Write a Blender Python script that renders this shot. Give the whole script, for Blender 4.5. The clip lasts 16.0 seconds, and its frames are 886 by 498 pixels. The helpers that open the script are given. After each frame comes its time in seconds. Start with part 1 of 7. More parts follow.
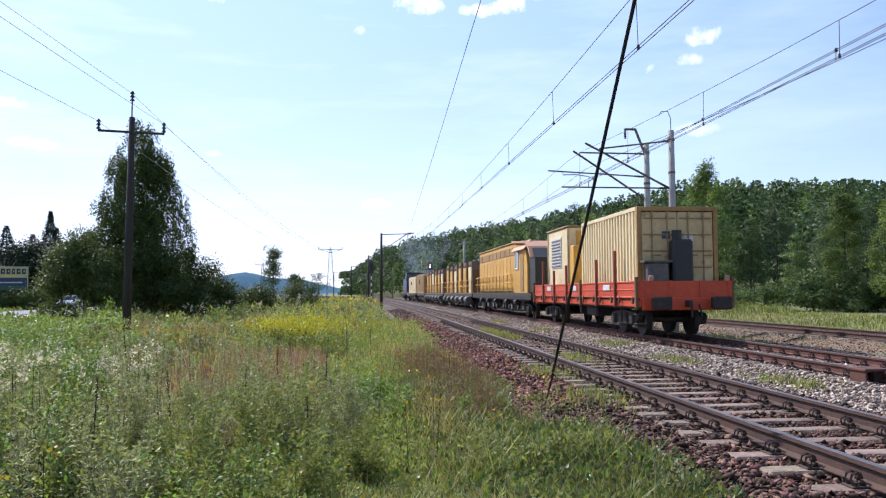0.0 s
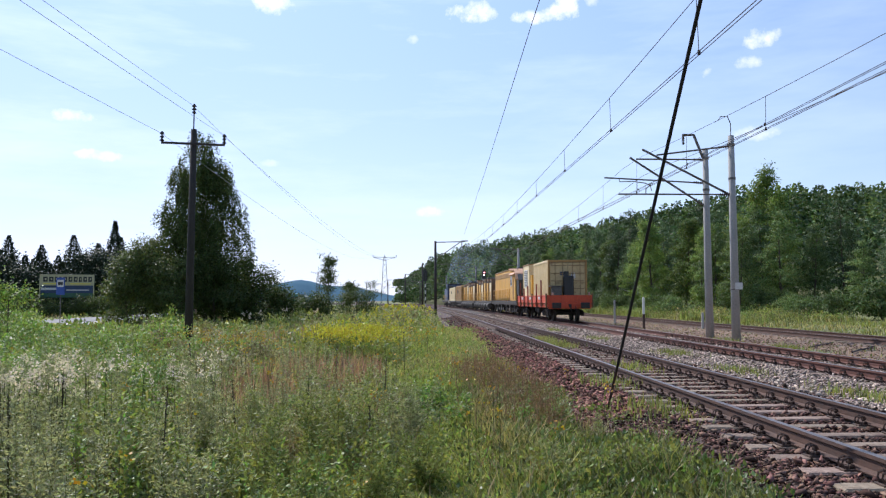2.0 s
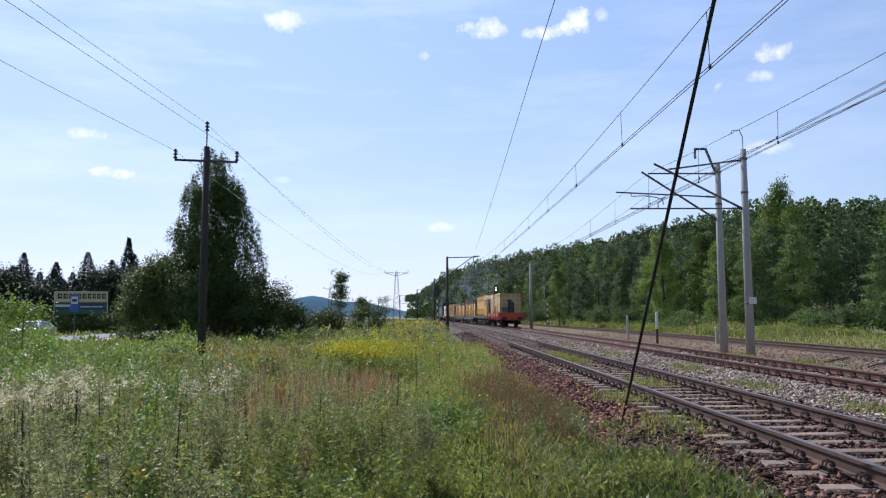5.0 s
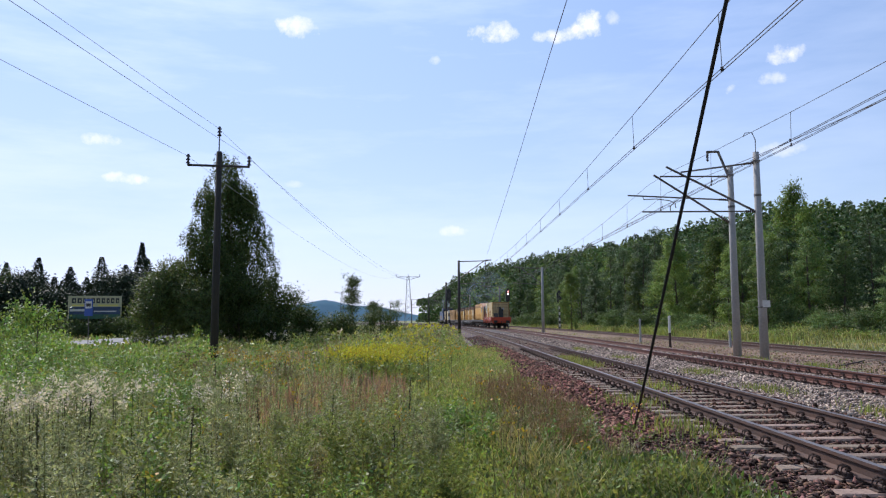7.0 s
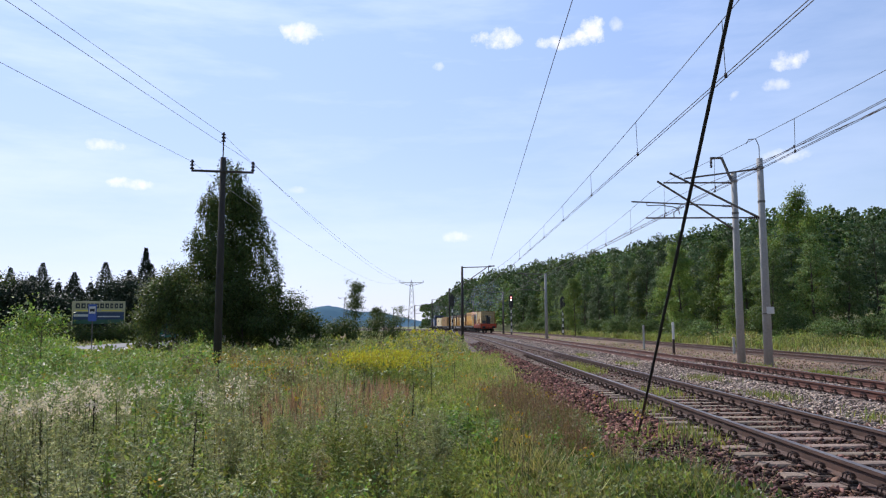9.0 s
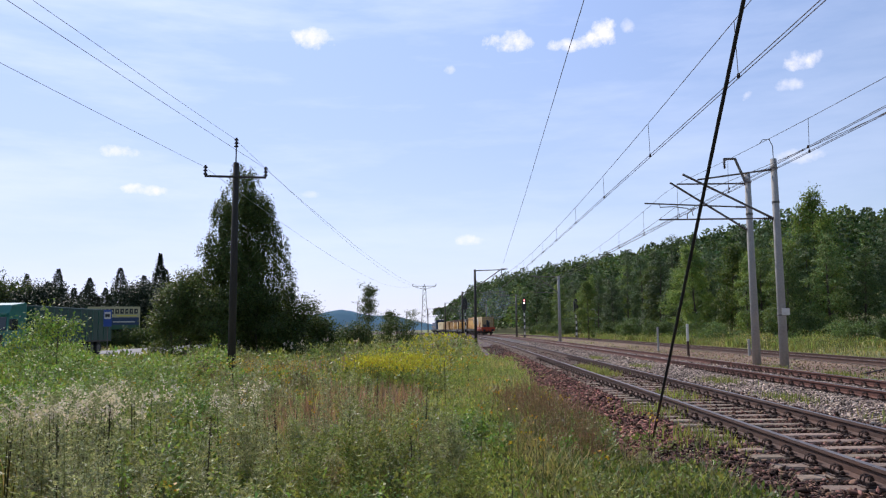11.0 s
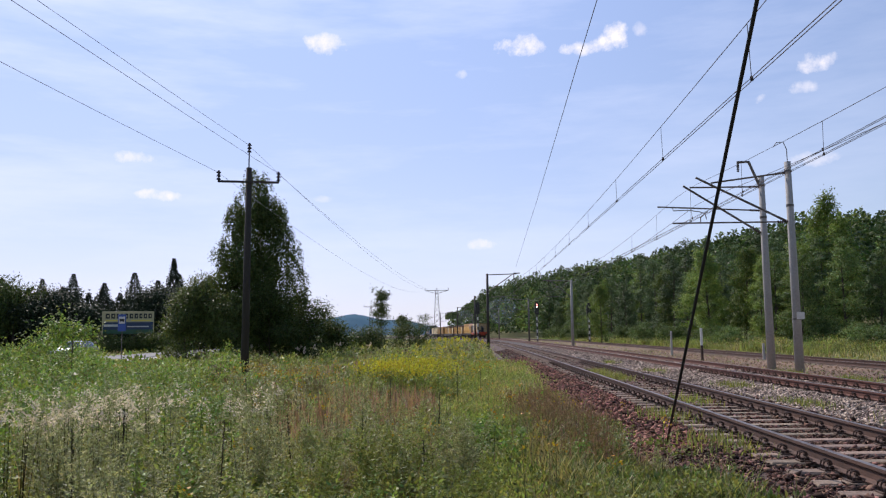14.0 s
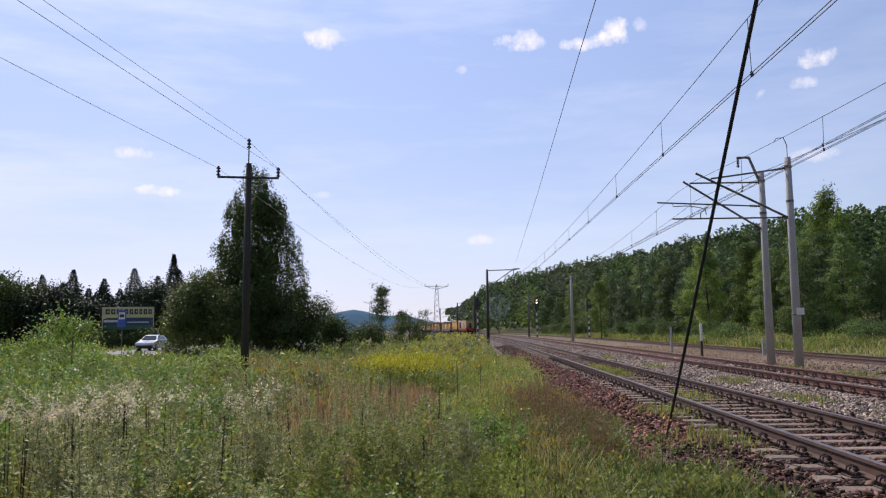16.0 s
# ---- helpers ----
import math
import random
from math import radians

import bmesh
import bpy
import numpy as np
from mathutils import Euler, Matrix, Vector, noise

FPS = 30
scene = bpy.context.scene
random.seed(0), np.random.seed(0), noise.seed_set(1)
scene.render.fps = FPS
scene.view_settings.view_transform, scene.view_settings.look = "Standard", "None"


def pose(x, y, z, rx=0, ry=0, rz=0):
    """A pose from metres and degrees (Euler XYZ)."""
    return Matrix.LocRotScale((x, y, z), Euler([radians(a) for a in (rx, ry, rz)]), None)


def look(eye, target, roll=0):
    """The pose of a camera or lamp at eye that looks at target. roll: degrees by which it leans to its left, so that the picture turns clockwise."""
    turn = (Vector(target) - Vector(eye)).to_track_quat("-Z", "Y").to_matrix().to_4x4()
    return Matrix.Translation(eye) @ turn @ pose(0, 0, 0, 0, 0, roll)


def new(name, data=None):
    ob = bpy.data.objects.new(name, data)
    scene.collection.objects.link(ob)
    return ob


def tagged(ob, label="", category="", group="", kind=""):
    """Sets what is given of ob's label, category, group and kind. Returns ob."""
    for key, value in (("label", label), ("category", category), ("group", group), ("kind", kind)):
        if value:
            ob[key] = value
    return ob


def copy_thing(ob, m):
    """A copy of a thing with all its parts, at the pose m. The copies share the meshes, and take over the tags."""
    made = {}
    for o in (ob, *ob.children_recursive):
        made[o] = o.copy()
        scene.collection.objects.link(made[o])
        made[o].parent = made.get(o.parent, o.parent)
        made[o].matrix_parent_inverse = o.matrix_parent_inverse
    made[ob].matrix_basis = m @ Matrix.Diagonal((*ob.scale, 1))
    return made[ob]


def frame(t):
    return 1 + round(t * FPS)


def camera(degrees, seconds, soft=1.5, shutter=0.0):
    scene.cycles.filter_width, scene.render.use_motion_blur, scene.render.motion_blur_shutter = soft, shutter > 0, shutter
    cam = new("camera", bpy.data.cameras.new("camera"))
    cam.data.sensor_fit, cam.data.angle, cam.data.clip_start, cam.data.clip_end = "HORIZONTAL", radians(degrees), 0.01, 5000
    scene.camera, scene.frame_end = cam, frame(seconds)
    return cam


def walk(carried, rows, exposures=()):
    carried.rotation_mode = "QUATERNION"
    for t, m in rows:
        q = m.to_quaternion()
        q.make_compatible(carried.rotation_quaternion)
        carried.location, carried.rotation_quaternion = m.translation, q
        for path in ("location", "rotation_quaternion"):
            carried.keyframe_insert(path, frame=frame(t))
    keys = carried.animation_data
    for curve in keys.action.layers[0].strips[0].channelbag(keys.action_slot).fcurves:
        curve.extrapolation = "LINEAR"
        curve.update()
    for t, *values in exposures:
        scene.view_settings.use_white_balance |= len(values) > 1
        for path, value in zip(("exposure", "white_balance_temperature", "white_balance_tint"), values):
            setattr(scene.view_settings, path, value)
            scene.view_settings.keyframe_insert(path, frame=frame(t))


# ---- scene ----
cam = camera(58.01, 16.0, soft=1.2)
EYE = 1.35  # metres above the rail heads
TURNS = [  # seconds, yaw, pitch, roll
    (0.0, -7.57, 3.09, 0.33),
    (0.5, -6.92, 3.74, 0.15),
    (1.0, -4.99, 3.65, -0.37),
    (1.5, -4.25, 3.56, -0.25),
    (2.0, -3.75, 3.65, 0.26),
    (2.5, -3.73, 4.03, 0.23),
    (3.0, -3.80, 4.38, -0.06),
    (3.5, -3.82, 4.46, 0.12),
    (4.0, -3.58, 4.73, 0.27),
    (4.5, -3.26, 4.83, 0.15),
    (5.0, -2.89, 4.76, 0.45),
    (7.5, -1.99, 5.14, 0.50),
    (8.0, -1.97, 5.22, 0.51),
    (10.5, -1.22, 5.74, 0.52),
    (11.0, -0.88, 5.72, 0.75),
    (11.5, -0.68, 5.75, 0.66),
    (12.0, -0.34, 5.81, 0.74),
    (12.5, 0.03, 5.91, 0.82),
    (13.0, 0.31, 5.99, 0.89),
    (13.5, 0.34, 6.06, 0.96),
    (14.0, 0.01, 6.04, 0.80),
    (14.5, -0.09, 5.86, 0.56),
    (15.0, -0.04, 5.64, 0.72),
    (15.5, -0.07, 5.63, 0.59),
    (16.0, -0.00, 5.73, 0.80),
]
EXPOSURES = [  # seconds, stops, kelvin, tint
    (0.0, 0.33, 6060, 16), (1.5, 0.18, 6080, 14), (3.0, 0.11, 6090, 14), (4.0, 0.09, 6100, 14), (4.5, 0.03, 6100, 14), (5.0, -0.05, 6090, 14), (7.5, -0.04, 6170, 15),
    (8.0, -0.02, 6190, 15), (10.5, -0.11, 6350, 17), (12.0, -0.11, 6430, 18), (14.0, -0.18, 6520, 19), (16.0, -0.21, 6580, 20)]
SWAY = {0.0: (0.075, -0.025), 0.5: (0.05, -0.016), 1.0: (0.022, -0.01), 1.5: (0.012, -0.006)}  # the body settles at the start
walk(cam, [(t, pose(SWAY.get(t, (0, 0))[0], 0, EYE + SWAY.get(t, (0, 0))[1], 90 + p, r, y)) for t, y, p, r in TURNS], EXPOSURES)

# ---------------------------------------------------------------- light
SUN_AZ, SUN_EL = -34.0, 43.0  # degrees from +y towards +x, and above the horizon
world = bpy.data.worlds.new("sky")
scene.world = world
world.use_nodes = True
wn, wl = world.node_tree.nodes, world.node_tree.links
wn.clear()
w_out = wn.new("ShaderNodeOutputWorld")
w_bg = wn.new("ShaderNodeBackground")
w_sky = wn.new("ShaderNodeTexSky")
w_sky.sky_type = "NISHITA"
w_sky.sun_disc = False
w_sky.sun_elevation = radians(SUN_EL)
w_sky.sun_rotation = radians(SUN_AZ)
w_sky.air_density, w_sky.dust_density, w_sky.ozone_density = 1.0, 0.6, 2.0
w_bg.inputs["Strength"].default_value = 0.126


def wmath(op, a, b=None, clamp=False):
    n = wn.new("ShaderNodeMath")
    n.operation, n.use_clamp = op, clamp
    for i, v in enumerate((a, b)):
        if v is None:
            continue
        if isinstance(v, (int, float)):
            n.inputs[i].default_value = v
        else:
            wl.new(v, n.inputs[i])
    return n.outputs[0]


def direction(az, el):
    a, e = radians(az), radians(el)
    return Vector((math.sin(a) * math.cos(e), math.cos(a) * math.cos(e), math.sin(e)))


w_tc = wn.new("ShaderNodeTexCoord")
w_dir = w_tc.outputs["Generated"]


def wnoise(scale, detail, rough, stretch=(1, 1, 1)):
    m = wn.new("ShaderNodeMapping")
    m.inputs["Scale"].default_value = stretch
    wl.new(w_dir, m.inputs["Vector"])
    n = wn.new("ShaderNodeTexNoise")
    n.inputs["Scale"].default_value, n.inputs["Detail"].default_value, n.inputs["Roughness"].default_value = scale, detail, rough
    wl.new(m.outputs[0], n.inputs["Vector"])
    return n.outputs["Fac"]


# small fair-weather clouds: azimuth, elevation, half width, half height, density
CLOUDS = [
    (-8.4, 20.3, 1.4, 0.8, 0.9), (6.0, 20.1, 1.6, 0.7, 1.0), (10.2, 19.7, 1.5, 0.45, 0.95), (12.0, 19.9, 1.0, 0.6, 1.0), (12.9, 20.4, 0.8, 1.0, 1.0),
    (14.6, 20.6, 0.45, 0.5, 0.45), (25.9, 17.1, 1.1, 0.6, 0.9), (25.0, 15.6, 0.9, 0.4, 0.6), (22.4, 15.2, 0.45, 0.3, 0.6),
    (2.9, 6.3, 0.95, 0.4, 0.7), (-21.3, 12.0, 1.4, 0.4, 0.75), (-19.6, 9.6, 1.5, 0.35, 0.8), (25.6, 11.0, 1.6, 0.5, 0.5),
    (1.6, 18.3, 0.4, 0.3, 0.45), (-8.6, 9.6, 0.7, 0.25, 0.35),
]
puff = wnoise(55.0, 5.0, 0.62)
cloud = None
for az, el, rw, rh, dens in CLOUDS:
    c, right = direction(az, el), direction(az + 90, 0)
    up = right.cross(c)
    dots = []
    for axis, radius in ((right, rw), (up, rh)):
        d = wn.new("ShaderNodeVectorMath")
        d.operation = "DOT_PRODUCT"
        wl.new(w_dir, d.inputs[0])
        d.inputs[1].default_value = axis
        k = wmath("DIVIDE", d.outputs["Value"], math.tan(radians(radius)))
        dots.append(wmath("MULTIPLY", k, k))
    front = wn.new("ShaderNodeVectorMath")
    front.operation = "DOT_PRODUCT"
    wl.new(w_dir, front.inputs[0])
    front.inputs[1].default_value = c
    r2 = wmath("ADD", dots[0], dots[1])
    body = wmath("SUBTRACT", 1.35, wmath("MULTIPLY", r2, 0.75))
    body = wmath("ADD", body, wmath("MULTIPLY", wmath("SUBTRACT", puff, 0.5), 3.4))
    body = wmath("MULTIPLY", wmath("SUBTRACT", body, 0.52), 0.85, clamp=True)
    body = wmath("MULTIPLY", body, wmath("GREATER_THAN", front.outputs["Value"], 0.9))
    body = wmath("MULTIPLY", body, dens)
    cloud = body if cloud is None else wmath("MAXIMUM", cloud, body)
# thin high veil, stretched flat; whiter towards the sun and the horizon
veil = wnoise(2.6, 6.0, 0.6, (1, 1, 5.5))
veil = wmath("MULTIPLY", wmath("SUBTRACT", veil, 0.42), 2.6, clamp=True)
sep = wn.new("ShaderNodeSeparateXYZ")
wl.new(w_dir, sep.inputs[0])
haze = wmath("POWER", wmath("SUBTRACT", 1.0, wmath("ABSOLUTE", sep.outputs["Z"])), 7.0, clamp=True)
sunward = wn.new("ShaderNodeVectorMath")
sunward.operation = "DOT_PRODUCT"
wl.new(w_dir, sunward.inputs[0])
sunward.inputs[1].default_value = direction(SUN_AZ, SUN_EL)
glow = wmath("ADD", wmath("MULTIPLY", sunward.outputs["Value"], 0.5), 0.5, clamp=True)
glow = wmath("ADD", wmath("MULTIPLY", wmath("POWER", glow, 4.4), 1.0), 0.02, clamp=True)


def layer(fac, colour, under):
    x = wn.new("ShaderNodeMixRGB")
    x.inputs["Color2"].default_value = (*colour, 1)
    wl.new(fac, x.inputs["Fac"])
    wl.new(under, x.inputs["Color1"])
    return x.outputs[0]


sky_col = layer(glow, (4.2, 6.0, 9.8), w_sky.outputs[0])
sky_col = layer(wmath("MULTIPLY", wmath("MULTIPLY", veil, glow), 1.0), (8.0, 9.0, 10.6), sky_col)
sky_col = layer(wmath("MULTIPLY", wmath("MULTIPLY", haze, wmath("ADD", glow, 0.25)), 0.8, clamp=True), (7.6, 8.0, 9.2), sky_col)
cloud_mix = wn.new("ShaderNodeMixRGB")
cloud_mix.inputs["Color2"].default_value = (9.2, 9.3, 9.6, 1)
wl.new(cloud, cloud_mix.inputs["Fac"])
wl.new(sky_col, cloud_mix.inputs["Color1"])
wl.new(cloud_mix.outputs[0], w_bg.inputs["Color"])
wl.new(w_bg.outputs[0], w_out.inputs[0])

sun_data = bpy.data.lights.new("sun", "SUN")
sun_data.energy, sun_data.angle, sun_data.color = 5.0, radians(0.53), (1.0, 0.95, 0.86)
sun = new("sun", sun_data)
sun.matrix_world = look(tuple(direction(SUN_AZ, SUN_EL) * 60), (0, 0, 0))

# ---------------------------------------------------------------- materials
def material(name, colour, colour2=None, rough=0.8, metal=0.0, grain=6.0, coarse=0.7, bump=0.0, bump_scale=30.0, spread=0.5,
             stain=None, stain_at=0.62, stain_scale=1.4, per="", per_amount=0.25, streak=(1, 1, 1), through_light=0.0, spec=0.4, hue_amount=1.0, whole=0.0):
    """A surface with variation at two scales, an optional stain colour and variation from piece to piece."""
    m = bpy.data.materials.new(name)
    m.use_nodes = True
    n, l = m.node_tree.nodes, m.node_tree.links
    b = n["Principled BSDF"]
    b.inputs["Roughness"].default_value, b.inputs["Metallic"].default_value = rough, metal
    b.inputs["Specular IOR Level"].default_value = spec
    tc = n.new("ShaderNodeTexCoord")
    mp = n.new("ShaderNodeMapping")
    mp.inputs["Scale"].default_value = streak
    l.new(tc.outputs["Object"], mp.inputs["Vector"])

    def noise_fac(scale, detail):
        t = n.new("ShaderNodeTexNoise")
        t.inputs["Scale"].default_value, t.inputs["Detail"].default_value = scale, detail
        l.new(mp.outputs[0], t.inputs["Vector"])
        return t.outputs["Fac"]

    def mix(fac, a, c, kind="MIX"):
        x = n.new("ShaderNodeMixRGB")
        x.blend_type = kind
        for sock, v in ((x.inputs["Fac"], fac), (x.inputs["Color1"], a), (x.inputs["Color2"], c)):
            if isinstance(v, (int, float)):
                sock.default_value = v
            elif isinstance(v, tuple):
                sock.default_value = (*v[:3], 1)
            else:
                l.new(v, sock)
        return x.outputs[0]

    def ramp(fac, lo, hi):
        r = n.new("ShaderNodeMapRange")
        r.inputs["From Min"].default_value, r.inputs["From Max"].default_value = lo, hi
        l.new(fac, r.inputs["Value"])
        return r.outputs[0]

    colour2 = colour2 or tuple(c * 0.6 for c in colour)
    fine = noise_fac(grain, 5.0)
    wide = noise_fac(coarse, 3.0)
    both = n.new("ShaderNodeMath")
    both.operation = "ADD"
    l.new(fine, both.inputs[0])
    l.new(wide, both.inputs[1])
    half = 0.5 * spread
    col = mix(ramp(both.outputs[0], 1.0 - half, 1.0 + half), colour, colour2)
    if stain:
        col = mix(ramp(noise_fac(stain_scale, 7.0), stain_at, stain_at + 0.1), col, stain)
    if whole:  # from tree to tree
        info, vary, shift = n.new("ShaderNodeObjectInfo"), n.new("ShaderNodeMapRange"), n.new("ShaderNodeHueSaturation")
        vary.inputs["To Min"].default_value, vary.inputs["To Max"].default_value = 1 - whole, 1 + whole
        l.new(info.outputs["Random"], vary.inputs["Value"])
        l.new(vary.outputs[0], shift.inputs["Value"])
        l.new(col, shift.inputs["Color"])
        col = shift.outputs[0]
    if per:
        if per == "island":
            g = n.new("ShaderNodeNewGeometry")
            rnd = g.outputs["Random Per Island"]
        else:
            g = n.new("ShaderNodeObjectInfo")
            rnd = g.outputs["Random"]
        h = n.new("ShaderNodeHueSaturation")
        h.inputs["Hue"].default_value = 0.5
        r1 = n.new("ShaderNodeMapRange")
        r1.inputs["To Min"].default_value, r1.inputs["To Max"].default_value = 1 - per_amount, 1 + per_amount
        l.new(rnd, r1.inputs["Value"])
        l.new(r1.outputs[0], h.inputs["Value"])
        w = n.new("ShaderNodeTexWhiteNoise")
        w.noise_dimensions = "1D"
        l.new(rnd, w.inputs["W"])
        r2 = n.new("ShaderNodeMapRange")
        r2.inputs["To Min"].default_value, r2.inputs["To Max"].default_value = 0.5 - 0.09 * per_amount * hue_amount, 0.5 + 0.09 * per_amount * hue_amount
        l.new(w.outputs["Value"], r2.inputs["Value"])
        l.new(r2.outputs[0], h.inputs["Hue"])
        l.new(col, h.inputs["Color"])
        col = h.outputs[0]
    l.new(col, b.inputs["Base Color"])
    if bump:
        bp = n.new("ShaderNodeBump")
        bp.inputs["Strength"].default_value, bp.inputs["Distance"].default_value = bump, 0.02
        l.new(noise_fac(bump_scale, 6.0), bp.inputs["Height"])
        l.new(bp.outputs[0], b.inputs["Normal"])
    if through_light:
        t = n.new("ShaderNodeBsdfTranslucent")
        l.new(mix(1.0, col, (1.0, 1.0, 0.55), "MULTIPLY"), t.inputs["Color"])
        s = n.new("ShaderNodeMixShader")
        s.inputs["Fac"].default_value = through_light
        l.new(b.outputs[0], s.inputs[1])
        l.new(t.outputs[0], s.inputs[2])
        l.new(s.outputs[0], n["Material Output"].inputs["Surface"])
    return m


def leaf(name, colour, colour2, amount=0.5, light=0.45, coarse=0.12, rough=0.5, spec=0.22, whole=0.0):
    return material(name, colour, colour2, rough=rough, grain=1.7, coarse=coarse, spread=0.55, per="island", per_amount=amount, through_light=light, spec=spec, whole=whole)


M_SOIL = material("soil", (0.13, 0.11, 0.06), (0.08, 0.1, 0.035), rough=0.95, grain=3, coarse=0.25, bump=0.6, bump_scale=9)
M_MEADOW = material("meadow_ground", (0.12, 0.15, 0.045), (0.19, 0.17, 0.08), rough=0.95, grain=4, coarse=0.12, bump=0.8, bump_scale=12)
# Both beds darker than their stones: the shade in the gaps is in the colour.
M_BALLAST = material("ballast_bed", (0.11, 0.09, 0.08), (0.055, 0.045, 0.04), rough=0.95, grain=16, coarse=0.9, bump=1.0, bump_scale=24)
M_BALLAST_RED = material("ballast_bed_rusty", (0.11, 0.07, 0.06), (0.055, 0.037, 0.032), rough=0.95, grain=16, coarse=0.9, bump=1.0, bump_scale=24)
M_DIRT = material("track_dirt", (0.24, 0.155, 0.10), (0.15, 0.10, 0.065), rough=0.95, grain=14, coarse=0.4, bump=0.8, bump_scale=22, stain=(0.12, 0.15, 0.05), stain_at=0.56, stain_scale=0.5)
M_STONE = material("ballast_stone", (0.50, 0.395, 0.32), (0.22, 0.165, 0.132), rough=0.95, grain=30, coarse=2, per="island", per_amount=0.75, hue_amount=0.3, spec=0.2)
M_STONE_RED = material("ballast_stone_rusty", (0.18, 0.10, 0.074), (0.065, 0.037, 0.029), rough=0.95, grain=30, coarse=2, per="island", per_amount=0.95, hue_amount=0.3, spec=0.2)
M_STONE_BRICK = material("ballast_stone_brick_red", (0.33, 0.15, 0.115), (0.14, 0.07, 0.055), rough=0.95, grain=30, coarse=2, per="island", per_amount=0.8, hue_amount=0.3, spec=0.2)
M_STONE_TAN = material("siding_gravel_stone", (0.36, 0.235, 0.155), (0.17, 0.11, 0.075), rough=0.95, grain=30, coarse=2, per="island", per_amount=0.7, hue_amount=0.3, spec=0.2)
M_RAIL = material("rusty_rail_steel", (0.065, 0.038, 0.03), (0.10, 0.052, 0.036), rough=0.75, metal=0.1, grain=12, coarse=1.5, bump=0.3, bump_scale=60)
M_RAIL_NEW = material("red_rusty_rail_steel", (0.13, 0.05, 0.033), (0.085, 0.036, 0.028), rough=0.75, metal=0.1, grain=12, coarse=1.5, bump=0.3, bump_scale=60)
M_RAILHEAD = material("worn_rail_head", (0.20, 0.165, 0.145), (0.13, 0.095, 0.08), rough=0.42, metal=0.6, grain=10, coarse=1.0)
M_SLEEPER = material("weathered_sleeper", (0.29, 0.22, 0.16), (0.15, 0.105, 0.075), rough=0.9, grain=20, coarse=3, bump=0.5, bump_scale=40, per="object", per_amount=0.2, stain=(0.12, 0.075, 0.055), stain_at=0.6, stain_scale=3)
M_CLIP = material("rusty_fastening", (0.09, 0.055, 0.04), (0.05, 0.035, 0.03), rough=0.8, metal=0.2, grain=30, coarse=5)
M_CONCRETE = material("mast_concrete", (0.36, 0.345, 0.33), (0.28, 0.27, 0.255), rough=0.85, grain=14, coarse=0.9, bump=0.25, bump_scale=50, stain=(0.3, 0.29, 0.27), stain_at=0.62)
M_STEEL = material("grey_steel", (0.16, 0.15, 0.145), (0.10, 0.085, 0.075), rough=0.6, metal=0.4, grain=12, coarse=1.5)
M_DARKSTEEL = material("dark_steel", (0.035, 0.032, 0.032), (0.06, 0.045, 0.038), rough=0.65, metal=0.2, grain=12, coarse=1.5)
M_WIRE = material("wire_copper", (0.055, 0.045, 0.04), (0.08, 0.06, 0.05), rough=0.5, metal=0.6)
M_THINWIRE = material("thin_grey_wire", (0.42, 0.43, 0.45), (0.34, 0.35, 0.37), rough=0.5)
M_ROPE = material("black_guy_rope", (0.012, 0.012, 0.013), (0.02, 0.019, 0.018), rough=0.7, grain=40)
# Wood coloured dark because the pole stands against the light.
M_POLE = material("backlit_dark_wood_pole", (0.05, 0.042, 0.036), (0.028, 0.024, 0.022), rough=0.9, grain=10, coarse=1, bump=0.5, bump_scale=30, streak=(6, 6, 0.5))
M_PORCELAIN = material("brown_porcelain", (0.05, 0.028, 0.02), rough=0.2)
M_WHITE = material("white_paint", (0.62, 0.61, 0.58), (0.52, 0.50, 0.47), rough=0.6, grain=8, coarse=1)
M_BLACK = material("black_paint", (0.02, 0.02, 0.021), (0.03, 0.03, 0.03), rough=0.5)
M_RED_PAINT = material("orange_red_paint", (0.60, 0.075, 0.022), (0.46, 0.058, 0.02), rough=0.5, grain=7, coarse=0.8, stain=(0.22, 0.06, 0.03), stain_at=0.64, stain_scale=2.0)
M_CREAM = material("faded_cream_paint", (0.77, 0.63, 0.37), (0.63, 0.49, 0.27), rough=0.55, grain=6, coarse=0.7, stain=(0.34, 0.18, 0.08), stain_at=0.68, stain_scale=1.6, streak=(1, 1, 0.45))
M_YELLOW = material("faded_yellow_paint", (0.66, 0.36, 0.055), (0.48, 0.25, 0.04), rough=0.5, grain=6, coarse=0.7, stain=(0.24, 0.13, 0.05), stain_at=0.66, stain_scale=1.6, streak=(1, 1, 0.5))
M_OCHRE = material("dirty_ochre_paint", (0.40, 0.225, 0.07), (0.24, 0.135, 0.045), rough=0.6, grain=6, coarse=0.7, stain=(0.14, 0.09, 0.05), stain_at=0.6, stain_scale=1.2)
M_RUST = material("dark_rusty_brown_paint", (0.20, 0.105, 0.045), (0.12, 0.065, 0.032), rough=0.7, grain=7, coarse=0.8, stain=(0.06, 0.035, 0.022), stain_at=0.6)
M_ROOFPINK = material("dusty_pink_orange_roof", (0.55, 0.30, 0.17), (0.44, 0.24, 0.14), rough=0.6, grain=6, coarse=0.8)
M_BLUE = material("navy_paint", (0.03, 0.055, 0.13), (0.02, 0.04, 0.09), rough=0.4, grain=5, coarse=0.5)
M_GEAR = material("greasy_black_steel", (0.028, 0.024, 0.022), (0.055, 0.043, 0.035), rough=0.7, metal=0.2, grain=9, coarse=1.0)
M_TANK = material("dusty_grey_tank", (0.13, 0.12, 0.108), (0.075, 0.068, 0.06), rough=0.6, metal=0.2, grain=9)
M_GLASS = material("dark_window_glass", (0.02, 0.025, 0.03), (0.03, 0.035, 0.04), rough=0.06, spec=0.8)
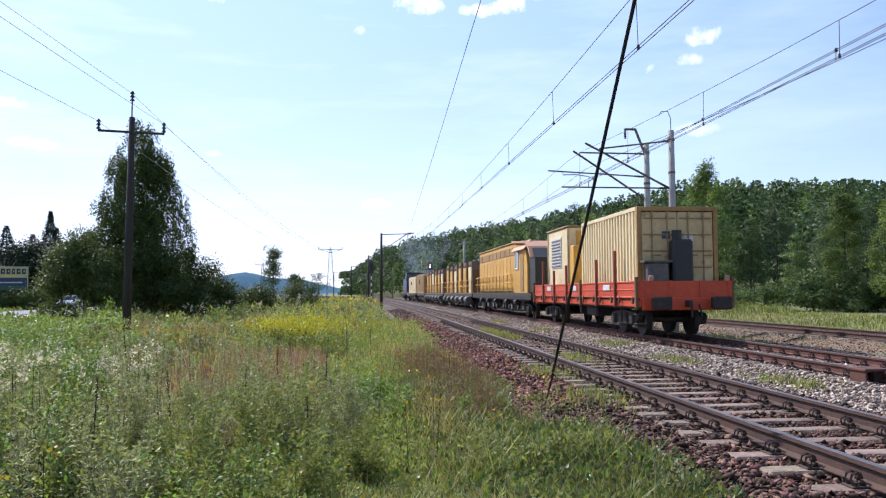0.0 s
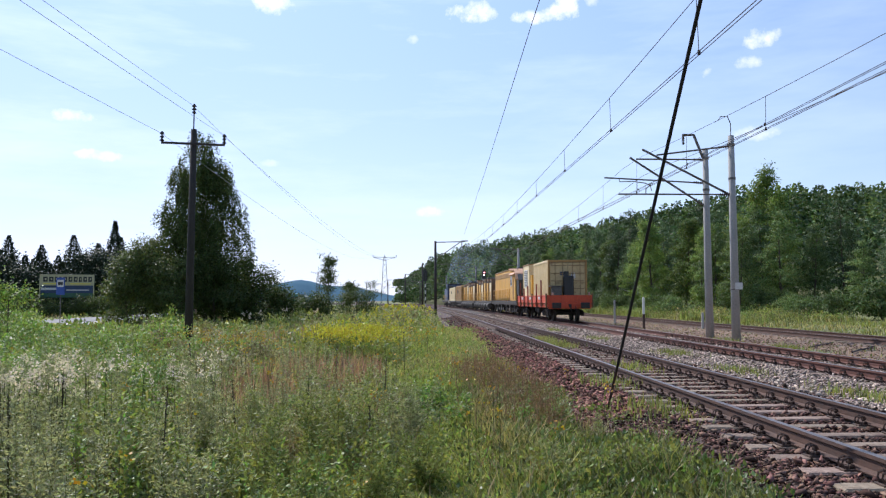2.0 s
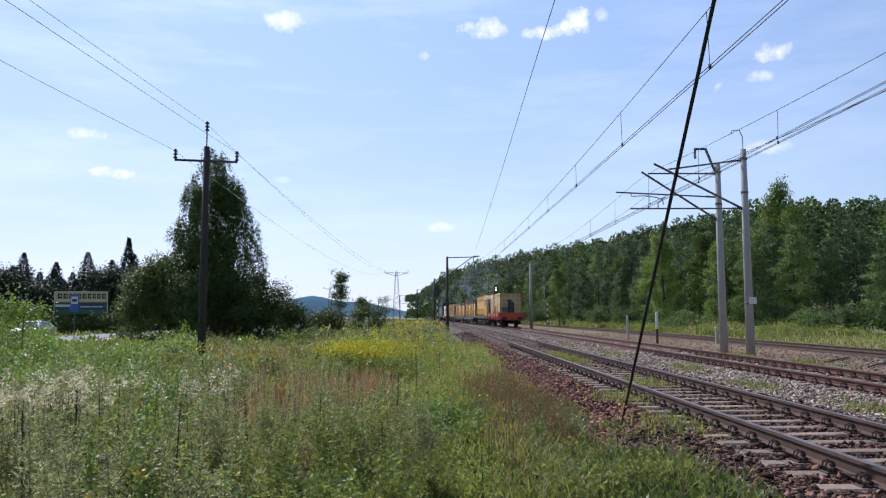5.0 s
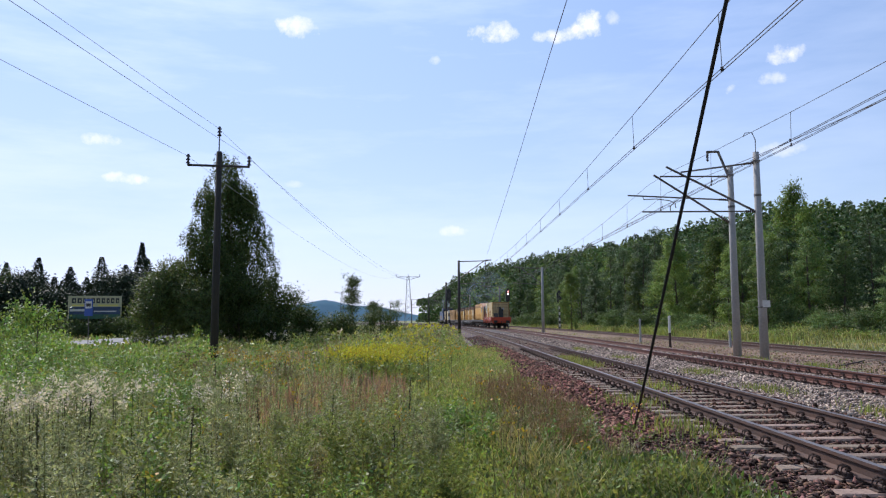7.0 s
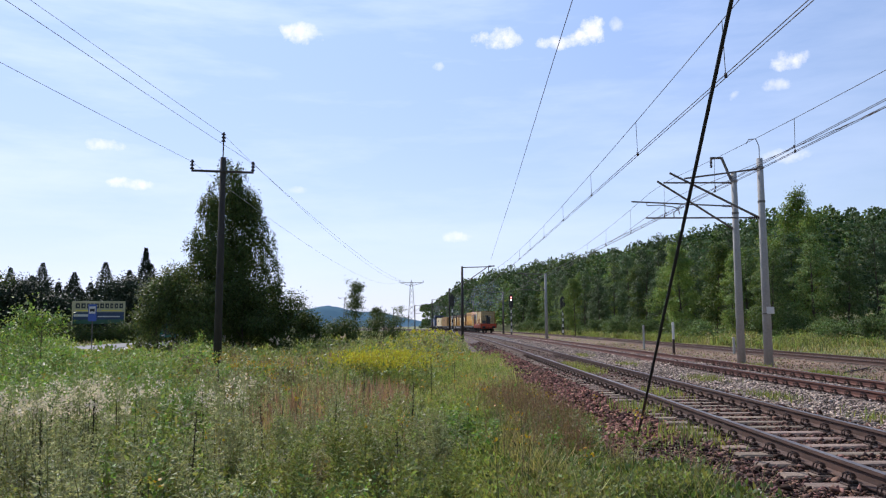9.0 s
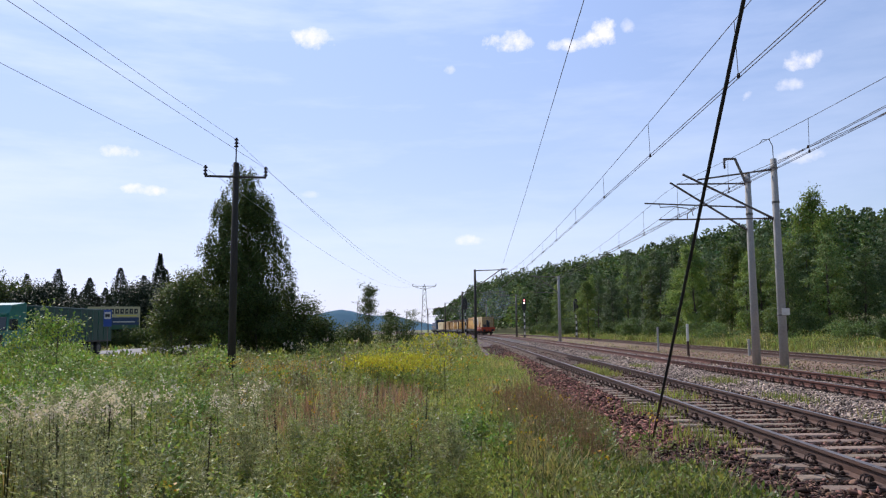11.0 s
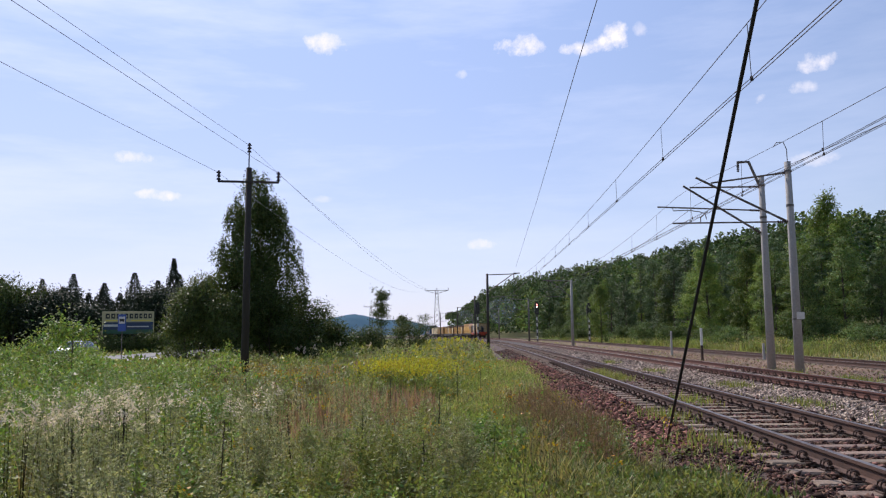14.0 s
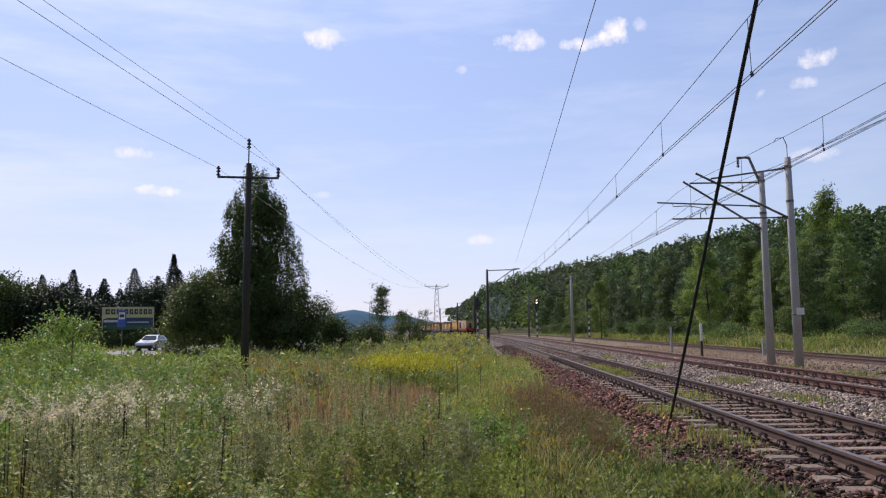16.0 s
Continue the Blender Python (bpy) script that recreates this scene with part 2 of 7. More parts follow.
M_TYRE = material("tyre_rubber", (0.02, 0.02, 0.02), (0.03, 0.03, 0.03), rough=0.9)
# Tarpaulin green taken darker than the cab, with the trailer's shade in it.
M_GREENPAINT = material("shade_dark_green_tarpaulin", (0.008, 0.05, 0.036), (0.006, 0.04, 0.028), rough=0.55, grain=3, coarse=0.4)
M_TEAL = material("teal_cab_paint", (0.02, 0.17, 0.13), (0.015, 0.13, 0.10), rough=0.3)
M_SILVER = material("silver_car_paint", (0.55, 0.56, 0.58), (0.50, 0.51, 0.53), rough=0.22, metal=0.6)
M_DARKCAR = material("dark_car_paint", (0.06, 0.065, 0.08), (0.05, 0.055, 0.07), rough=0.18, metal=0.5)
M_ASPHALT = material("asphalt", (0.16, 0.155, 0.15), (0.11, 0.107, 0.105), rough=0.8, grain=20, coarse=0.4)
# Gravel made pale so that the sun's glare on the road is in its colour.
M_GRAVEL = material("glare_pale_gravel", (0.50, 0.47, 0.43), (0.38, 0.36, 0.32), rough=0.9, grain=9, coarse=0.6, bump=0.5, bump_scale=14)
M_BARK = material("bark", (0.09, 0.07, 0.055), (0.05, 0.04, 0.03), rough=0.95, grain=8, coarse=1, bump=0.6, bump_scale=20, streak=(3, 3, 0.6))
M_BIRCHBARK = material("birch_bark", (0.55, 0.52, 0.48), (0.42, 0.39, 0.35), rough=0.85, grain=5, coarse=1, stain=(0.06, 0.05, 0.045), stain_at=0.58, stain_scale=5, streak=(0.6, 0.6, 3))

L_GRASS = leaf("grass_green", (0.30, 0.31, 0.10), (0.18, 0.215, 0.062))
L_DRY = leaf("grass_straw", (0.46, 0.38, 0.17), (0.34, 0.31, 0.12), light=0.3)
L_REDGRASS = leaf("grass_reddish", (0.44, 0.28, 0.19), (0.31, 0.185, 0.13), light=0.3)
L_WEED = leaf("weed_leaf", (0.285, 0.315, 0.10), (0.145, 0.18, 0.058))
L_LUSH = leaf("lush_leaf", (0.25, 0.35, 0.085), (0.13, 0.21, 0.05), light=0.45, rough=0.48, spec=0.2)
L_BROWNWEED = leaf("brownish_weed", (0.30, 0.245, 0.125), (0.19, 0.165, 0.08), light=0.3)
L_GREY = leaf("grey_green_weed", (0.38, 0.39, 0.235), (0.225, 0.24, 0.13))
L_STALK = leaf("dark_stalk", (0.07, 0.06, 0.03), (0.05, 0.05, 0.025), light=0.1)
L_GOLD = leaf("goldenrod_flower", (0.62, 0.53, 0.05), (0.40, 0.40, 0.05), amount=0.3, light=0.3)
L_ORANGE = leaf("tansy_flower", (0.60, 0.36, 0.03), (0.42, 0.26, 0.03), amount=0.3, light=0.2)
L_SEED = leaf("thistle_down", (0.78, 0.68, 0.63), (0.60, 0.50, 0.45), amount=0.25, light=0.4)
L_BIRCH = leaf("birch_leaf", (0.085, 0.115, 0.032), (0.05, 0.075, 0.022), light=0.3, spec=0.15)
L_WILLOW = leaf("shrub_leaf", (0.115, 0.145, 0.042), (0.075, 0.105, 0.028), light=0.34, spec=0.2)
L_BROAD = leaf("broadleaf_crown", (0.19, 0.255, 0.07), (0.10, 0.155, 0.045), light=0.4, coarse=0.06, spec=0.12, whole=0.38)
L_PINE = leaf("pine_needles", (0.10, 0.145, 0.064), (0.053, 0.085, 0.042), light=0.2, coarse=0.06, spec=0.1, whole=0.38)
L_MIDWOOD = leaf("mid_green_crown", (0.145, 0.205, 0.072), (0.078, 0.122, 0.045), light=0.3, coarse=0.06, spec=0.1, whole=0.38)
L_SPRUCE = leaf("spruce_needles", (0.03, 0.046, 0.024), (0.018, 0.03, 0.016), light=0.1, spec=0.1)
L_FAR = leaf("far_wood_leaf", (0.06, 0.098, 0.032), (0.032, 0.058, 0.022), amount=0.5, light=0.2, coarse=0.035, spec=0.1)
# The blue of the distance haze is mixed into the hill's own colour.
M_FARHILL = material("haze_blue_wooded_hill", (0.10, 0.17, 0.22), (0.075, 0.14, 0.19), rough=1.0, grain=0.03, coarse=0.006, spec=0.0)

# ---------------------------------------------------------------- building kit
class Shape:
    """Collects faces of one mesh; each face has a material slot."""

    def __init__(self):
        self.v, self.f, self.s = [], [], []

    def add(self, verts, faces, slot=0):
        o = len(self.v)
        self.v += [tuple(p) for p in verts]
        self.f += [tuple(o + i for i in q) for q in faces]
        self.s += [slot] * len(faces)
        return self

    def box(self, c, size, bev=0.0, slot=0, m=None):
        """A box with chamfered edges."""
        hx, hy, hz = (s / 2 for s in size)
        b = min(bev, hx * 0.9, hy * 0.9, hz * 0.9)
        bm = bmesh.new()
        bmesh.ops.create_cube(bm, size=1.0, matrix=Matrix.Diagonal((2 * hx, 2 * hy, 2 * hz, 1)))
        if b > 0:
            bmesh.ops.bevel(bm, geom=bm.edges[:], offset=b, segments=1, affect="EDGES")
        t = Matrix.Translation(c) if m is None else Matrix.Translation(c) @ m
        bm.verts.index_update()
        self.add([t @ v.co for v in bm.verts], [[v.index for v in f.verts] for f in bm.faces], slot)
        bm.free()
        return self

    def tube(self, a, b, r, r2=None, n=8, slot=0, caps=True):
        a, b = Vector(a), Vector(b)
        r2 = r if r2 is None else r2
        d = (b - a).normalized()
        x = d.orthogonal().normalized()
        y = d.cross(x)
        ring = [(x * math.cos(k * math.tau / n) + y * math.sin(k * math.tau / n)) for k in range(n)]
        verts = [a + q * r for q in ring] + [b + q * r2 for q in ring]
        faces = [(k, (k + 1) % n, n + (k + 1) % n, n + k) for k in range(n)]
        if caps:
            faces += [tuple(range(n))[::-1], tuple(range(n, 2 * n))]
        return self.add(verts, faces, slot)

    def pipe(self, points, r, n=6, slot=0):
        """A tube along a polyline."""
        points = [Vector(p) for p in points]
        verts, faces = [], []
        for i, p in enumerate(points):
            d = (points[min(i + 1, len(points) - 1)] - points[max(i - 1, 0)]).normalized()
            x = d.cross(Vector((0, 0, 1)))
            x = x.normalized() if x.length > 1e-4 else Vector((1, 0, 0))
            y = d.cross(x)
            rr = r[i] if isinstance(r, (list, tuple)) else r
            verts += [p + (x * math.cos(k * math.tau / n) + y * math.sin(k * math.tau / n)) * rr for k in range(n)]
        for i in range(len(points) - 1):
            faces += [(i * n + k, i * n + (k + 1) % n, (i + 1) * n + (k + 1) % n, (i + 1) * n + k) for k in range(n)]
        faces += [tuple(range(n))[::-1], tuple(range((len(points) - 1) * n, len(points) * n))]
        return self.add(verts, faces, slot)

    def prism(self, outline, x0, x1, slot=0):
        """An outline of (y, z) points, drawn out along x."""
        n = len(outline)
        verts = [(x0, y, z) for y, z in outline] + [(x1, y, z) for y, z in outline]
        faces = [(k, (k + 1) % n, n + (k + 1) % n, n + k) for k in range(n)] + [tuple(range(n))[::-1], tuple(range(n, 2 * n))]
        return self.add(verts, faces, slot)

    def mesh(self, name, mats, smooth=False):
        me = bpy.data.meshes.new(name)
        me.from_pydata([tuple(p) for p in self.v], [], self.f)
        for m in mats if isinstance(mats, (list, tuple)) else [mats]:
            me.materials.append(m)
        me.polygons.foreach_set("material_index", self.s)
        if smooth:
            me.polygons.foreach_set("use_smooth", [True] * len(self.f))
        me.update()
        bm = bmesh.new()
        bm.from_mesh(me)
        bmesh.ops.recalc_face_normals(bm, faces=bm.faces)
        bm.to_mesh(me)
        bm.free()
        return me


def part(name, shape, mats, parent, label="", at=None, smooth=False):
    me = shape if isinstance(shape, bpy.types.Mesh) else shape.mesh(name, mats, smooth)
    ob = new(name, me)
    ob.parent = parent
    if at is not None:
        ob.matrix_basis = at
    return tagged(ob, label)


def thing(name, label, category, group="", at=None, kind=""):
    ob = new(name)
    ob.empty_display_size = 0.2
    if at is not None:
        ob.matrix_basis = at
    return tagged(ob, label, category, group, kind)


def solid(name, shape, mats, label, category, group="", kind="", at=None, smooth=False):
    ob = new(name, shape.mesh(name, mats, smooth))
    if at is not None:
        ob.matrix_basis = at
    return tagged(ob, label, category, group, kind)


def quick_mesh(name, verts, faces, slots, mats):
    """A large mesh from arrays: verts (n, 3), a list of (k, corners) face arrays with their slots."""
    me = bpy.data.meshes.new(name)
    me.vertices.add(len(verts))
    me.vertices.foreach_set("co", np.asarray(verts, np.float32).ravel())
    loops = np.concatenate([f.ravel() for f in faces])
    totals = np.concatenate([np.full(len(f), f.shape[1]) for f in faces])
    starts = np.concatenate([[0], np.cumsum(totals)[:-1]])
    me.loops.add(len(loops))
    me.loops.foreach_set("vertex_index", loops.astype(np.int32))
    me.polygons.add(len(totals))
    me.polygons.foreach_set("loop_start", starts.astype(np.int32))
    me.polygons.foreach_set("material_index", np.concatenate([np.full(len(f), s) for f, s in zip(faces, slots)]).astype(np.int32))
    for m in mats:
        me.materials.append(m)
    me.update(calc_edges=True)
    return me


class Growth:
    """Many small blades and leaves, gathered as arrays."""

    def __init__(self):
        self.v, self.f, self.s, self.count = [], [], [], 0

    def take(self, verts, faces, slot):
        self.v.append(verts.reshape(-1, 3))
        self.f.append(faces + self.count)
        self.s.append(slot)
        self.count += len(verts.reshape(-1, 3))

    def blades(self, base, height, width, lean, az, slot=0, curl=0.5):
        """Two-part tapering blades; all arrays of length n."""
        n = len(base)
        d = np.stack([np.cos(az), np.sin(az), np.zeros(n)], 1)
        side = np.stack([-np.sin(az), np.cos(az), np.zeros(n)], 1) * (width / 2)[:, None]
        mid = base + d * (lean * (1 - curl) * 0.5)[:, None] + np.array([0, 0, 1]) * (height * 0.55)[:, None]
        tip = base + d * lean[:, None] + np.array([0, 0, 1]) * (height * np.sqrt(np.clip(1 - 0.3 * curl * (lean / height) ** 2, 0.2, 1)))[:, None]
        v = np.stack([base - side, base + side, mid + side * 0.8, mid - side * 0.8, tip], 1)
        k = np.arange(n)[:, None] * 5
        q = self.count
        self.v.append(v.reshape(-1, 3))
        self.f.append(k + np.array([[0, 1, 2, 3]]) + q)
        self.s.append(slot)
        self.f.append(k + np.array([[3, 2, 4]]) + q)
        self.s.append(slot)
        self.count += n * 5

    def leaves(self, at, size, aim=None, slot=0, ratio=0.5, rng=np.random, face=None, loose=0.55):
        """Diamond leaves, folded a little; aim: preferred direction (n, 3) of the leaf's length; face: preferred normal."""
        n = len(at)
        a = rng.normal(size=(n, 3))
        if aim is not None:
            a = a * 0.5 + aim
        a /= np.linalg.norm(a, axis=1)[:, None] + 1e-9
        b = np.cross(a, rng.normal(size=(n, 3)) if face is None else face + loose * rng.normal(size=(n, 3)))
        b /= np.linalg.norm(b, axis=1)[:, None] + 1e-9
        s = size[:, None]
        c = np.cross(a, b) * s * 0.12
        v = np.stack([at, at + a * s * 0.45 + b * s * ratio * 0.5 + c, at + a * s, at + a * s * 0.45 - b * s * ratio * 0.5 + c], 1)
        self.take(v, np.arange(n)[:, None] * 4 + np.array([[0, 1, 2, 3]]), slot)

    def stones(self, at, size, slot=0, rng=np.random):
        """Angular stones of eight faces."""
        n = len(at)
        t = np.array([[1, 0, 0], [0, 1, 0], [-1, 0, 0], [0, -1, 0], [0.15, 0.1, 0.8], [0, 0, -0.8]], float)
        v = t[None] * rng.uniform(0.5, 1.5, (n, 6, 1)) + rng.normal(0, 0.36, (n, 6, 3))
        v[..., 2] *= rng.uniform(0.35, 0.75, n)[:, None]
        v[..., 1] *= rng.uniform(0.6, 1.0, n)[:, None]
        az = rng.uniform(0, math.tau, n)
        ca, sa = np.cos(az)[:, None], np.sin(az)[:, None]
        x = v[..., 0] * ca - v[..., 1] * sa
        y = v[..., 0] * sa + v[..., 1] * ca
        tilt = rng.normal(0, 0.42, n)[:, None]
        z = v[..., 2] * np.cos(tilt) + x * np.sin(tilt)
        x = x * np.cos(tilt) - v[..., 2] * np.sin(tilt)
        v = np.stack([x, y, z], -1) * (size / 2)[:, None, None] + at[:, None]
        f = np.array([[0, 1, 4], [1, 2, 4], [2, 3, 4], [3, 0, 4], [1, 0, 5], [2, 1, 5], [3, 2, 5], [0, 3, 5]])
        self.take(v, (np.arange(n)[:, None, None] * 6 + f[None]).reshape(-1, 3), slot)

    def rods(self, a, b, r, slot=0):
        """Thin three-sided stems from a to b."""
        n = len(a)
        o = np.array([[1, 0, 0], [-0.5, 0.87, 0], [-0.5, -0.87, 0]])
        v = np.concatenate([a[:, None] + o[None] * r[:, None, None], b[:, None] + o[None] * r[:, None, None] * 0.5], 1)
        f = np.array([[0, 1, 4, 3], [1, 2, 5, 4], [2, 0, 3, 5]])
        self.take(v, (np.arange(n)[:, None, None] * 6 + f[None]).reshape(-1, 4), slot)

    def mesh(self, name, mats):
        return quick_mesh(name, np.concatenate(self.v), self.f, self.s, mats)


# ---------------------------------------------------------------- the lie of the land
def rail_x(y):
    """x of the left rail of the near track."""
    if y > 400:
        return rail_x(400) - 0.34 * (y - 400)
    return 3.915 + 0.03751 * y + 2.942e-5 * y ** 2 - 8.702e-7 * y ** 3 - 3.98e-11 * y ** 4


def slope(y):
    return (rail_x(y + 0.5) - rail_x(y - 0.5))


def along(y, off, z=0.0):
    """The place off metres to the right of that rail."""
    t = slope(y)
    k = 1 / math.sqrt(1 + t * t)
    return Vector((rail_x(y) + off * k, y - off * t * k, z))


def heading(y):
    return -math.degrees(math.atan(slope(y)))


PROFILE = [(-400, -0.6), (-120, -0.55), (-45, -0.55), (-20, -0.5), (-8, -0.45), (-3.5, -0.46), (-2.2, -0.44), (-1.5, -0.38), (-0.75, -0.22),
           (2.2, -0.21), (2.9, -0.25), (3.8, -0.21), (6.7, -0.21), (7.6, -0.30), (9.5, -0.34), (11.4, -0.33), (15.4, -0.33), (16.6, -0.42),
           (20, -0.35), (28, -0.2), (38, 1.0), (55, 7.0), (90, 19), (140, 27), (260, 30), (500, 25)]


def ground_z(off, y):
    xs, zs = zip(*PROFILE)
    z = float(np.interp(off, xs, zs))
    if off < -2.2:
        z += 0.10 * noise.noise((off * 0.22, y * 0.22, 0)) * min(1, (-2.2 - off) / 3)
    if off > 28:
        z = -0.2 + (z + 0.2) * min(1.0, max(0.12, (y - 70) / 110))
    if off > 20:
        z *= min(1.0, max(0.0, (700 - y) / 250)) if y > 450 else 1.0
        z += 0.8 * noise.noise((off * 0.05, y * 0.04, 3)) * min(1, (off - 20) / 20)
    return z


def land(x, y):
    return ground_z(x - rail_x(y), y)

# ---------------------------------------------------------------- ground
def build_ground():
    offs = sorted({o for o, _ in PROFILE} | set(np.linspace(-60, -2.5, 60).round(2)) | set(np.linspace(16, 60, 23).round(2)) | {-3000, -1200, 900, 3000})
    ys = sorted(set(np.arange(-40, 80, 2.0)) | set(np.arange(80, 420, 8.0)) | {450, 500, 600, 800, 1100, 1600, 2500, 4000, -80, -200, -600, -2000})
    verts = [(rail_x(max(-40, min(y, 400))) + o, y, ground_z(max(-400, min(o, 500)), y)) for y in ys for o in offs]
    n = len(offs)
    faces, slots = [], []
    for j in range(len(ys) - 1):
        for i in range(n - 1):
            o = (offs[i] + offs[i + 1]) / 2
            slot = 0
            if -2.9 < o < 2.2:
                slot = 2
            elif 2.2 < o < 6.7:
                slot = 1
            elif 6.7 < o < 16.6:
                slot = 3
            elif o > 16.6 or o < -12:
                slot = 4
            faces.append((j * n + i, j * n + i + 1, (j + 1) * n + i + 1, (j + 1) * n + i))
            slots.append(slot)
    me = bpy.data.meshes.new("ground")
    me.from_pydata(verts, [], faces)
    for m in (M_SOIL, M_BALLAST, M_BALLAST_RED, M_DIRT, M_MEADOW):
        me.materials.append(m)
    me.polygons.foreach_set("material_index", slots)
    me.polygons.foreach_set("use_smooth", [True] * len(faces))
    me.update()
    tagged(new("ground", me), "overgrown soil and ballast beside the railway lines", "ground", kind="structure")


build_ground()

def slab(x0, x1, y0, y1, z):
    s = Shape()
    ys = np.linspace(y0, y1, 12)
    v = [(x, y, h) for y in ys for x, h in ((x0, z - 0.4), (x0, z), (x1, z), (x1, z - 0.4))]
    return s.add(v, [(i * 4 + k, i * 4 + k + 1, i * 4 + k + 5, i * 4 + k + 4) for i in range(11) for k in range(3)])


solid("road", slab(-31.6, -25.2, -60, 320, -0.30), M_ASPHALT, "grey asphalt road beyond the meadow shrubs", "road", kind="structure")
solid("shoulder", slab(-25.2, -22.6, -60, 140, -0.34), M_GRAVEL, "gravel shoulder of the road, coloured pale for sun glare", "pavement", kind="structure")


def build_far_hills():
    s = Shape()
    for name, (x0, x1), y, top, seed in (("a", (-420, 40), 1500, 46, 1), ("b", (-900, -250), 1700, 30, 5)):
        n = 60
        verts, faces = [], []
        for i in range(n + 1):
            f = i / n
            x = x0 + (x1 - x0) * f
            h = top * math.sin(math.pi * f) ** 0.8 * (0.8 + 0.35 * noise.noise((f * 5, seed, 0))) + 1.5 * noise.noise((f * 40, seed, 2))
            verts += [(x, y, -3), (x, y + 60, max(h, 0) * 0.75), (x, y + 160, max(h, 0)), (x, y + 500, -3)]
        for i in range(n):
            for k in range(3):
                faces.append((i * 4 + k, i * 4 + 4 + k, i * 4 + 5 + k, i * 4 + 1 + k))
        s.add(verts, faces)
    solid("backdrop", s, M_FARHILL, "wooded hills on the horizon, distance haze in their blue colour", "hills", kind="structure", smooth=True)


build_far_hills()

# ---------------------------------------------------------------- tracks
RAIL_OUTLINE = [(-0.036, 0), (0.036, 0), (0.036, -0.035), (0.009, -0.048), (0.009, -0.135), (0.07, -0.155), (0.07, -0.165), (-0.07, -0.165),
                (-0.07, -0.155), (-0.009, -0.135), (-0.009, -0.048), (-0.036, -0.035)]


def build_rail(parent, off, z, mat, y0=-12.0, y1=420.0):
    ys = list(np.arange(y0, 60, 3.0)) + list(np.arange(60, y1, 8.0))
    n = len(RAIL_OUTLINE)
    s = Shape()
    verts, faces, slots = [], [], []
    for y in ys:
        verts += [along(y, off + a, z + b) for a, b in RAIL_OUTLINE]
    for j in range(len(ys) - 1):
        for k in range(n):
            faces.append((j * n + k, j * n + (k + 1) % n, (j + 1) * n + (k + 1) % n, (j + 1) * n + k))
            slots.append(1 if k == 0 else 0)
    s.v, s.f, s.s = verts, faces, slots
    part("rail", s, [mat, M_RAILHEAD], parent)


def fastening_shape():
    s = Shape()
    s.box((0, 0, -0.008), (0.36, 0.16, 0.018), 0.004)
    for e in (-1, 1):
        s.box((e * 0.085, 0, 0.022), (0.05, 0.10, 0.03), 0.008)
        s.tube((e * 0.09, 0, 0.03), (e * 0.09, 0, 0.085), 0.014, n=6)
        s.tube((e * 0.09, 0, 0.045), (e * 0.09, 0, 0.065), 0.026, n=6)
        for q in (-0.035, 0.035):
            s.pipe([(e * 0.125 + 0.048 * math.cos(k * 0.8), q, 0.05 + 0.05 * math.sin(k * 0.8)) for k in range(8)], 0.011, n=4)
        s.tube((e * 0.145, 0.05, 0), (e * 0.145, 0.05, 0.03), 0.018, n=6)
        s.tube((e * 0.145, -0.05, 0), (e * 0.145, -0.05, 0.03), 0.018, n=6)
    return s


def sleeper_shape(rng):
    s = Shape()
    s.box((0, 0, -0.075), (2.55, 0.25, 0.15), 0.02)
    return s


def build_track(name, off, z, rail_mat, label, sleepers, clips):
    tr = thing(name, label, "railway track", group="railway tracks")
    for k in (0.0, 1.507):
        build_rail(tr, off + k, z, rail_mat)
    me = sleeper_shape(random).mesh("sleeper", [M_SLEEPER])
    clip = fastening_shape().mesh("fastening", [M_CLIP])
    y, rng = sleepers[0], random.Random(name)
    far = Shape()
    while y < sleepers[1]:
        p = along(y, off + 0.7535, z - 0.18)
        m = Matrix.Translation(p) @ Euler((0, rng.uniform(-0.006, 0.006), radians(heading(y)) + rng.uniform(-0.012, 0.012))).to_matrix().to_4x4()
        if y < 68:
            part("sleeper", me, None, tr, at=m)
            if y < clips:
                for k in (-0.7535, 0.7535):
                    part("fastening", clip, None, tr, at=m @ Matrix.Translation((k, 0, 0.016)))
        else:
            far.box((0, 0, -0.075), (2.55, 0.25, 0.15), 0, m=None)
            o = len(far.v) - 8
            far.v[o:] = [tuple(m @ Vector(v)) for v in far.v[o:]]
        y += 0.62
    if far.v:
        tagged(part("sleeper", far, [M_SLEEPER], tr), kind="stuff")
    return tr


build_track("track", 0.0, 0.0, M_RAIL, "rusty near track on weathered sleepers", (4.5, 130), 40)
build_track("track", 4.506, 0.0, M_RAIL_NEW, "red-rusty main track on pale ballast", (8, 110), 32)
build_track("track", 12.5, -0.13, M_RAIL, "brown siding track sunk in dirt and gravel", (18, 60), 18)


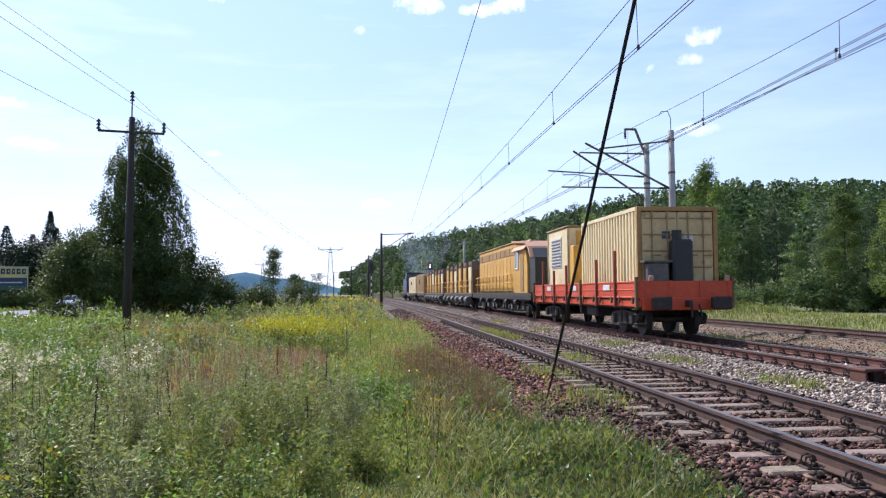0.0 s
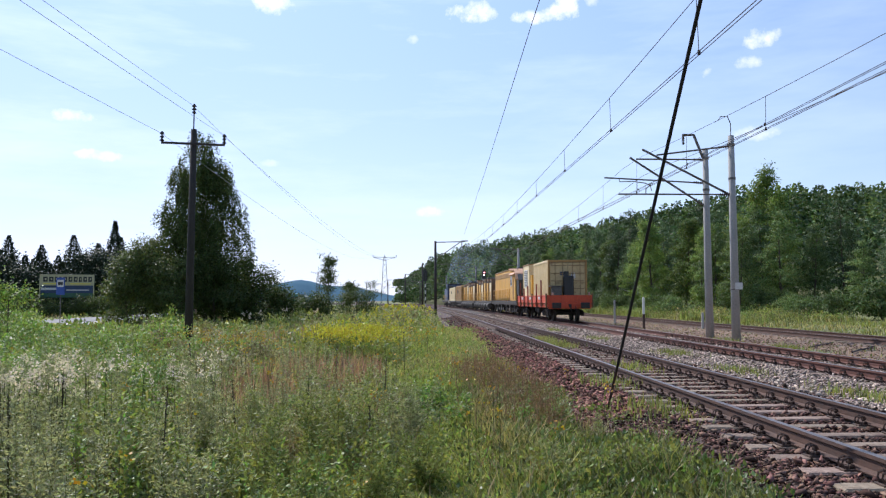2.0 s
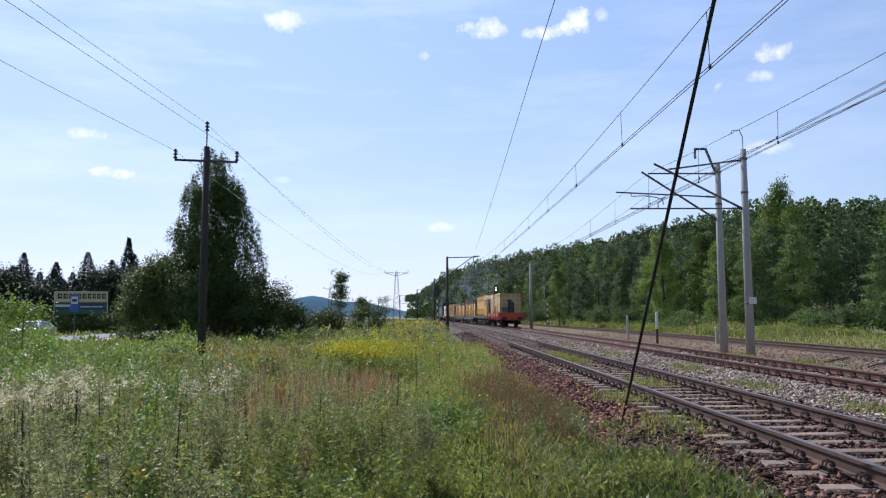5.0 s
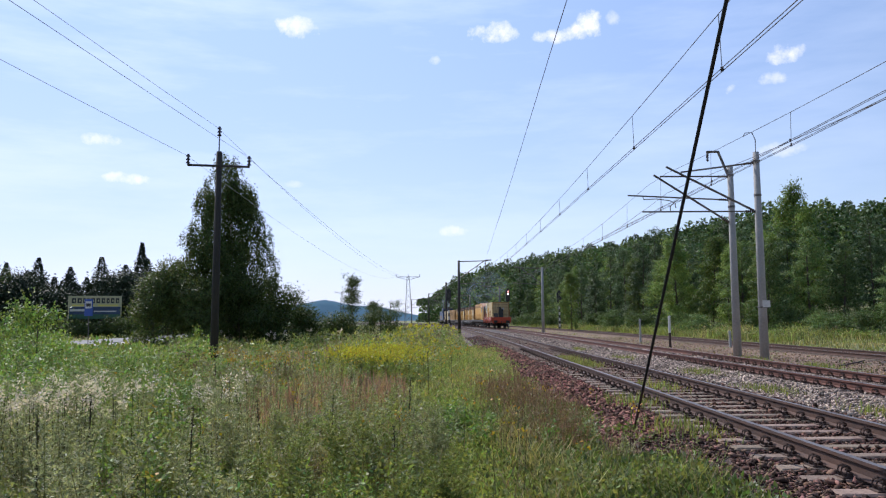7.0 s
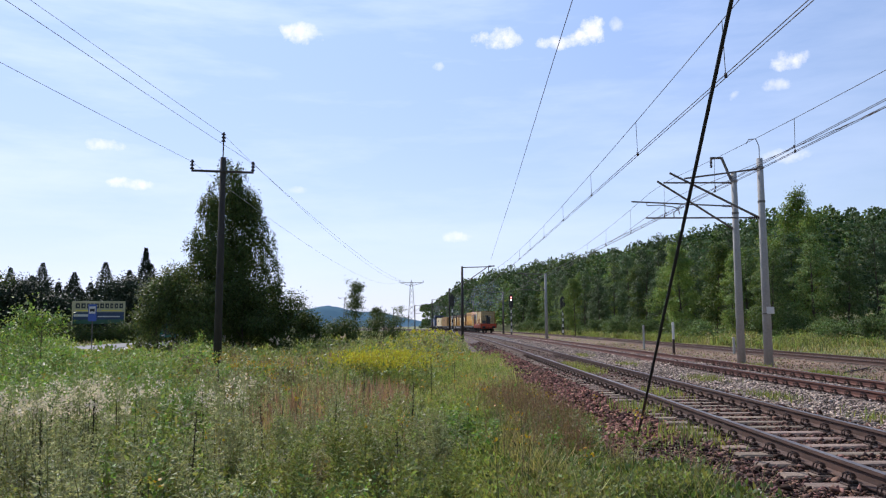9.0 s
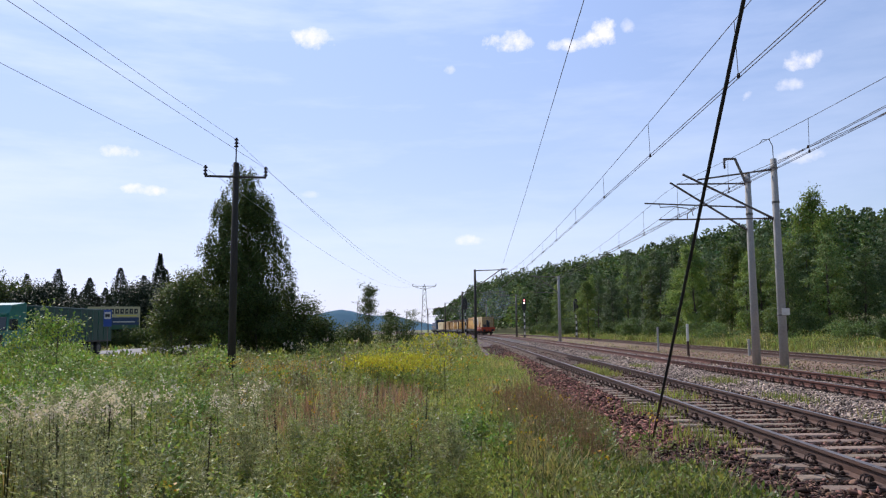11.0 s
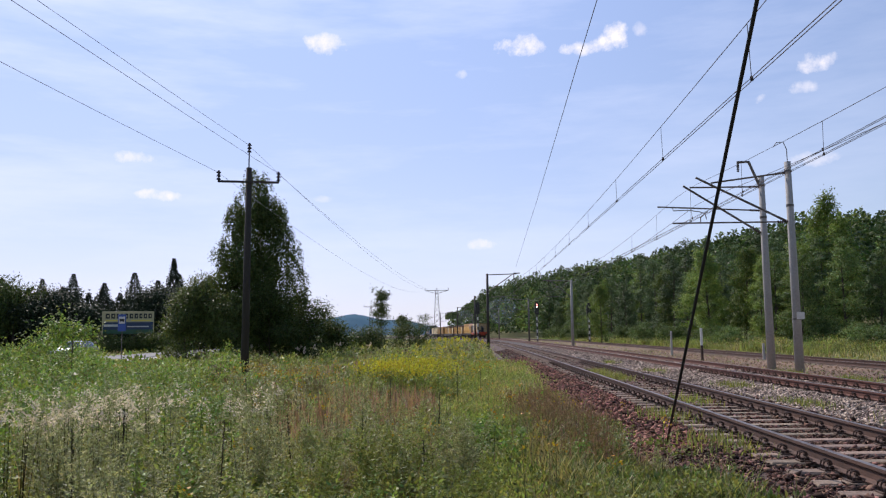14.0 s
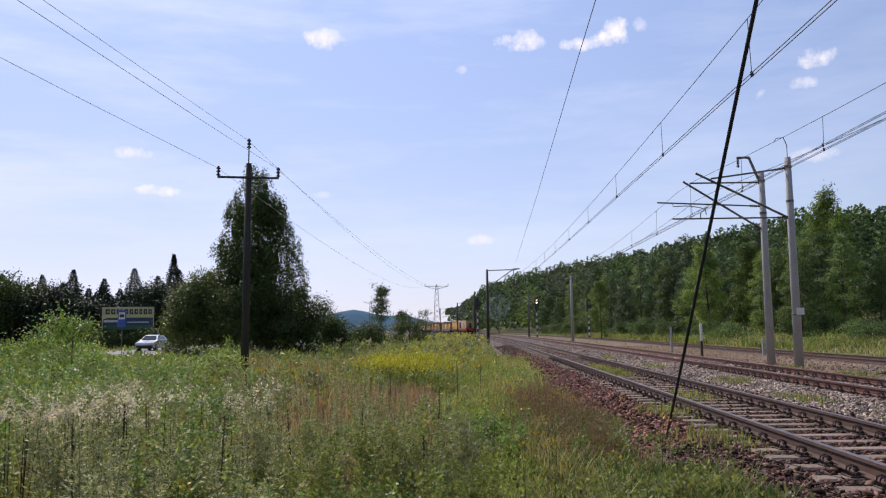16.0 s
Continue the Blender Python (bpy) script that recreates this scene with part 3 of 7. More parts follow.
def build_stones():
    rng = np.random.RandomState(4)

    def lay(n, o0, o1, y0, y1, size, skip_sleepers=()):
        off = rng.uniform(o0, o1, n)
        y = y0 + (y1 - y0) * rng.uniform(0, 1, n) ** 1.6
        keep = np.ones(n, bool)
        for a, phase in skip_sleepers:
            inside = (off > a - 0.52) & (off < a + 2.03)
            k = ((y - phase) / 0.62) % 1.0
            keep &= ~(inside & ((k < 0.22) | (k > 0.78)))
            keep &= ~((np.abs(off - a) < 0.1) | (np.abs(off - a - 1.507) < 0.1))
        off, y = off[keep], y[keep]
        p = np.array([along(b, a, ground_z(a, b)) for a, b in zip(off, y)])
        s = rng.uniform(0.5, 1.2, len(p)) * size
        p[:, 2] += s * rng.uniform(0.0, 0.5, len(p))
        return p, s

    for name, label, mats, jobs in (
        ("ballast", "rust-brown crushed stone ballast of the near track", [M_STONE_RED],
         [(42000, -2.1, 2.4, 5.5, 30, 0.068, [(0.0, 4.5)]), (5000, -2.1, 2.4, 5.5, 26, 0.10, [(0.0, 4.5)]), (12000, -1.8, 2.3, 26, 75, 0.10, [(0.0, 4.5)])]),
        ("ballast", "brick-red crushed stone on the shoulder of the near track", [M_STONE_BRICK], [(24000, -3.4, -0.6, 11, 52, 0.085, [(0.0, 4.5)])]),
        ("ballast", "pale grey crushed stone ballast between the tracks", [M_STONE],
         [(36000, 2.3, 6.9, 8, 34, 0.075, [(4.506, 8.0)]), (14000, 2.3, 6.8, 30, 85, 0.11, [(4.506, 8.0)])]),
        ("ballast", "brown gravel round the siding", [M_STONE_TAN], [(16000, 6.8, 16.2, 14, 70, 0.075, [(12.5, 18)])]),
    ):
        g = Growth()
        for job in jobs:
            p, s = lay(*job)
            g.stones(p, s, rng=rng)
        tagged(new(name, g.mesh(name, mats)), label, "ballast", kind="stuff")


build_stones()

# ---------------------------------------------------------------- masts, signals and wires of the railway
def mast_body(height, r0, r1, foot=0.0):
    s = Shape()
    s.pipe([(0, 0, -0.6), (0, 0, height * 0.5), (0, 0, height)], [r0, (r0 + r1) / 2, r1], n=14)
    return s


def insulator(a, b, r=0.06, discs=5):
    a, b = Vector(a), Vector(b)
    s = Shape()
    s.tube(a, b, r * 0.4, n=8)
    d = (b - a)
    for i in range(discs):
        c = a + d * ((i + 0.5) / discs)
        s.tube(c - d * 0.25 / discs, c + d * 0.2 / discs, r, r * 0.6, n=10)
    return s


def build_twin_masts():
    """Two concrete masts side by side, each with a cantilever reaching over the main track."""
    for k, (x, y, h, low) in enumerate(((13.62, 33.5, 7.80, True), (13.72, 31.1, 7.92, False))):
        z0 = land(x, y)
        t = thing("catenary_mast", "round pale concrete overhead-line mast with steel cantilever" + (" and hooked top bracket" if low else " and small white plate"), "mast",
                  "overhead-line masts", pose(x, y, 0, 0, 0, heading(y)))
        part("mast", mast_body(h, 0.175, 0.12), M_CONCRETE, t, smooth=True)
        for q in (h - 0.38, h - 1.75):
            c = Shape()
            c.tube((0, 0, q - 0.045), (0, 0, q + 0.045), 0.148, n=14)
            part("clamp", c, M_STEEL, t)
        # top tube, raking strut, registration tube and steady arm
        if low:
            top, strut, reg = ((-0.12, 7.37), (-3.02, 7.39)), ((-0.14, 5.39), (-3.3, 7.46)), ((-0.14, 6.35), (-4.42, 6.58))
            steady = [(-3.78, 6.54), (-3.76, 6.40), (-3.2, 6.42), (-2.64, 6.34), (-2.42, 6.24), (-2.38, 6.02)]
        else:
            top, strut, reg = ((-0.12, 7.49), (-3.03, 7.13)), ((-0.12, 5.53), (-3.62, 7.36)), ((-0.12, 5.53), (-4.61, 5.55))
            steady = [(-3.5, 5.55), (-3.5, 5.75), (-3.3, 5.95), (-3.2, 6.0)]
        for name, (p, q), r in (("top_tube", top, 0.035), ("raking_strut", strut, 0.045), ("registration_tube", reg, 0.032)):
            part(name, Shape().tube((p[0], 0, p[1]), (q[0], 0, q[1]), r, n=8), M_STEEL, t)
            u, v = Vector((p[0], 0, p[1])), Vector((q[0], 0, q[1]))
            part("insulator", insulator(u, u + (v - u).normalized() * 0.42), M_PORCELAIN, t)
        part("steady_arm", Shape().pipe([(p, 0, q) for p, q in steady], 0.02, n=6), M_STEEL, t)
        if low:
            hook = Shape()
            hook.box((-0.30, 0, 7.96), (0.09, 0.12, 1.05), 0.02, m=Euler((0, radians(-21), 0)).to_matrix().to_4x4())
            hook.box((-0.72, 0, 8.45), (0.55, 0.10, 0.09), 0.02)
            hook.box((-0.95, 0, 8.34), (0.08, 0.1, 0.22), 0.02)
            part("hook_bracket", hook, M_STEEL, t)
            part("insulator", insulator((-0.95, 0, 8.3), (-0.95, 0, 8.02), 0.07, 4), M_PORCELAIN, t)
        else:
            horn = Shape()
            horn.pipe([(0, 0, h), (0.0, 0, h + 0.5), (-0.12, 0, h + 0.8), (-0.4, 0, h + 0.78), (-0.5, 0, h + 0.62)], 0.018, n=6)
            part("lightning_horn", horn, M_STEEL, t)
            plate = Shape()
            plate.box((0.08, -0.2, 1.85), (0.3, 0.02, 0.27), 0.005)
            part("plate", plate, M_WHITE, t, "small white enamel plate")
            band = Shape()
            band.tube((0, 0, 1.7), (0, 0, 1.74), 0.19, n=14)
            part("band", band, M_STEEL, t)


build_twin_masts()


def build_arm_mast(x, y, h, arm, mat, label, r=0.17):
    t = thing("catenary_mast", label, "mast", "overhead-line masts", pose(x, y, land(x, y), 0, 0, heading(y)))
    part("mast", mast_body(h, r, r * 0.72), mat, t, smooth=True)
    if arm:
        a = Shape()
        a.tube((0, 0, h - 0.12), (arm, 0, h - 0.05), 0.05, n=8)
        a.tube((arm - 0.35, 0, h + 0.02), (arm + 0.35, 0, h + 0.02), 0.06, n=8)
        part("arm", a, M_STEEL, t)
        b = Shape()
        b.tube((0, 0, h - 2.0), (arm * 0.85, 0, h - 0.1), 0.05, n=8)
        part("strut", b, M_STEEL, t)
        part("insulator", insulator((arm * 0.9, 0, h - 0.1), (arm * 0.9, 0, h - 0.6), 0.07), M_PORCELAIN, t)
        c = Shape()
        c.tube((0, 0, 5.6), (arm * 1.02, 0, 5.75), 0.035, n=6)
        part("registration_tube", c, M_STEEL, t)
    return t


build_arm_mast(4.86, 86.5, 8.15, 3.2, M_DARKSTEEL, "dark steel overhead-line mast with raking bracket over the near track")
build_arm_mast(5.55, 139.0, 8.2, 0, M_DARKSTEEL, "dark slim overhead-line mast beside a signal")
for y in (92.0, 142.0, 196.0, 250.0):
    build_arm_mast(along(y, 7.9).x, y, 7.6, -2.9, M_CONCRETE if y < 100 else M_STEEL, "grey concrete overhead-line mast beside the main track", 0.18)
for y in (196.0, 250.0, 305.0):
    build_arm_mast(along(y, -2.2).x, y, 8.2, 2.9, M_DARKSTEEL, "dark far overhead-line mast beside the near track")


def build_signal(x, y, head_z, lit, label):
    t = thing("railway_signal", label, "signal", "colour-light signals", pose(x, y, land(x, y), 0, 0, heading(y)))
    n, top = 9, head_z - 0.9
    for i in range(n):
        s = Shape()
        s.tube((0, 0, top * i / n), (0, 0, top * (i + 1) / n), 0.11, n=8)
        part("post_band", s, M_WHITE if i % 2 else M_BLACK, t)
    h = Shape()
    h.prism([(-0.1, head_z - 0.95), (0.1, head_z - 0.95), (0.1, head_z + 0.85), (-0.1, head_z + 0.85)], -0.36, 0.36)
    h.prism([(-0.1, head_z + 0.85), (0.1, head_z + 0.85), (0.1, head_z + 1.15), (-0.1, head_z + 1.15)], -0.2, 0.2)
    head = part("signal_head", h, M_BLACK, t)
    for i in range(4):
        v = Shape()
        z = head_z + 0.62 - i * 0.4
        v.tube((0, -0.1, z), (0, -0.34, z - 0.02), 0.13, n=10, caps=False)
        part("hood", v, M_BLACK, head)
        c = Shape()
        c.tube((0, -0.1, z), (0, -0.14, z), 0.11, n=12)
        part("lens", c, (M_REDLAMP if i == 0 else M_LAMP) if i in lit else M_GLASS, head)
    lad = Shape()
    for e in (-0.18, 0.18):
        lad.tube((e, 0.28, 0), (e, 0.28, head_z), 0.02, n=6)
    for i in range(int(head_z / 0.35)):
        lad.tube((-0.18, 0.28, 0.3 + i * 0.35), (0.18, 0.28, 0.3 + i * 0.35), 0.014, n=5)
    part("ladder", lad, M_STEEL, t)
    plat = Shape()
    plat.box((0, 0.2, head_z - 1.3), (0.7, 0.6, 0.05), 0.01)
    part("platform", plat, M_STEEL, t)


M_LAMP = bpy.data.materials.new("lit_signal_lamp")
M_LAMP.use_nodes = True
M_LAMP.node_tree.nodes["Principled BSDF"].inputs["Emission Color"].default_value = (1.0, 0.86, 0.72, 1)
M_LAMP.node_tree.nodes["Principled BSDF"].inputs["Emission Strength"].default_value = 6.0
M_LAMP.node_tree.nodes["Principled BSDF"].inputs["Base Color"].default_value = (0.9, 0.8, 0.7, 1)
M_REDLAMP = M_LAMP.copy()
M_REDLAMP.name = "lit_red_signal_lamp"
M_REDLAMP.node_tree.nodes["Principled BSDF"].inputs["Emission Color"].default_value = (1.0, 0.22, 0.2, 1)
build_signal(15.6, 133, 5.6, (0, 1), "black signal on a banded post, red and pale lamps lit")
build_signal(22.4, 123, 4.9, (), "unlit black signal on a banded post beside the siding")
build_signal(5.95, 137, 5.9, (), "unlit black signal on a banded post beside the near track")


def build_posts():
    for x, y, h, mat, label in ((14.0, 43.6, 1.75, M_WHITE, "white-topped concrete marker post beside the track"), (15.6, 55.0, 1.6, M_CONCRETE, "small grey concrete marker post"), (17.5, 44.0, 0.9, M_CONCRETE, "short grey concrete marker post")):
        z = land(x, y)
        t = thing("marker_post", label, "post", "marker posts", pose(x, y, z))
        s = Shape()
        s.box((0, 0, h * 0.2), (0.13, 0.12, h * 0.4 + 0.3), 0.02)
        part("foot", s, M_CONCRETE if mat is M_CONCRETE else M_CLIP, t)
        s = Shape()
        s.box((0, 0, h * 0.7), (0.12, 0.11, h * 0.62), 0.025)
        part("post", s, mat, t)


build_posts()


def catenary(track_off, y0, y1, supports, stagger, zc, zm, label):
    """One contact line: two contact wires, a messenger and droppers."""
    t = thing("overhead_line", label, "overhead wire", "overhead lines")
    marks = [y0] + [s for s in supports if y0 < s < y1] + [y1]

    def side(y):
        for i in range(len(marks) - 1):
            if marks[i] <= y <= marks[i + 1]:
                f = (y - marks[i]) / (marks[i + 1] - marks[i])
                a = stagger * (-1) ** i
                return a + (-2 * a) * f
        return 0.0

    def mess_z(y):
        for i in range(len(marks) - 1):
            if marks[i] <= y <= marks[i + 1]:
                f = (y - marks[i]) / (marks[i + 1] - marks[i])
                return zm - 4 * 0.85 * f * (1 - f)
        return zm

    ys = np.arange(y0, y1 + 0.1, 3.0)
    for e in (-0.035, 0.035):
        w = Shape()
        w.pipe([along(y, track_off + side(y) + e, zc) for y in ys], 0.008, n=5)
        part("contact_wire", w, M_WIRE, t)
    w = Shape()
    w.pipe([along(y, track_off + side(y) * 0.7, mess_z(y)) for y in ys], 0.008, n=5)
    part("messenger_wire", w, M_WIRE, t)
    y = y0 + 2
    while y < min(y1, 130):
        d = Shape()
        d.tube(along(y, track_off + side(y), zc), along(y, track_off + side(y) * 0.7, mess_z(y)), 0.007, n=4)
        d.tube(along(y, track_off + side(y), zc - 0.03), along(y, track_off + side(y), zc + 0.05), 0.028, n=5)
        part("dropper", d, M_WIRE, t)
        y += 6.2


catenary(0.72, -20, 310, (0, 86.5, 139, 196, 250), -0.12, 5.5, 6.9, "twin contact wires and messenger over the near track")
catenary(5.25, -25, 310, (33.5, 92, 142, 196, 250), 0.12, 5.8, 7.27, "twin contact wires and messenger over the main track")
catenary(5.1, -25, 95, (31.1, 92), -0.1, 5.92, 6.42, "second overlapping contact line over the main track")


def build_feeder():
    pts = [(8.0, 86.5, 8.45), (4.95, 40.56, 8.2), (3.3, 16.44, 8.15), (1.7, -20, 8.6)]
    a = np.array(pts)
    ys = np.arange(-20, 87, 4.0)
    s = Shape()
    s.pipe([(np.interp(y, a[::-1, 1], a[::-1, 0]), y, np.interp(y, a[::-1, 1], a[::-1, 2])) for y in ys] + [pts[0]], 0.01, n=5)
    solid("feeder_wire", s, M_WIRE, "thin bare feeder wire above the near track", "wire")


build_feeder()


def build_guy():
    a, d = Vector((3.2, 11.8, -0.34)), Vector((-0.53, -5.3, 4.36))
    t = thing("guy_rope", "taut black guy rope anchored in the grass beside the ballast", "guy rope")
    s = Shape()
    s.tube(a, a + d * 1.75, 0.019, n=8)
    part("rope", s, M_ROPE, t)
    s = Shape()
    s.tube(a - d * 0.12, a + d * 0.16, 0.02, n=8)
    part("anchor_rod", s, M_CLIP, t)


build_guy()


# ---------------------------------------------------------------- the power line over the meadow
def build_wood_pole():
    x, y = -8.14, 33.0
    t = thing("utility_pole", "wooden pole coloured dark as backlit, with steel crossarm and three insulators", "pole", at=pose(x, y, land(x, y), 0, 0.6, 8))
    h = 8.86
    s = Shape()
    s.pipe([(0, 0, -0.6), (0, 0, h * 0.5), (0, 0, h)], [0.17, 0.145, 0.115], n=12)
    part("pole", s, M_POLE, t, smooth=True)
    s = Shape()
    s.box((0, -0.12, h - 0.62), (2.5, 0.07, 0.09), 0.012)
    part("crossarm", s, M_DARKSTEEL, t)
    s = Shape()
    s.box((0.0, -0.1, h + 0.25), (0.05, 0.05, 0.9), 0.01)
    part("top_spike", s, M_DARKSTEEL, t)
    for q in ((-1.22, -0.12, h - 0.58), (1.22, -0.12, h - 0.58), (0, -0.1, h + 0.62)):
        part("insulator", insulator(q, (q[0], q[1], q[2] + 0.42), 0.1, 3), M_PORCELAIN, t)


build_wood_pole()


def lattice_pylon(x, y, h, label):
    t = thing("lattice_pylon", label, "pylon", "steel pylons", pose(x, y, land(x, y)))
    for sx in (-1, 1):
        for sy in (-1, 1):
            s = Shape()
            s.tube((sx * 1.0, sy * 1.0, -0.3), (sx * 0.28, sy * 0.28, h), 0.06, n=5)
            part("leg", s, M_STEEL, t)
    b = Shape()
    n = 9
    for i in range(n):
        f0, f1 = i / n, (i + 1) / n
        r0, r1 = 1.0 - 0.72 * f0, 1.0 - 0.72 * f1
        for (ax, ay), (bx, by) in (((-1, -1), (1, -1)), ((1, -1), (1, 1)), ((1, 1), (-1, 1)), ((-1, 1), (-1, -1))):
            b.tube((ax * r0, ay * r0, h * f0), (bx * r1, by * r1, h * f1), 0.03, n=4)
            b.tube((bx * r0, by * r0, h * f0), (ax * r1, ay * r1, h * f1), 0.03, n=4)
    part("bracing", b, M_STEEL, t)
    a = Shape()
    a.tube((-2.9, 0, h - 0.1), (2.9, 0, h - 0.1), 0.06, n=5)
    for e in (-1, 1):
        a.tube((e * 2.9, 0, h - 0.1), (0, 0, h - 0.9), 0.05, n=5)
        a.tube((e * 2.9, 0, h - 0.1), (e * 2.9, 0, h + 0.5), 0.07, n=5)
    a.tube((0, 0, h - 0.2), (0, 0, h + 0.5), 0.07, n=5)
    part("crossarm", a, M_STEEL, t)


lattice_pylon(-1.45, 200, 12.6, "slender grey lattice pylon with a single crossarm")
lattice_pylon(-31, 345, 14.0, "far grey lattice pylon on the horizon")


def build_power_wires():
    base = land(-8.0, 33.0)
    for (ax, az), (bx, bz) in (((-1.22, 8.66), (-2.9, 12.9)), ((1.22, 8.66), (2.9, 12.9)), ((0.0, 9.86), (0.0, 13.0))):
        p, q = Vector((-8.11 + ax * 0.99, 32.9 + ax * 0.14, base + az)), Vector((-1.45 + bx, 200, land(-1.45, 200) + bz - 0.2))
        s = Shape()
        pts = []
        for i in range(41):
            f = i / 40
            r = p.lerp(q, f)
            r.z -= 4 * 2.2 * f * (1 - f)
            pts.append(r)
        s.pipe(pts, 0.009, n=4)
        far = Vector((-14.5 + ax, -70, base + az - 0.3))
        pts = []
        for i in range(31):
            f = i / 30
            r = p.lerp(far, f)
            r.z -= 4 * 0.7 * f * (1 - f)
            pts.append(r)
        s.pipe(pts, 0.0085, n=4)
        solid("power_wire", s, M_THINWIRE, "thin bare power-line wire", "wire", "power-line wires")


build_power_wires()

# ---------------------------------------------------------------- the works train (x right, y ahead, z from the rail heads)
# Door cream darkened: the shade on the container's rear is put into the colour.
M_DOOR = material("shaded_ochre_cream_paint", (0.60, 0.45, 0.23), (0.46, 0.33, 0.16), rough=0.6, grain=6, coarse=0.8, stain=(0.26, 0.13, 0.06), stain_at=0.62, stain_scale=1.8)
M_TAIL = material("dusty_pink_lamp", (0.50, 0.26, 0.21), (0.36, 0.16, 0.13), rough=0.4)
# Rib paint stained, and darker still with the same rear shade.
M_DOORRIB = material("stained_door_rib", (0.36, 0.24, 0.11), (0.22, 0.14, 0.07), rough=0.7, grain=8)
M_STANCHION = material("dark_red_stake_paint", (0.27, 0.055, 0.035), (0.17, 0.04, 0.03), rough=0.6, grain=8)


def wheelset_mesh(r=0.46):
    s = Shape()
    for e in (-0.75, 0.75):
        s.tube((e - 0.07, 0, 0), (e + 0.06, 0, 0), r, n=24)
        s.tube((e - np.sign(e) * 0.10, 0, 0), (e - np.sign(e) * 0.07, 0, 0), r + 0.03, n=24)
        s.tube((e + np.sign(e) * 0.07, 0, 0), (e + np.sign(e) * 0.18, 0, 0), 0.12, n=10)
        for k in range(6):
            a = k * math.tau / 6
            s.box((e + np.sign(e) * 0.07, math.cos(a) * 0.27, math.sin(a) * 0.27), (0.02, 0.06, 0.06))
    s.tube((-0.75, 0, 0), (0.75, 0, 0), 0.085, n=10)
    return s.mesh("wheelset", M_GEAR)


WHEELSET = wheelset_mesh()
SPINNING = []


def wheels_at(parent, ys, r=0.46):
    for y in ys:
        w = part("wheelset", WHEELSET, None, parent, at=pose(0, y, r))
        SPINNING.append((w, y, r))


def bogie(parent, y, base=1.8):
    s = Shape()
    for e in (-1.0, 1.0):
        s.prism([(y - base / 2 - 0.45, 0.55), (y - base / 2 - 0.3, 0.42), (y - 0.5, 0.32), (y + 0.5, 0.32), (y + base / 2 + 0.3, 0.42), (y + base / 2 + 0.45, 0.55),
                 (y + base / 2 + 0.3, 0.66), (y + 0.4, 0.72), (y - 0.4, 0.72), (y - base / 2 - 0.3, 0.66)], e - 0.06, e + 0.06)
        for k in (-1, 1):
            s.box((e * 1.07, y + k * base / 2, 0.46), (0.2, 0.3, 0.3), 0.04)
            s.tube((e * 1.05, y + k * 0.25, 0.36), (e * 1.05, y + k * 0.25, 0.68), 0.09, n=8)
    s.box((0, y, 0.62), (2.0, 0.5, 0.22), 0.03)
    part("bogie_frame", s, M_GEAR, parent)


def buffers(parent, y, sign, z=1.05):
    for e in (-0.875, 0.875):
        s = Shape()
        s.box((e, y + sign * 0.03, z), (0.34, 0.06, 0.34), 0.02)
        s.tube((e, y, z), (e, y + sign * 0.38, z), 0.11, 0.09, n=12)
        s.box((e, y + sign * 0.42, z), (0.56, 0.06, 0.36), 0.03)
        part("buffer", s, M_GEAR, parent)
    s = Shape()
    s.box((0, y + sign * 0.15, z - 0.02), (0.12, 0.34, 0.2), 0.03)
    s.box((0, y + sign * 0.36, z - 0.2), (0.06, 0.06, 0.42), 0.02)
    s.pipe([(0.35, y + sign * 0.04, z - 0.05), (0.36, y + sign * 0.2, z - 0.35), (0.3, y + sign * 0.12, z - 0.6)], 0.03, n=6)
    part("coupling", s, M_GEAR, parent)


def corrugated(x0, x1, y0, y1, z0, z1, along_y=True, pitch=0.28, depth=0.075):
    """A trapezoid-ribbed sheet standing on z0; x0 outside face, x1 depth direction sign."""
    pts, n = [], int(abs((y1 - y0)) / pitch)
    step = (y1 - y0) / n
    for i in range(n):
        a = y0 + i * step
        pts += [(a, 0), (a + step * 0.38, 0), (a + step * 0.5, depth), (a + step * 0.88, depth)]
    pts.append((y1, 0))
    s = Shape()
    m = len(pts)
    verts = []
    for z in (z0, z1):
        for a, d in pts:
            verts.append((x0 + x1 * d, a, z) if along_y else (a, x0 + x1 * d, z))
    s.add(verts, [(i, i + 1, m + i + 1, m + i) for i in range(m - 1)])
    return s


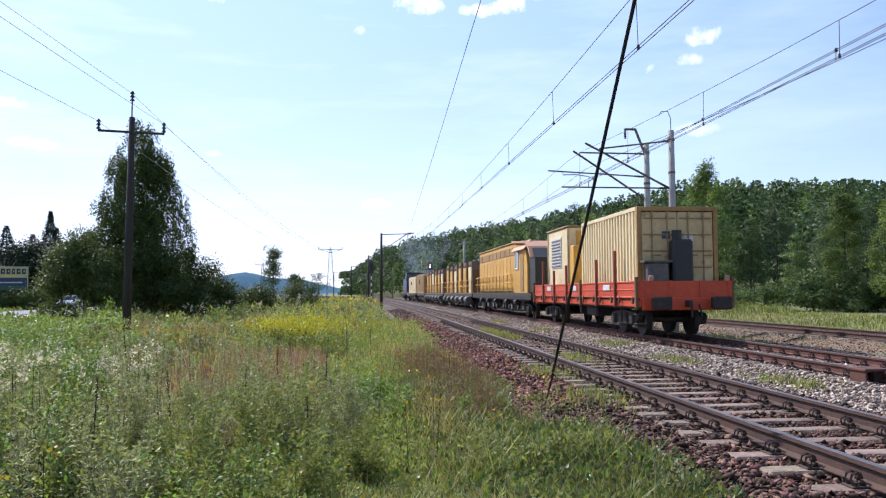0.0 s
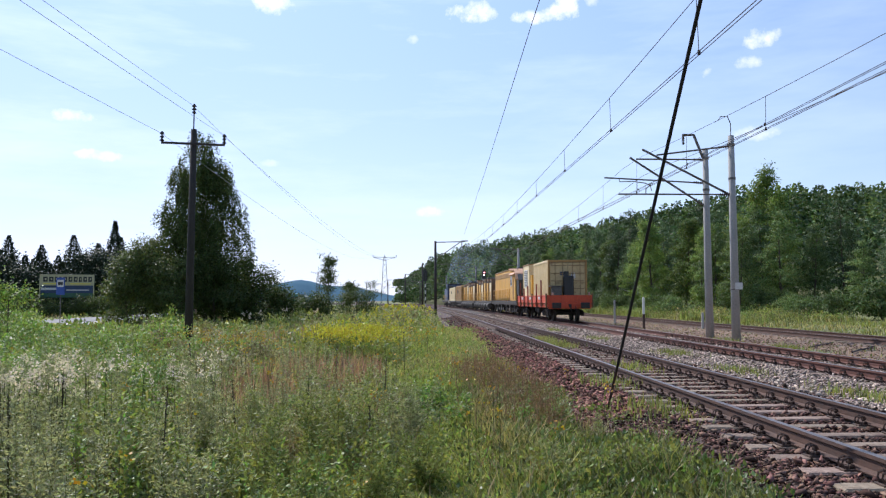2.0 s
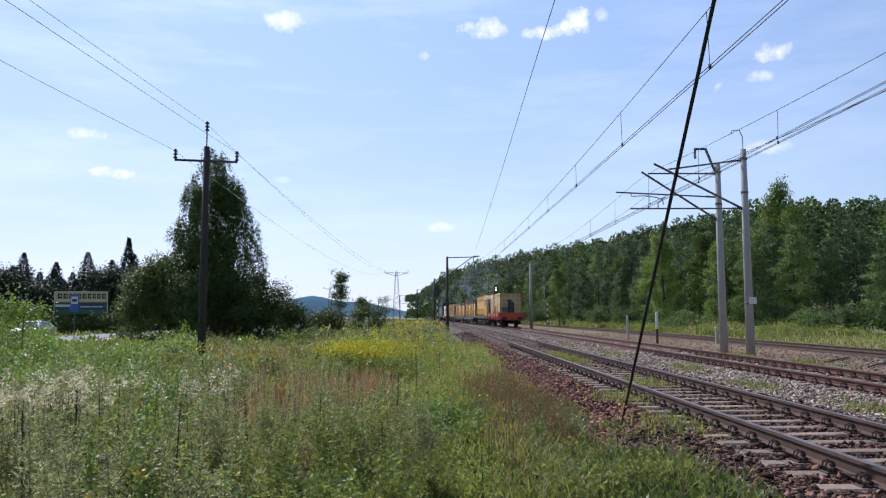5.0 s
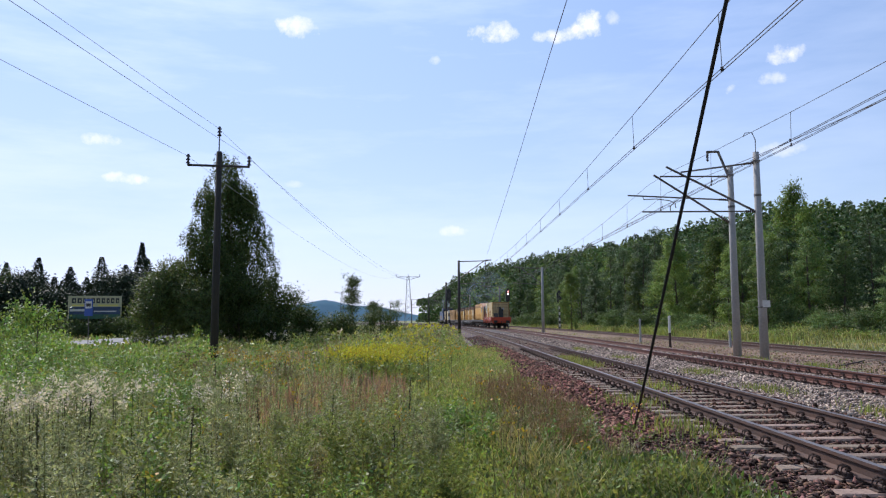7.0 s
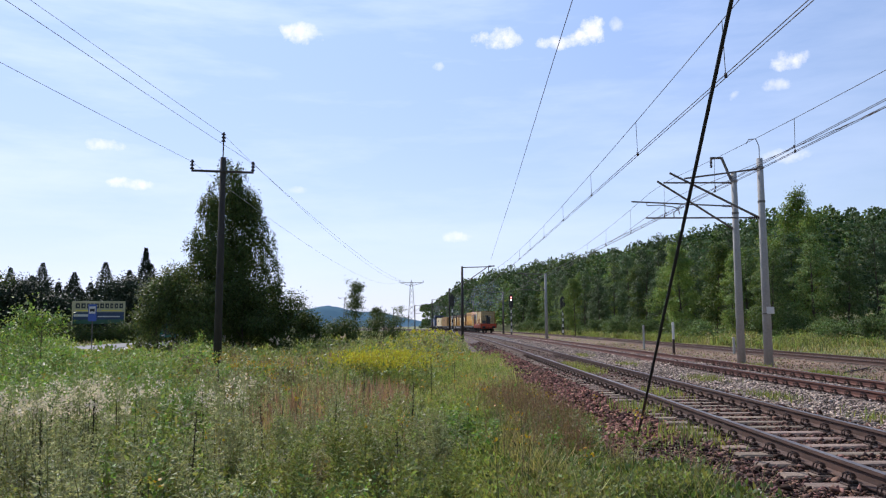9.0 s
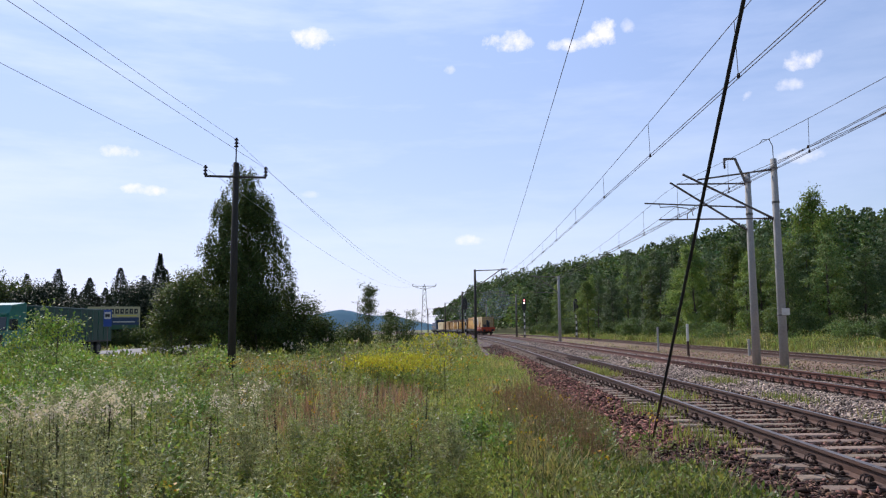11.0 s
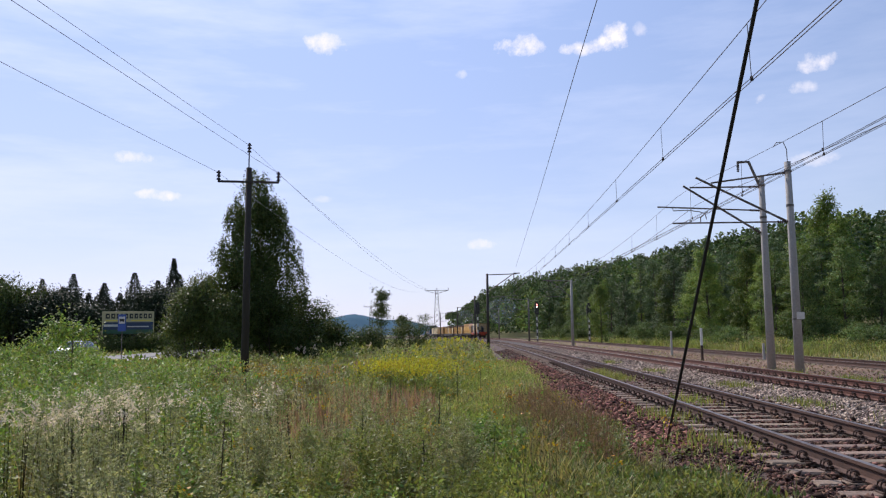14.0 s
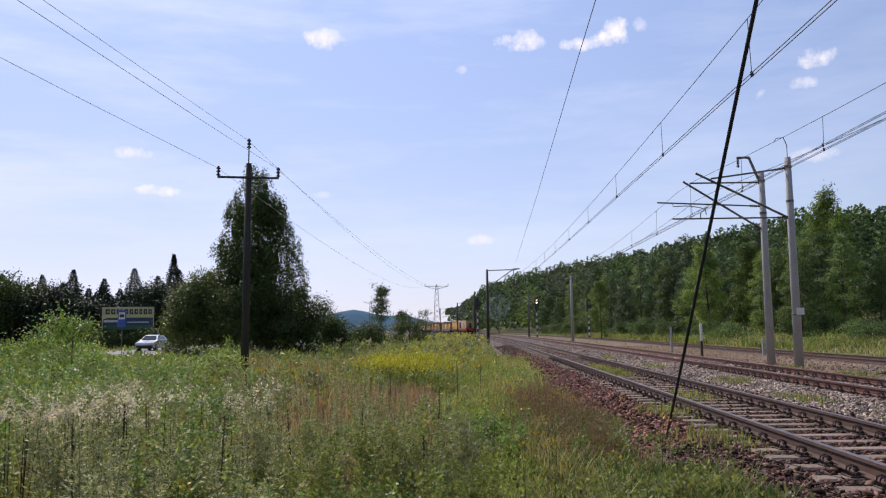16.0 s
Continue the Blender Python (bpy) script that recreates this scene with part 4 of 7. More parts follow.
def build_container(t, y0, y1, zf, h=2.59, w=2.44):
    """A ribbed box container, its doors at the rear (y0)."""
    c = part("container", Shape().box((0, (y0 + y1) / 2, zf + 0.08), (w - 0.06, y1 - y0 - 0.06, 0.14), 0.01), M_CREAM, t, "faded cream ribbed steel container, its rear in shade")
    e = w / 2
    for sx in (-1, 1):
        part("side_wall", corrugated(sx * (e - 0.01), -sx, y0 + 0.12, y1 - 0.12, zf + 0.14, zf + h - 0.12), M_CREAM, c)
        for y in (y0 + 0.07, y1 - 0.07):
            # rear posts ochre instead of cream, partly to carry the rear's shade
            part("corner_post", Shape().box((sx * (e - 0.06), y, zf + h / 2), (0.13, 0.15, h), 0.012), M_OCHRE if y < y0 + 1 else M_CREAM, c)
        part("top_rail", Shape().box((sx * (e - 0.04), (y0 + y1) / 2, zf + h - 0.06), (0.09, y1 - y0 - 0.3, 0.12), 0.01), M_CREAM, c)
        part("bottom_rail", Shape().box((sx * (e - 0.04), (y0 + y1) / 2, zf + 0.08), (0.09, y1 - y0 - 0.3, 0.16), 0.01), M_CREAM, c)
    part("roof", Shape().box((0, (y0 + y1) / 2, zf + h - 0.03), (w - 0.16, y1 - y0 - 0.2, 0.05), 0.01), M_CREAM, c)
    part("front_wall", corrugated(y1 - 0.04, -1, -e + 0.12, e - 0.12, zf + 0.12, zf + h - 0.1, along_y=False), M_CREAM, c)
    # rusty ochre rear frame and darker doors, the rear's shade in their colour
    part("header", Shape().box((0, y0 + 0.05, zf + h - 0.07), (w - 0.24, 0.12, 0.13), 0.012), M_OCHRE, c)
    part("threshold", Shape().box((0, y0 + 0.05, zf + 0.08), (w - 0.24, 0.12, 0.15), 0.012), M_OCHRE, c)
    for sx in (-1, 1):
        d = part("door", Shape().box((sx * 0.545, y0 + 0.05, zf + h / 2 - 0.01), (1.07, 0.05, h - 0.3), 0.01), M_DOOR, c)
        ribs = Shape()
        for k in range(5):
            ribs.box((sx * 0.545, y0 + 0.015, zf + 0.32 + k * 0.48), (0.98, 0.04, 0.05), 0.01)
        part("door_rib", ribs, M_DOORRIB, d)
        for q in (0.32, 0.78):
            r = Shape()
            r.tube((sx * q, y0 - 0.015, zf + 0.12), (sx * q, y0 - 0.015, zf + h - 0.12), 0.018, n=8)
            for z in (0.3, 0.95, 1.7, 2.3):
                r.box((sx * q, y0 - 0.005, zf + z), (0.09, 0.05, 0.05), 0.01)
            r.box((sx * q + 0.12, y0 - 0.03, zf + 1.15), (0.3, 0.025, 0.04), 0.008)
            part("locking_bar", r, M_DOORRIB, d)
    part("label_plate", Shape().box((0.35, y0 + 0.018, zf + 1.62), (0.27, 0.012, 0.36), 0.003), M_WHITE, c, "pale paper placard")
    part("label_plate", Shape().box((-0.35, y0 + 0.018, zf + 1.75), (0.24, 0.012, 0.22), 0.003), M_BLUE, c, "faded blue placard")
    return c


def build_flat_wagon():
    """y = 0 at the rear end board; 14.2 m long."""
    t = thing("flat_wagon", "orange-red low-sided flat wagon carrying cream containers", "railway wagon")
    L, zf = 14.2, 1.14
    part("floor", Shape().box((0, L / 2, zf - 0.04), (2.72, L, 0.08), 0.01), M_GEAR, t)
    s = Shape()
    for e in (-1.18, 1.18):
        s.box((e, L / 2, zf - 0.21), (0.12, L - 0.2, 0.26), 0.02)
    for y in np.arange(0.6, L, 1.6):
        s.box((0, y, zf - 0.18), (2.4, 0.1, 0.2), 0.01)
    part("underframe", s, M_GEAR, t)
    n = 7
    w = L / n
    for sx in (-1, 1):
        for i in range(n):
            b = Shape()
            b.box((sx * 1.38, (i + 0.5) * w, zf + 0.22), (0.045, w - 0.10, 0.50), 0.008)
            b.box((sx * 1.41, (i + 0.5) * w, zf + 0.45), (0.03, w - 0.12, 0.05), 0.008)
            b.box((sx * 1.41, (i + 0.5) * w, zf + 0.22), (0.022, w - 0.12, 0.035), 0.006)
            b.box((sx * 1.41, (i + 0.5) * w, zf - 0.0), (0.03, w - 0.12, 0.05), 0.008)
            side = part("side_board", b, M_RED_PAINT, t)
            if i in (1, 3, 5):
                part("number_plate_blank", Shape().box((sx * 1.43, (i + 0.45) * w, zf + 0.30), (0.008, 0.7, 0.18), 0.002), M_WHITE, side, "pale stencilled panel")
            for q in (-0.62, 0.62):
                h = Shape()
                h.box((sx * 1.43, (i + 0.5) * w + q, zf - 0.08), (0.06, 0.09, 0.22), 0.015)
                h.tube((sx * 1.43, (i + 0.5) * w + q - 0.06, zf - 0.02), (sx * 1.43, (i + 0.5) * w + q + 0.06, zf - 0.02), 0.03, n=8)
                part("hinge", h, M_RUST, t)
        part("solebar", Shape().box((sx * 1.33, L / 2, zf - 0.17), (0.07, L, 0.22), 0.015), M_RED_PAINT, t)
        for i in range(n + 1):
            tall = {1: 1.45, 2: 1.25, 3: 0.62, 4: 1.2, 5: 1.05, 6: 1.5}.get(i, 0.6)
            y = min(max(i * w, 0.06), L - 0.06)
            p = Shape()
            p.box((sx * 1.43, y, zf + tall / 2 - 0.16), (0.085, 0.12, tall + 0.3), 0.015)
            part("stanchion", p, M_RUST if tall < 0.8 else M_STANCHION, t)
    for y, sg in ((0.02, -1), (L - 0.02, 1)):  # both ends
        b = Shape()
        b.box((0, y, zf + 0.22), (2.78, 0.05, 0.50), 0.01)
        for q in (-1.3, -0.45, 0.45, 1.3):
            b.box((q, y + sg * 0.035, zf + 0.2), (0.09, 0.04, 0.56), 0.01)
        part("end_board", b, M_RED_PAINT, t)
        part("headstock", Shape().box((0, y + sg * 0.06, zf - 0.19), (2.6, 0.12, 0.36), 0.02), M_RED_PAINT, t)
        buffers(t, y + sg * 0.1, sg, 0.98)
    for x in (-1.05, 1.2):
        part("tail_lamp", Shape().box((x, -0.1, zf + 0.54), (0.13, 0.12, 0.18), 0.03), M_TAIL, t, "small dusty pink tail lamp")
    bogie(t, 2.3), bogie(t, L - 2.3)
    wheels_at(t, (1.4, 3.2, L - 3.2, L - 1.4))
    part("battery_box", Shape().box((-0.7, 6.0, 0.66), (0.7, 1.3, 0.4), 0.05), M_GEAR, t)
    part("air_tank", Shape().tube((-0.9, 8.0, 0.7), (0.9, 8.0, 0.7), 0.2, n=12), M_GEAR, t)
    part("brake_box", Shape().box((0.6, 8.9, 0.68), (0.5, 0.8, 0.35), 0.05), M_GEAR, t)
    for e in (-1.25,):
        st = Shape()
        for q in (0.28, 0.55):
            st.box((e, 0.25, q + 0.1), (0.34, 0.22, 0.03), 0.006)
        for k in (-0.15, 0.15):
            st.box((e + k, 0.25, 0.62), (0.025, 0.03, 0.7), 0.004)
        part("step", st, M_GEAR, t)
    cont = build_container(t, 0.5, 6.6, zf + 0.08)
    # the small cabin ahead of it
    z0 = zf + 0.02
    cab = part("equipment_cabin", Shape().box((0, 10.35, z0 + 1.36), (2.42, 3.5, 2.68), 0.05), M_CREAM, t, "cream equipment cabin with a louvred side panel")
    part("louvre_frame", Shape().box((-1.22, 10.5, z0 + 1.75), (0.04, 1.7, 1.25), 0.01), M_WHITE, cab)
    sl = Shape()
    for k in range(9):
        sl.box((-1.245, 10.5, z0 + 1.22 + k * 0.13), (0.03, 1.5, 0.06), 0.004, m=Euler((0, radians(25), 0)).to_matrix().to_4x4())
    part("louvre", sl, M_TANK, cab)
    part("cabin_roof", Shape().box((0, 10.35, z0 + 2.73), (2.52, 3.62, 0.07), 0.02), M_OCHRE, cab, "dirty ochre roof edge")
    for y in (8.66, 12.04):
        part("corner_strip", Shape().box((-1.215, y, z0 + 1.36), (0.05, 0.1, 2.6), 0.01), M_DOOR, cab)
    part("end_panel", Shape().box((0.1, 8.58, z0 + 1.4), (2.0, 0.04, 2.3), 0.01), M_YELLOW, cab, "yellow end panel")
    part("cabinet", Shape().box((-0.9, 8.2, z0 + 1.0), (0.55, 0.6, 1.9), 0.03), M_YELLOW, t, "narrow yellow cabinet")
    # compressor set standing behind the container doors
    gen = Shape()
    gen.box((-0.75, 0.27, zf + 0.62), (0.62, 0.36, 0.75), 0.03)
    gen.box((-0.75, 0.27, zf + 1.03), (0.85, 0.4, 0.06), 0.01)
    part("compressor", gen, M_TANK, t, "grey compressor with a flat lid")
    blk = Shape()
    blk.box((0.0, 0.27, zf + 0.95), (0.62, 0.36, 1.45), 0.06)
    blk.tube((-0.12, 0.27, zf + 1.6), (-0.12, 0.27, zf + 1.95), 0.14, n=12)
    part("engine_cover", blk, M_BLACK, t, "tall black engine cover")
    return t, L


def handrail(t, x, y0, y1, z0, h=1.0, step=1.3):
    s = Shape()
    for z in (z0 + h, z0 + h * 0.55):
        s.tube((x, y0, z), (x, y1, z), 0.022, n=6)
    part("handrail", s, M_YELLOW, t)
    y = y0
    while y <= y1 + 0.01:
        part("rail_post", Shape().tube((x, y, z0), (x, y, z0 + h), 0.022, n=6), M_YELLOW, t)
        y += step


def under_gear(t, L, rng, skip=3.2):
    """Boxes, tanks, rams and rods slung under the frame, each a part."""
    part("sump", Shape().prism([(skip + 0.9, 1.1), (skip + 1.2, 0.3), (L * 0.45, 0.22), (L * 0.6, 0.3), (L - skip - 1.2, 0.25), (L - skip - 0.9, 1.1)], -0.95, 0.95), M_GEAR, t)
    part("pipe_run", Shape().box((-1.2, L / 2, 0.92), (0.12, L - 2.0, 0.16), 0.03), M_GEAR, t)
    y = skip
    while y < L - skip:
        w = rng.uniform(0.4, 1.3)
        k = rng.random()
        s = Shape()
        if k < 0.35:
            part("cylinder", s.tube((-1.15, y, 0.62), (-0.2, y, 0.62), rng.uniform(0.16, 0.3), n=12), M_GEAR, t)
        elif k < 0.75:
            part("gear_box", s.box((-0.85, y, rng.uniform(0.5, 0.75)), (0.6, w, rng.uniform(0.3, 0.7)), 0.04), M_GEAR, t)
        else:
            s.pipe([(-1.2, y - 0.3, 0.35), (-1.12, y + 0.4, 0.85), (-1.1, y + 0.5, 0.95)], [0.07, 0.06, 0.03], n=8)
            part("ram", s, M_GEAR, t)
        y += w + rng.uniform(0.05, 0.35)
    y = skip + 0.5
    while y < L - skip:
        part("air_tank", Shape().tube((-1.3, y, 0.78), (-1.3, y + 0.5, 0.78), 0.14, n=10), M_GEAR, t)
        y += rng.uniform(2.2, 4.0)


def build_cab_machine():
    """The track machine with a slope-roofed cab at its rear, 20.2 m."""
    t = thing("track_machine", "faded yellow track maintenance machine with sloping cab roof and railings", "rail machine", "track machines")
    L, zf = 20.4, 1.22
    rng = random.Random(5)
    part("frame", Shape().box((0, L / 2, zf - 0.16), (2.74, L, 0.3), 0.03), M_GEAR, t)
    # black strip added to stand in for the dark gap along the deck
    part("skirt", Shape().box((-1.36, L / 2, zf - 0.05), (0.03, L - 0.4, 0.2), 0.008), M_GEAR, t)
    # cab
    cab = part("cab", Shape().prism([(0.9, zf), (0.9, zf + 1.5), (1.3, zf + 2.35), (4.2, zf + 2.62), (4.4, zf + 2.62), (4.4, zf)], -1.34, 1.34), M_YELLOW, t)
    part("cab_roof", Shape().prism([(-0.25, zf + 1.75), (0.3, zf + 2.3), (1.1, zf + 2.6), (4.3, zf + 2.76), (4.6, zf + 2.8), (4.6, zf + 2.66), (4.25, zf + 2.66), (1.15, zf + 2.48), (0.4, zf + 2.18), (-0.15, zf + 1.7)], -1.42, 1.42), M_ROOFPINK, cab, "sloping dusty pink-orange roof")
    part("roof_chamfer", Shape().box((-1.28, 2.7, zf + 2.42), (0.06, 3.4, 0.62), 0.02, m=Euler((0, radians(38), 0)).to_matrix().to_4x4()), M_ROOFPINK, cab)
    # solid black fill in place of the shaded space under the rear roof
    part("canopy", Shape().prism([(-0.5, zf + 0.1), (-0.5, zf + 1.72), (0.2, zf + 2.2), (0.85, zf + 2.3), (0.85, zf + 0.1)], -1.25, 1.25), M_BLACK, cab, "solid black block for the shade inside the open rear canopy")
    for sx in (-1, 1):
        w = part("window", Shape().box((sx * 1.345, 3.5, zf + 1.75), (0.03, 0.8, 0.85), 0.02), M_GLASS, cab)
        f = Shape()
        for q in (-0.44, 0.44):
            f.box((sx * 1.36, 3.5 + q, zf + 1.75), (0.03, 0.08, 0.98), 0.01)
        for q in (-0.46, 0.46):
            f.box((sx * 1.36, 3.5, zf + 1.75 + q), (0.03, 0.96, 0.08), 0.01)
        part("window_frame", f, M_WHITE, w)
        part("door", Shape().box((sx * 1.35, 2.2, zf + 1.1), (0.03, 0.8, 1.95), 0.02), M_OCHRE, cab)
    part("rear_window", Shape().box((0, 0.92, zf + 1.0), (2.45, 0.06, 1.5), 0.02), M_GLASS, cab)
    # long engine house
    h = part("engine_house", Shape().box((0, 11.6, zf + 1.42), (2.3, 13.4, 2.62), 0.06), M_YELLOW, t)
    part("roof_edge", Shape().box((0, 11.6, zf + 2.76), (2.4, 13.6, 0.08), 0.02), M_OCHRE, h)
    for sx in (-1, 1):
        for i in range(11):
            y = 5.6 + i * 1.2
            part("panel", Shape().box((sx * 1.16, y, zf + 1.15), (0.03, 1.1, 1.7), 0.012), M_YELLOW, h)
        for i in range(9):
            y = 5.8 + i * 1.45
            part("vent", Shape().box((sx * 1.165, y, zf + 2.3), (0.025, 1.25, 0.42), 0.01), M_OCHRE, h)
    handrail(t, -1.36, 4.9, 18.6, zf, 1.05)
    handrail(t, 1.36, 4.9, 18.6, zf, 1.05)
    for y in (7.2, 11.0, 14.6):
        part("roof_box", Shape().box((0.2, y, zf + 2.9), (1.1, 0.7, 0.2), 0.03), M_TANK, h)
    part("exhaust", Shape().tube((0.5, 9.2, zf + 2.7), (0.5, 9.2, zf + 3.1), 0.09, n=10), M_GEAR, h)
    under_gear(t, L, rng)
    bogie(t, 2.6), bogie(t, L - 2.6)
    wheels_at(t, (1.7, 3.5, L - 3.5, L - 1.7))
    buffers(t, 0, -1), buffers(t, L, 1)
    return t, L


def build_module_machine(seed, n):
    """A frame with a row of tall yellow hoppers, engines and ladders."""
    t = thing("track_machine", "faded yellow ballast machine with a row of upright box modules", "rail machine", "track machines")
    L, zf, rng = 20.0, 1.22, random.Random(seed)
    part("frame", Shape().box((0, L / 2, zf - 0.14), (2.6, L, 0.26), 0.03), M_GEAR, t)
    w = (L - 1.2) / n
    for i in range(n):
        y = 0.6 + (i + 0.5) * w
        hgt = rng.uniform(2.35, 2.65)
        mod = part("module", Shape().prism([(y - w * 0.46, zf), (y - w * 0.46, zf + hgt * 0.72), (y - w * 0.30, zf + hgt), (y + w * 0.2, zf + hgt), (y + w * 0.2, zf + hgt * 0.55), (y + w * 0.34, zf)], -1.15, 1.15), M_RUST, t)
        part("end_cover", Shape().box((0.0, y - w * 0.47, zf + hgt * 0.42), (1.9, 0.05, hgt * 0.66), 0.02), M_RUST, mod)
        for sx in (-1, 1):
            part("hatch", Shape().box((sx * 1.17, y - w * 0.12, zf + hgt * 0.42), (0.07, w * 0.5, hgt * 0.8), 0.015), M_YELLOW if i % 3 else M_CREAM, mod)
            part("vent", Shape().box((sx * 1.17, y - w * 0.08, zf + hgt * 0.86), (0.05, w * 0.34, 0.22), 0.01), M_GEAR, mod)
        p = Shape()
        p.tube((0.3, y + w * 0.4, zf), (0.3, y + w * 0.4, zf + hgt * 1.02), 0.1, n=8)
        p.box((-0.4, y + w * 0.4, zf + 0.7), (1.2, w * 0.14, 1.3), 0.04)
        part("conveyor_leg", p, M_GEAR, mod)
        part("roof_gear", Shape().box((rng.uniform(-0.4, 0.4), y, zf + hgt + 0.1), (1.0, 0.8, 0.2), 0.04), M_TANK, mod)
        a = Shape()
        a.tube((-1.32, y - 0.7, 0.72), (-1.32, y + 0.6, 0.72), 0.26, n=12)
        part("air_tank", a, M_TANK, t)
    handrail(t, -1.3, 0.4, L - 0.4, zf, 1.0)
    under_gear(t, L, rng)
    bogie(t, 2.4), bogie(t, L - 2.4)
    wheels_at(t, (1.5, 3.3, L - 3.3, L - 1.5))
    buffers(t, 0, -1), buffers(t, L, 1)
    return t, L


def build_plain_wagon(seed, L, hgt, mat, label):
    t = thing("works_wagon", label, "railway wagon", "works wagons")
    zf, rng = 1.22, random.Random(seed)
    part("frame", Shape().box((0, L / 2, zf - 0.14), (2.6, L, 0.26), 0.03), M_GEAR, t)
    body = part("body", Shape().prism([(0.4, zf), (0.4, zf + hgt - 0.25), (0.7, zf + hgt), (L - 0.7, zf + hgt), (L - 0.4, zf + hgt - 0.25), (L - 0.4, zf)], -1.3, 1.3), mat, t)
    for sx in (-1, 1):
        for i in range(int(L / 1.7)):
            part("rib", Shape().box((sx * 1.32, 1.0 + i * 1.7, zf + hgt / 2), (0.05, 0.1, hgt - 0.3), 0.01), mat, body)
        part("window", Shape().box((sx * 1.315, L * 0.6, zf + hgt * 0.62), (0.03, 0.9, 0.55), 0.02), M_GLASS, body)
    part("roof_vent", Shape().box((0, L * 0.4, zf + hgt + 0.1), (0.8, 1.6, 0.2), 0.05), M_TANK, body)
    under_gear(t, L, rng)
    bogie(t, 2.2), bogie(t, L - 2.2)
    wheels_at(t, (1.3, 3.1, L - 3.1, L - 1.3))
    buffers(t, 0, -1), buffers(t, L, 1)
    return t, L


def build_loco():
    t = thing("diesel_locomotive", "dark blue diesel shunting locomotive with a pale lower stripe", "locomotive")
    L, zf = 14.0, 1.3
    part("frame", Shape().box((0, L / 2, zf - 0.2), (2.8, L - 0.6, 0.36), 0.04), M_GEAR, t)
    hood = part("hood", Shape().prism([(4.2, zf), (4.2, zf + 2.1), (4.5, zf + 2.3), (13.0, zf + 2.3), (13.4, zf + 2.0), (13.4, zf)], -0.95, 0.95), M_BLUE, t)
    part("short_hood", Shape().prism([(0.5, zf), (0.5, zf + 1.8), (0.8, zf + 2.0), (1.7, zf + 2.0), (1.7, zf)], -0.95, 0.95), M_BLUE, t)
    cab = part("cab", Shape().box((0, 2.95, zf + 1.55), (2.8, 2.5, 3.1), 0.12), M_BLUE, t)
    part("cab_roof", Shape().box((0, 2.95, zf + 3.14), (2.9, 2.8, 0.12), 0.05), M_TANK, cab)
    for x in (-0.8, 0.8):
        part("window", Shape().box((x, 1.68, zf + 2.35), (0.9, 0.05, 0.75), 0.03), M_GLASS, cab)
    for sx in (-1, 1):
        part("window", Shape().box((sx * 1.41, 3.0, zf + 2.3), (0.04, 1.3, 0.8), 0.03), M_GLASS, cab)
    part("stripe", Shape().box((0, 0.47, zf + 0.5), (1.92, 0.05, 0.35), 0.01), M_WHITE, t, "pale warning stripe")
    part("headstock", Shape().box((0, 0.2, zf - 0.3), (2.8, 0.2, 0.55), 0.03), M_WHITE, t, "pale painted headstock")
    part("exhaust", Shape().tube((0, 7.5, zf + 2.2), (0, 7.5, zf + 2.75), 0.14, n=10), M_GEAR, hood)
    for x in (-1.3, 1.3):
        handrail(t, x, 4.3, 13.2, zf, 1.0, 1.8)
    bogie(t, 3.0, 2.2), bogie(t, 11.0, 2.2)
    wheels_at(t, (1.9, 4.1, 9.9, 12.1))
    buffers(t, 0.1, -1), buffers(t, L - 0.1, 1)
    return t, L


TRAIN = []


def build_train():
    y = 22.05
    for maker in (build_flat_wagon, build_cab_machine, lambda: build_module_machine(3, 6), lambda: build_module_machine(8, 6),
                  lambda: build_plain_wagon(2, 12.0, 2.45, M_OCHRE, "pale ochre works wagon with rounded roof"),
                  lambda: build_plain_wagon(6, 12.0, 2.35, M_CREAM, "pale cream works wagon with rounded roof"), build_loco):
        t, L = maker()
        TRAIN.append((t, y, L))
        y += L + 0.95
    return y


build_train()
SPEED = 13.352

# ---------------------------------------------------------------- trees and shrubs
def crown_points(rng, blobs, n):
    """Points near the surfaces of overlapping ellipsoids (centre, radii)."""
    vol = np.array([b[1][0] * b[1][2] for b in blobs])
    pick = rng.choice(len(blobs), n, p=vol / vol.sum())
    c = np.array([b[0] for b in blobs])[pick]
    r = np.array([b[1] for b in blobs])[pick]
    d = rng.normal(size=(n, 3))
    d /= np.linalg.norm(d, axis=1)[:, None]
    return c + d * r * (rng.uniform(0.15, 1, n) ** 0.45)[:, None], d


def trunk_shape(rng, h, r, limbs, spread, lean=0.0):
    s = Shape()
    pts, rad = [], []
    for i in range(7):
        f = i / 6
        pts.append((lean * f + 0.15 * noise.noise((f * 3, h, 0)), 0.15 * noise.noise((f * 3, h, 5)), -0.3 + (h + 0.3) * f))
        rad.append(r * (1 - 0.85 * f) * (1.25 if i == 0 else 1))
    s.pipe(pts, rad, n=8)
    for k in range(limbs):
        f = 0.22 + 0.7 * k / limbs
        a = rng.uniform(0, math.tau)
        p = Vector((lean * f, 0, h * f))
        ln = spread * (1.05 - f * 0.7) * rng.uniform(0.7, 1.1)
        q = p + Vector((math.cos(a) * ln * 0.55, math.sin(a) * ln * 0.55, ln * 0.45))
        e = p + Vector((math.cos(a) * ln, math.sin(a) * ln, ln * 0.55))
        s.pipe([p, q, e], [r * 0.38 * (1 - f * 0.6), r * 0.22 * (1 - f * 0.6), 0.01], n=5)
    return s


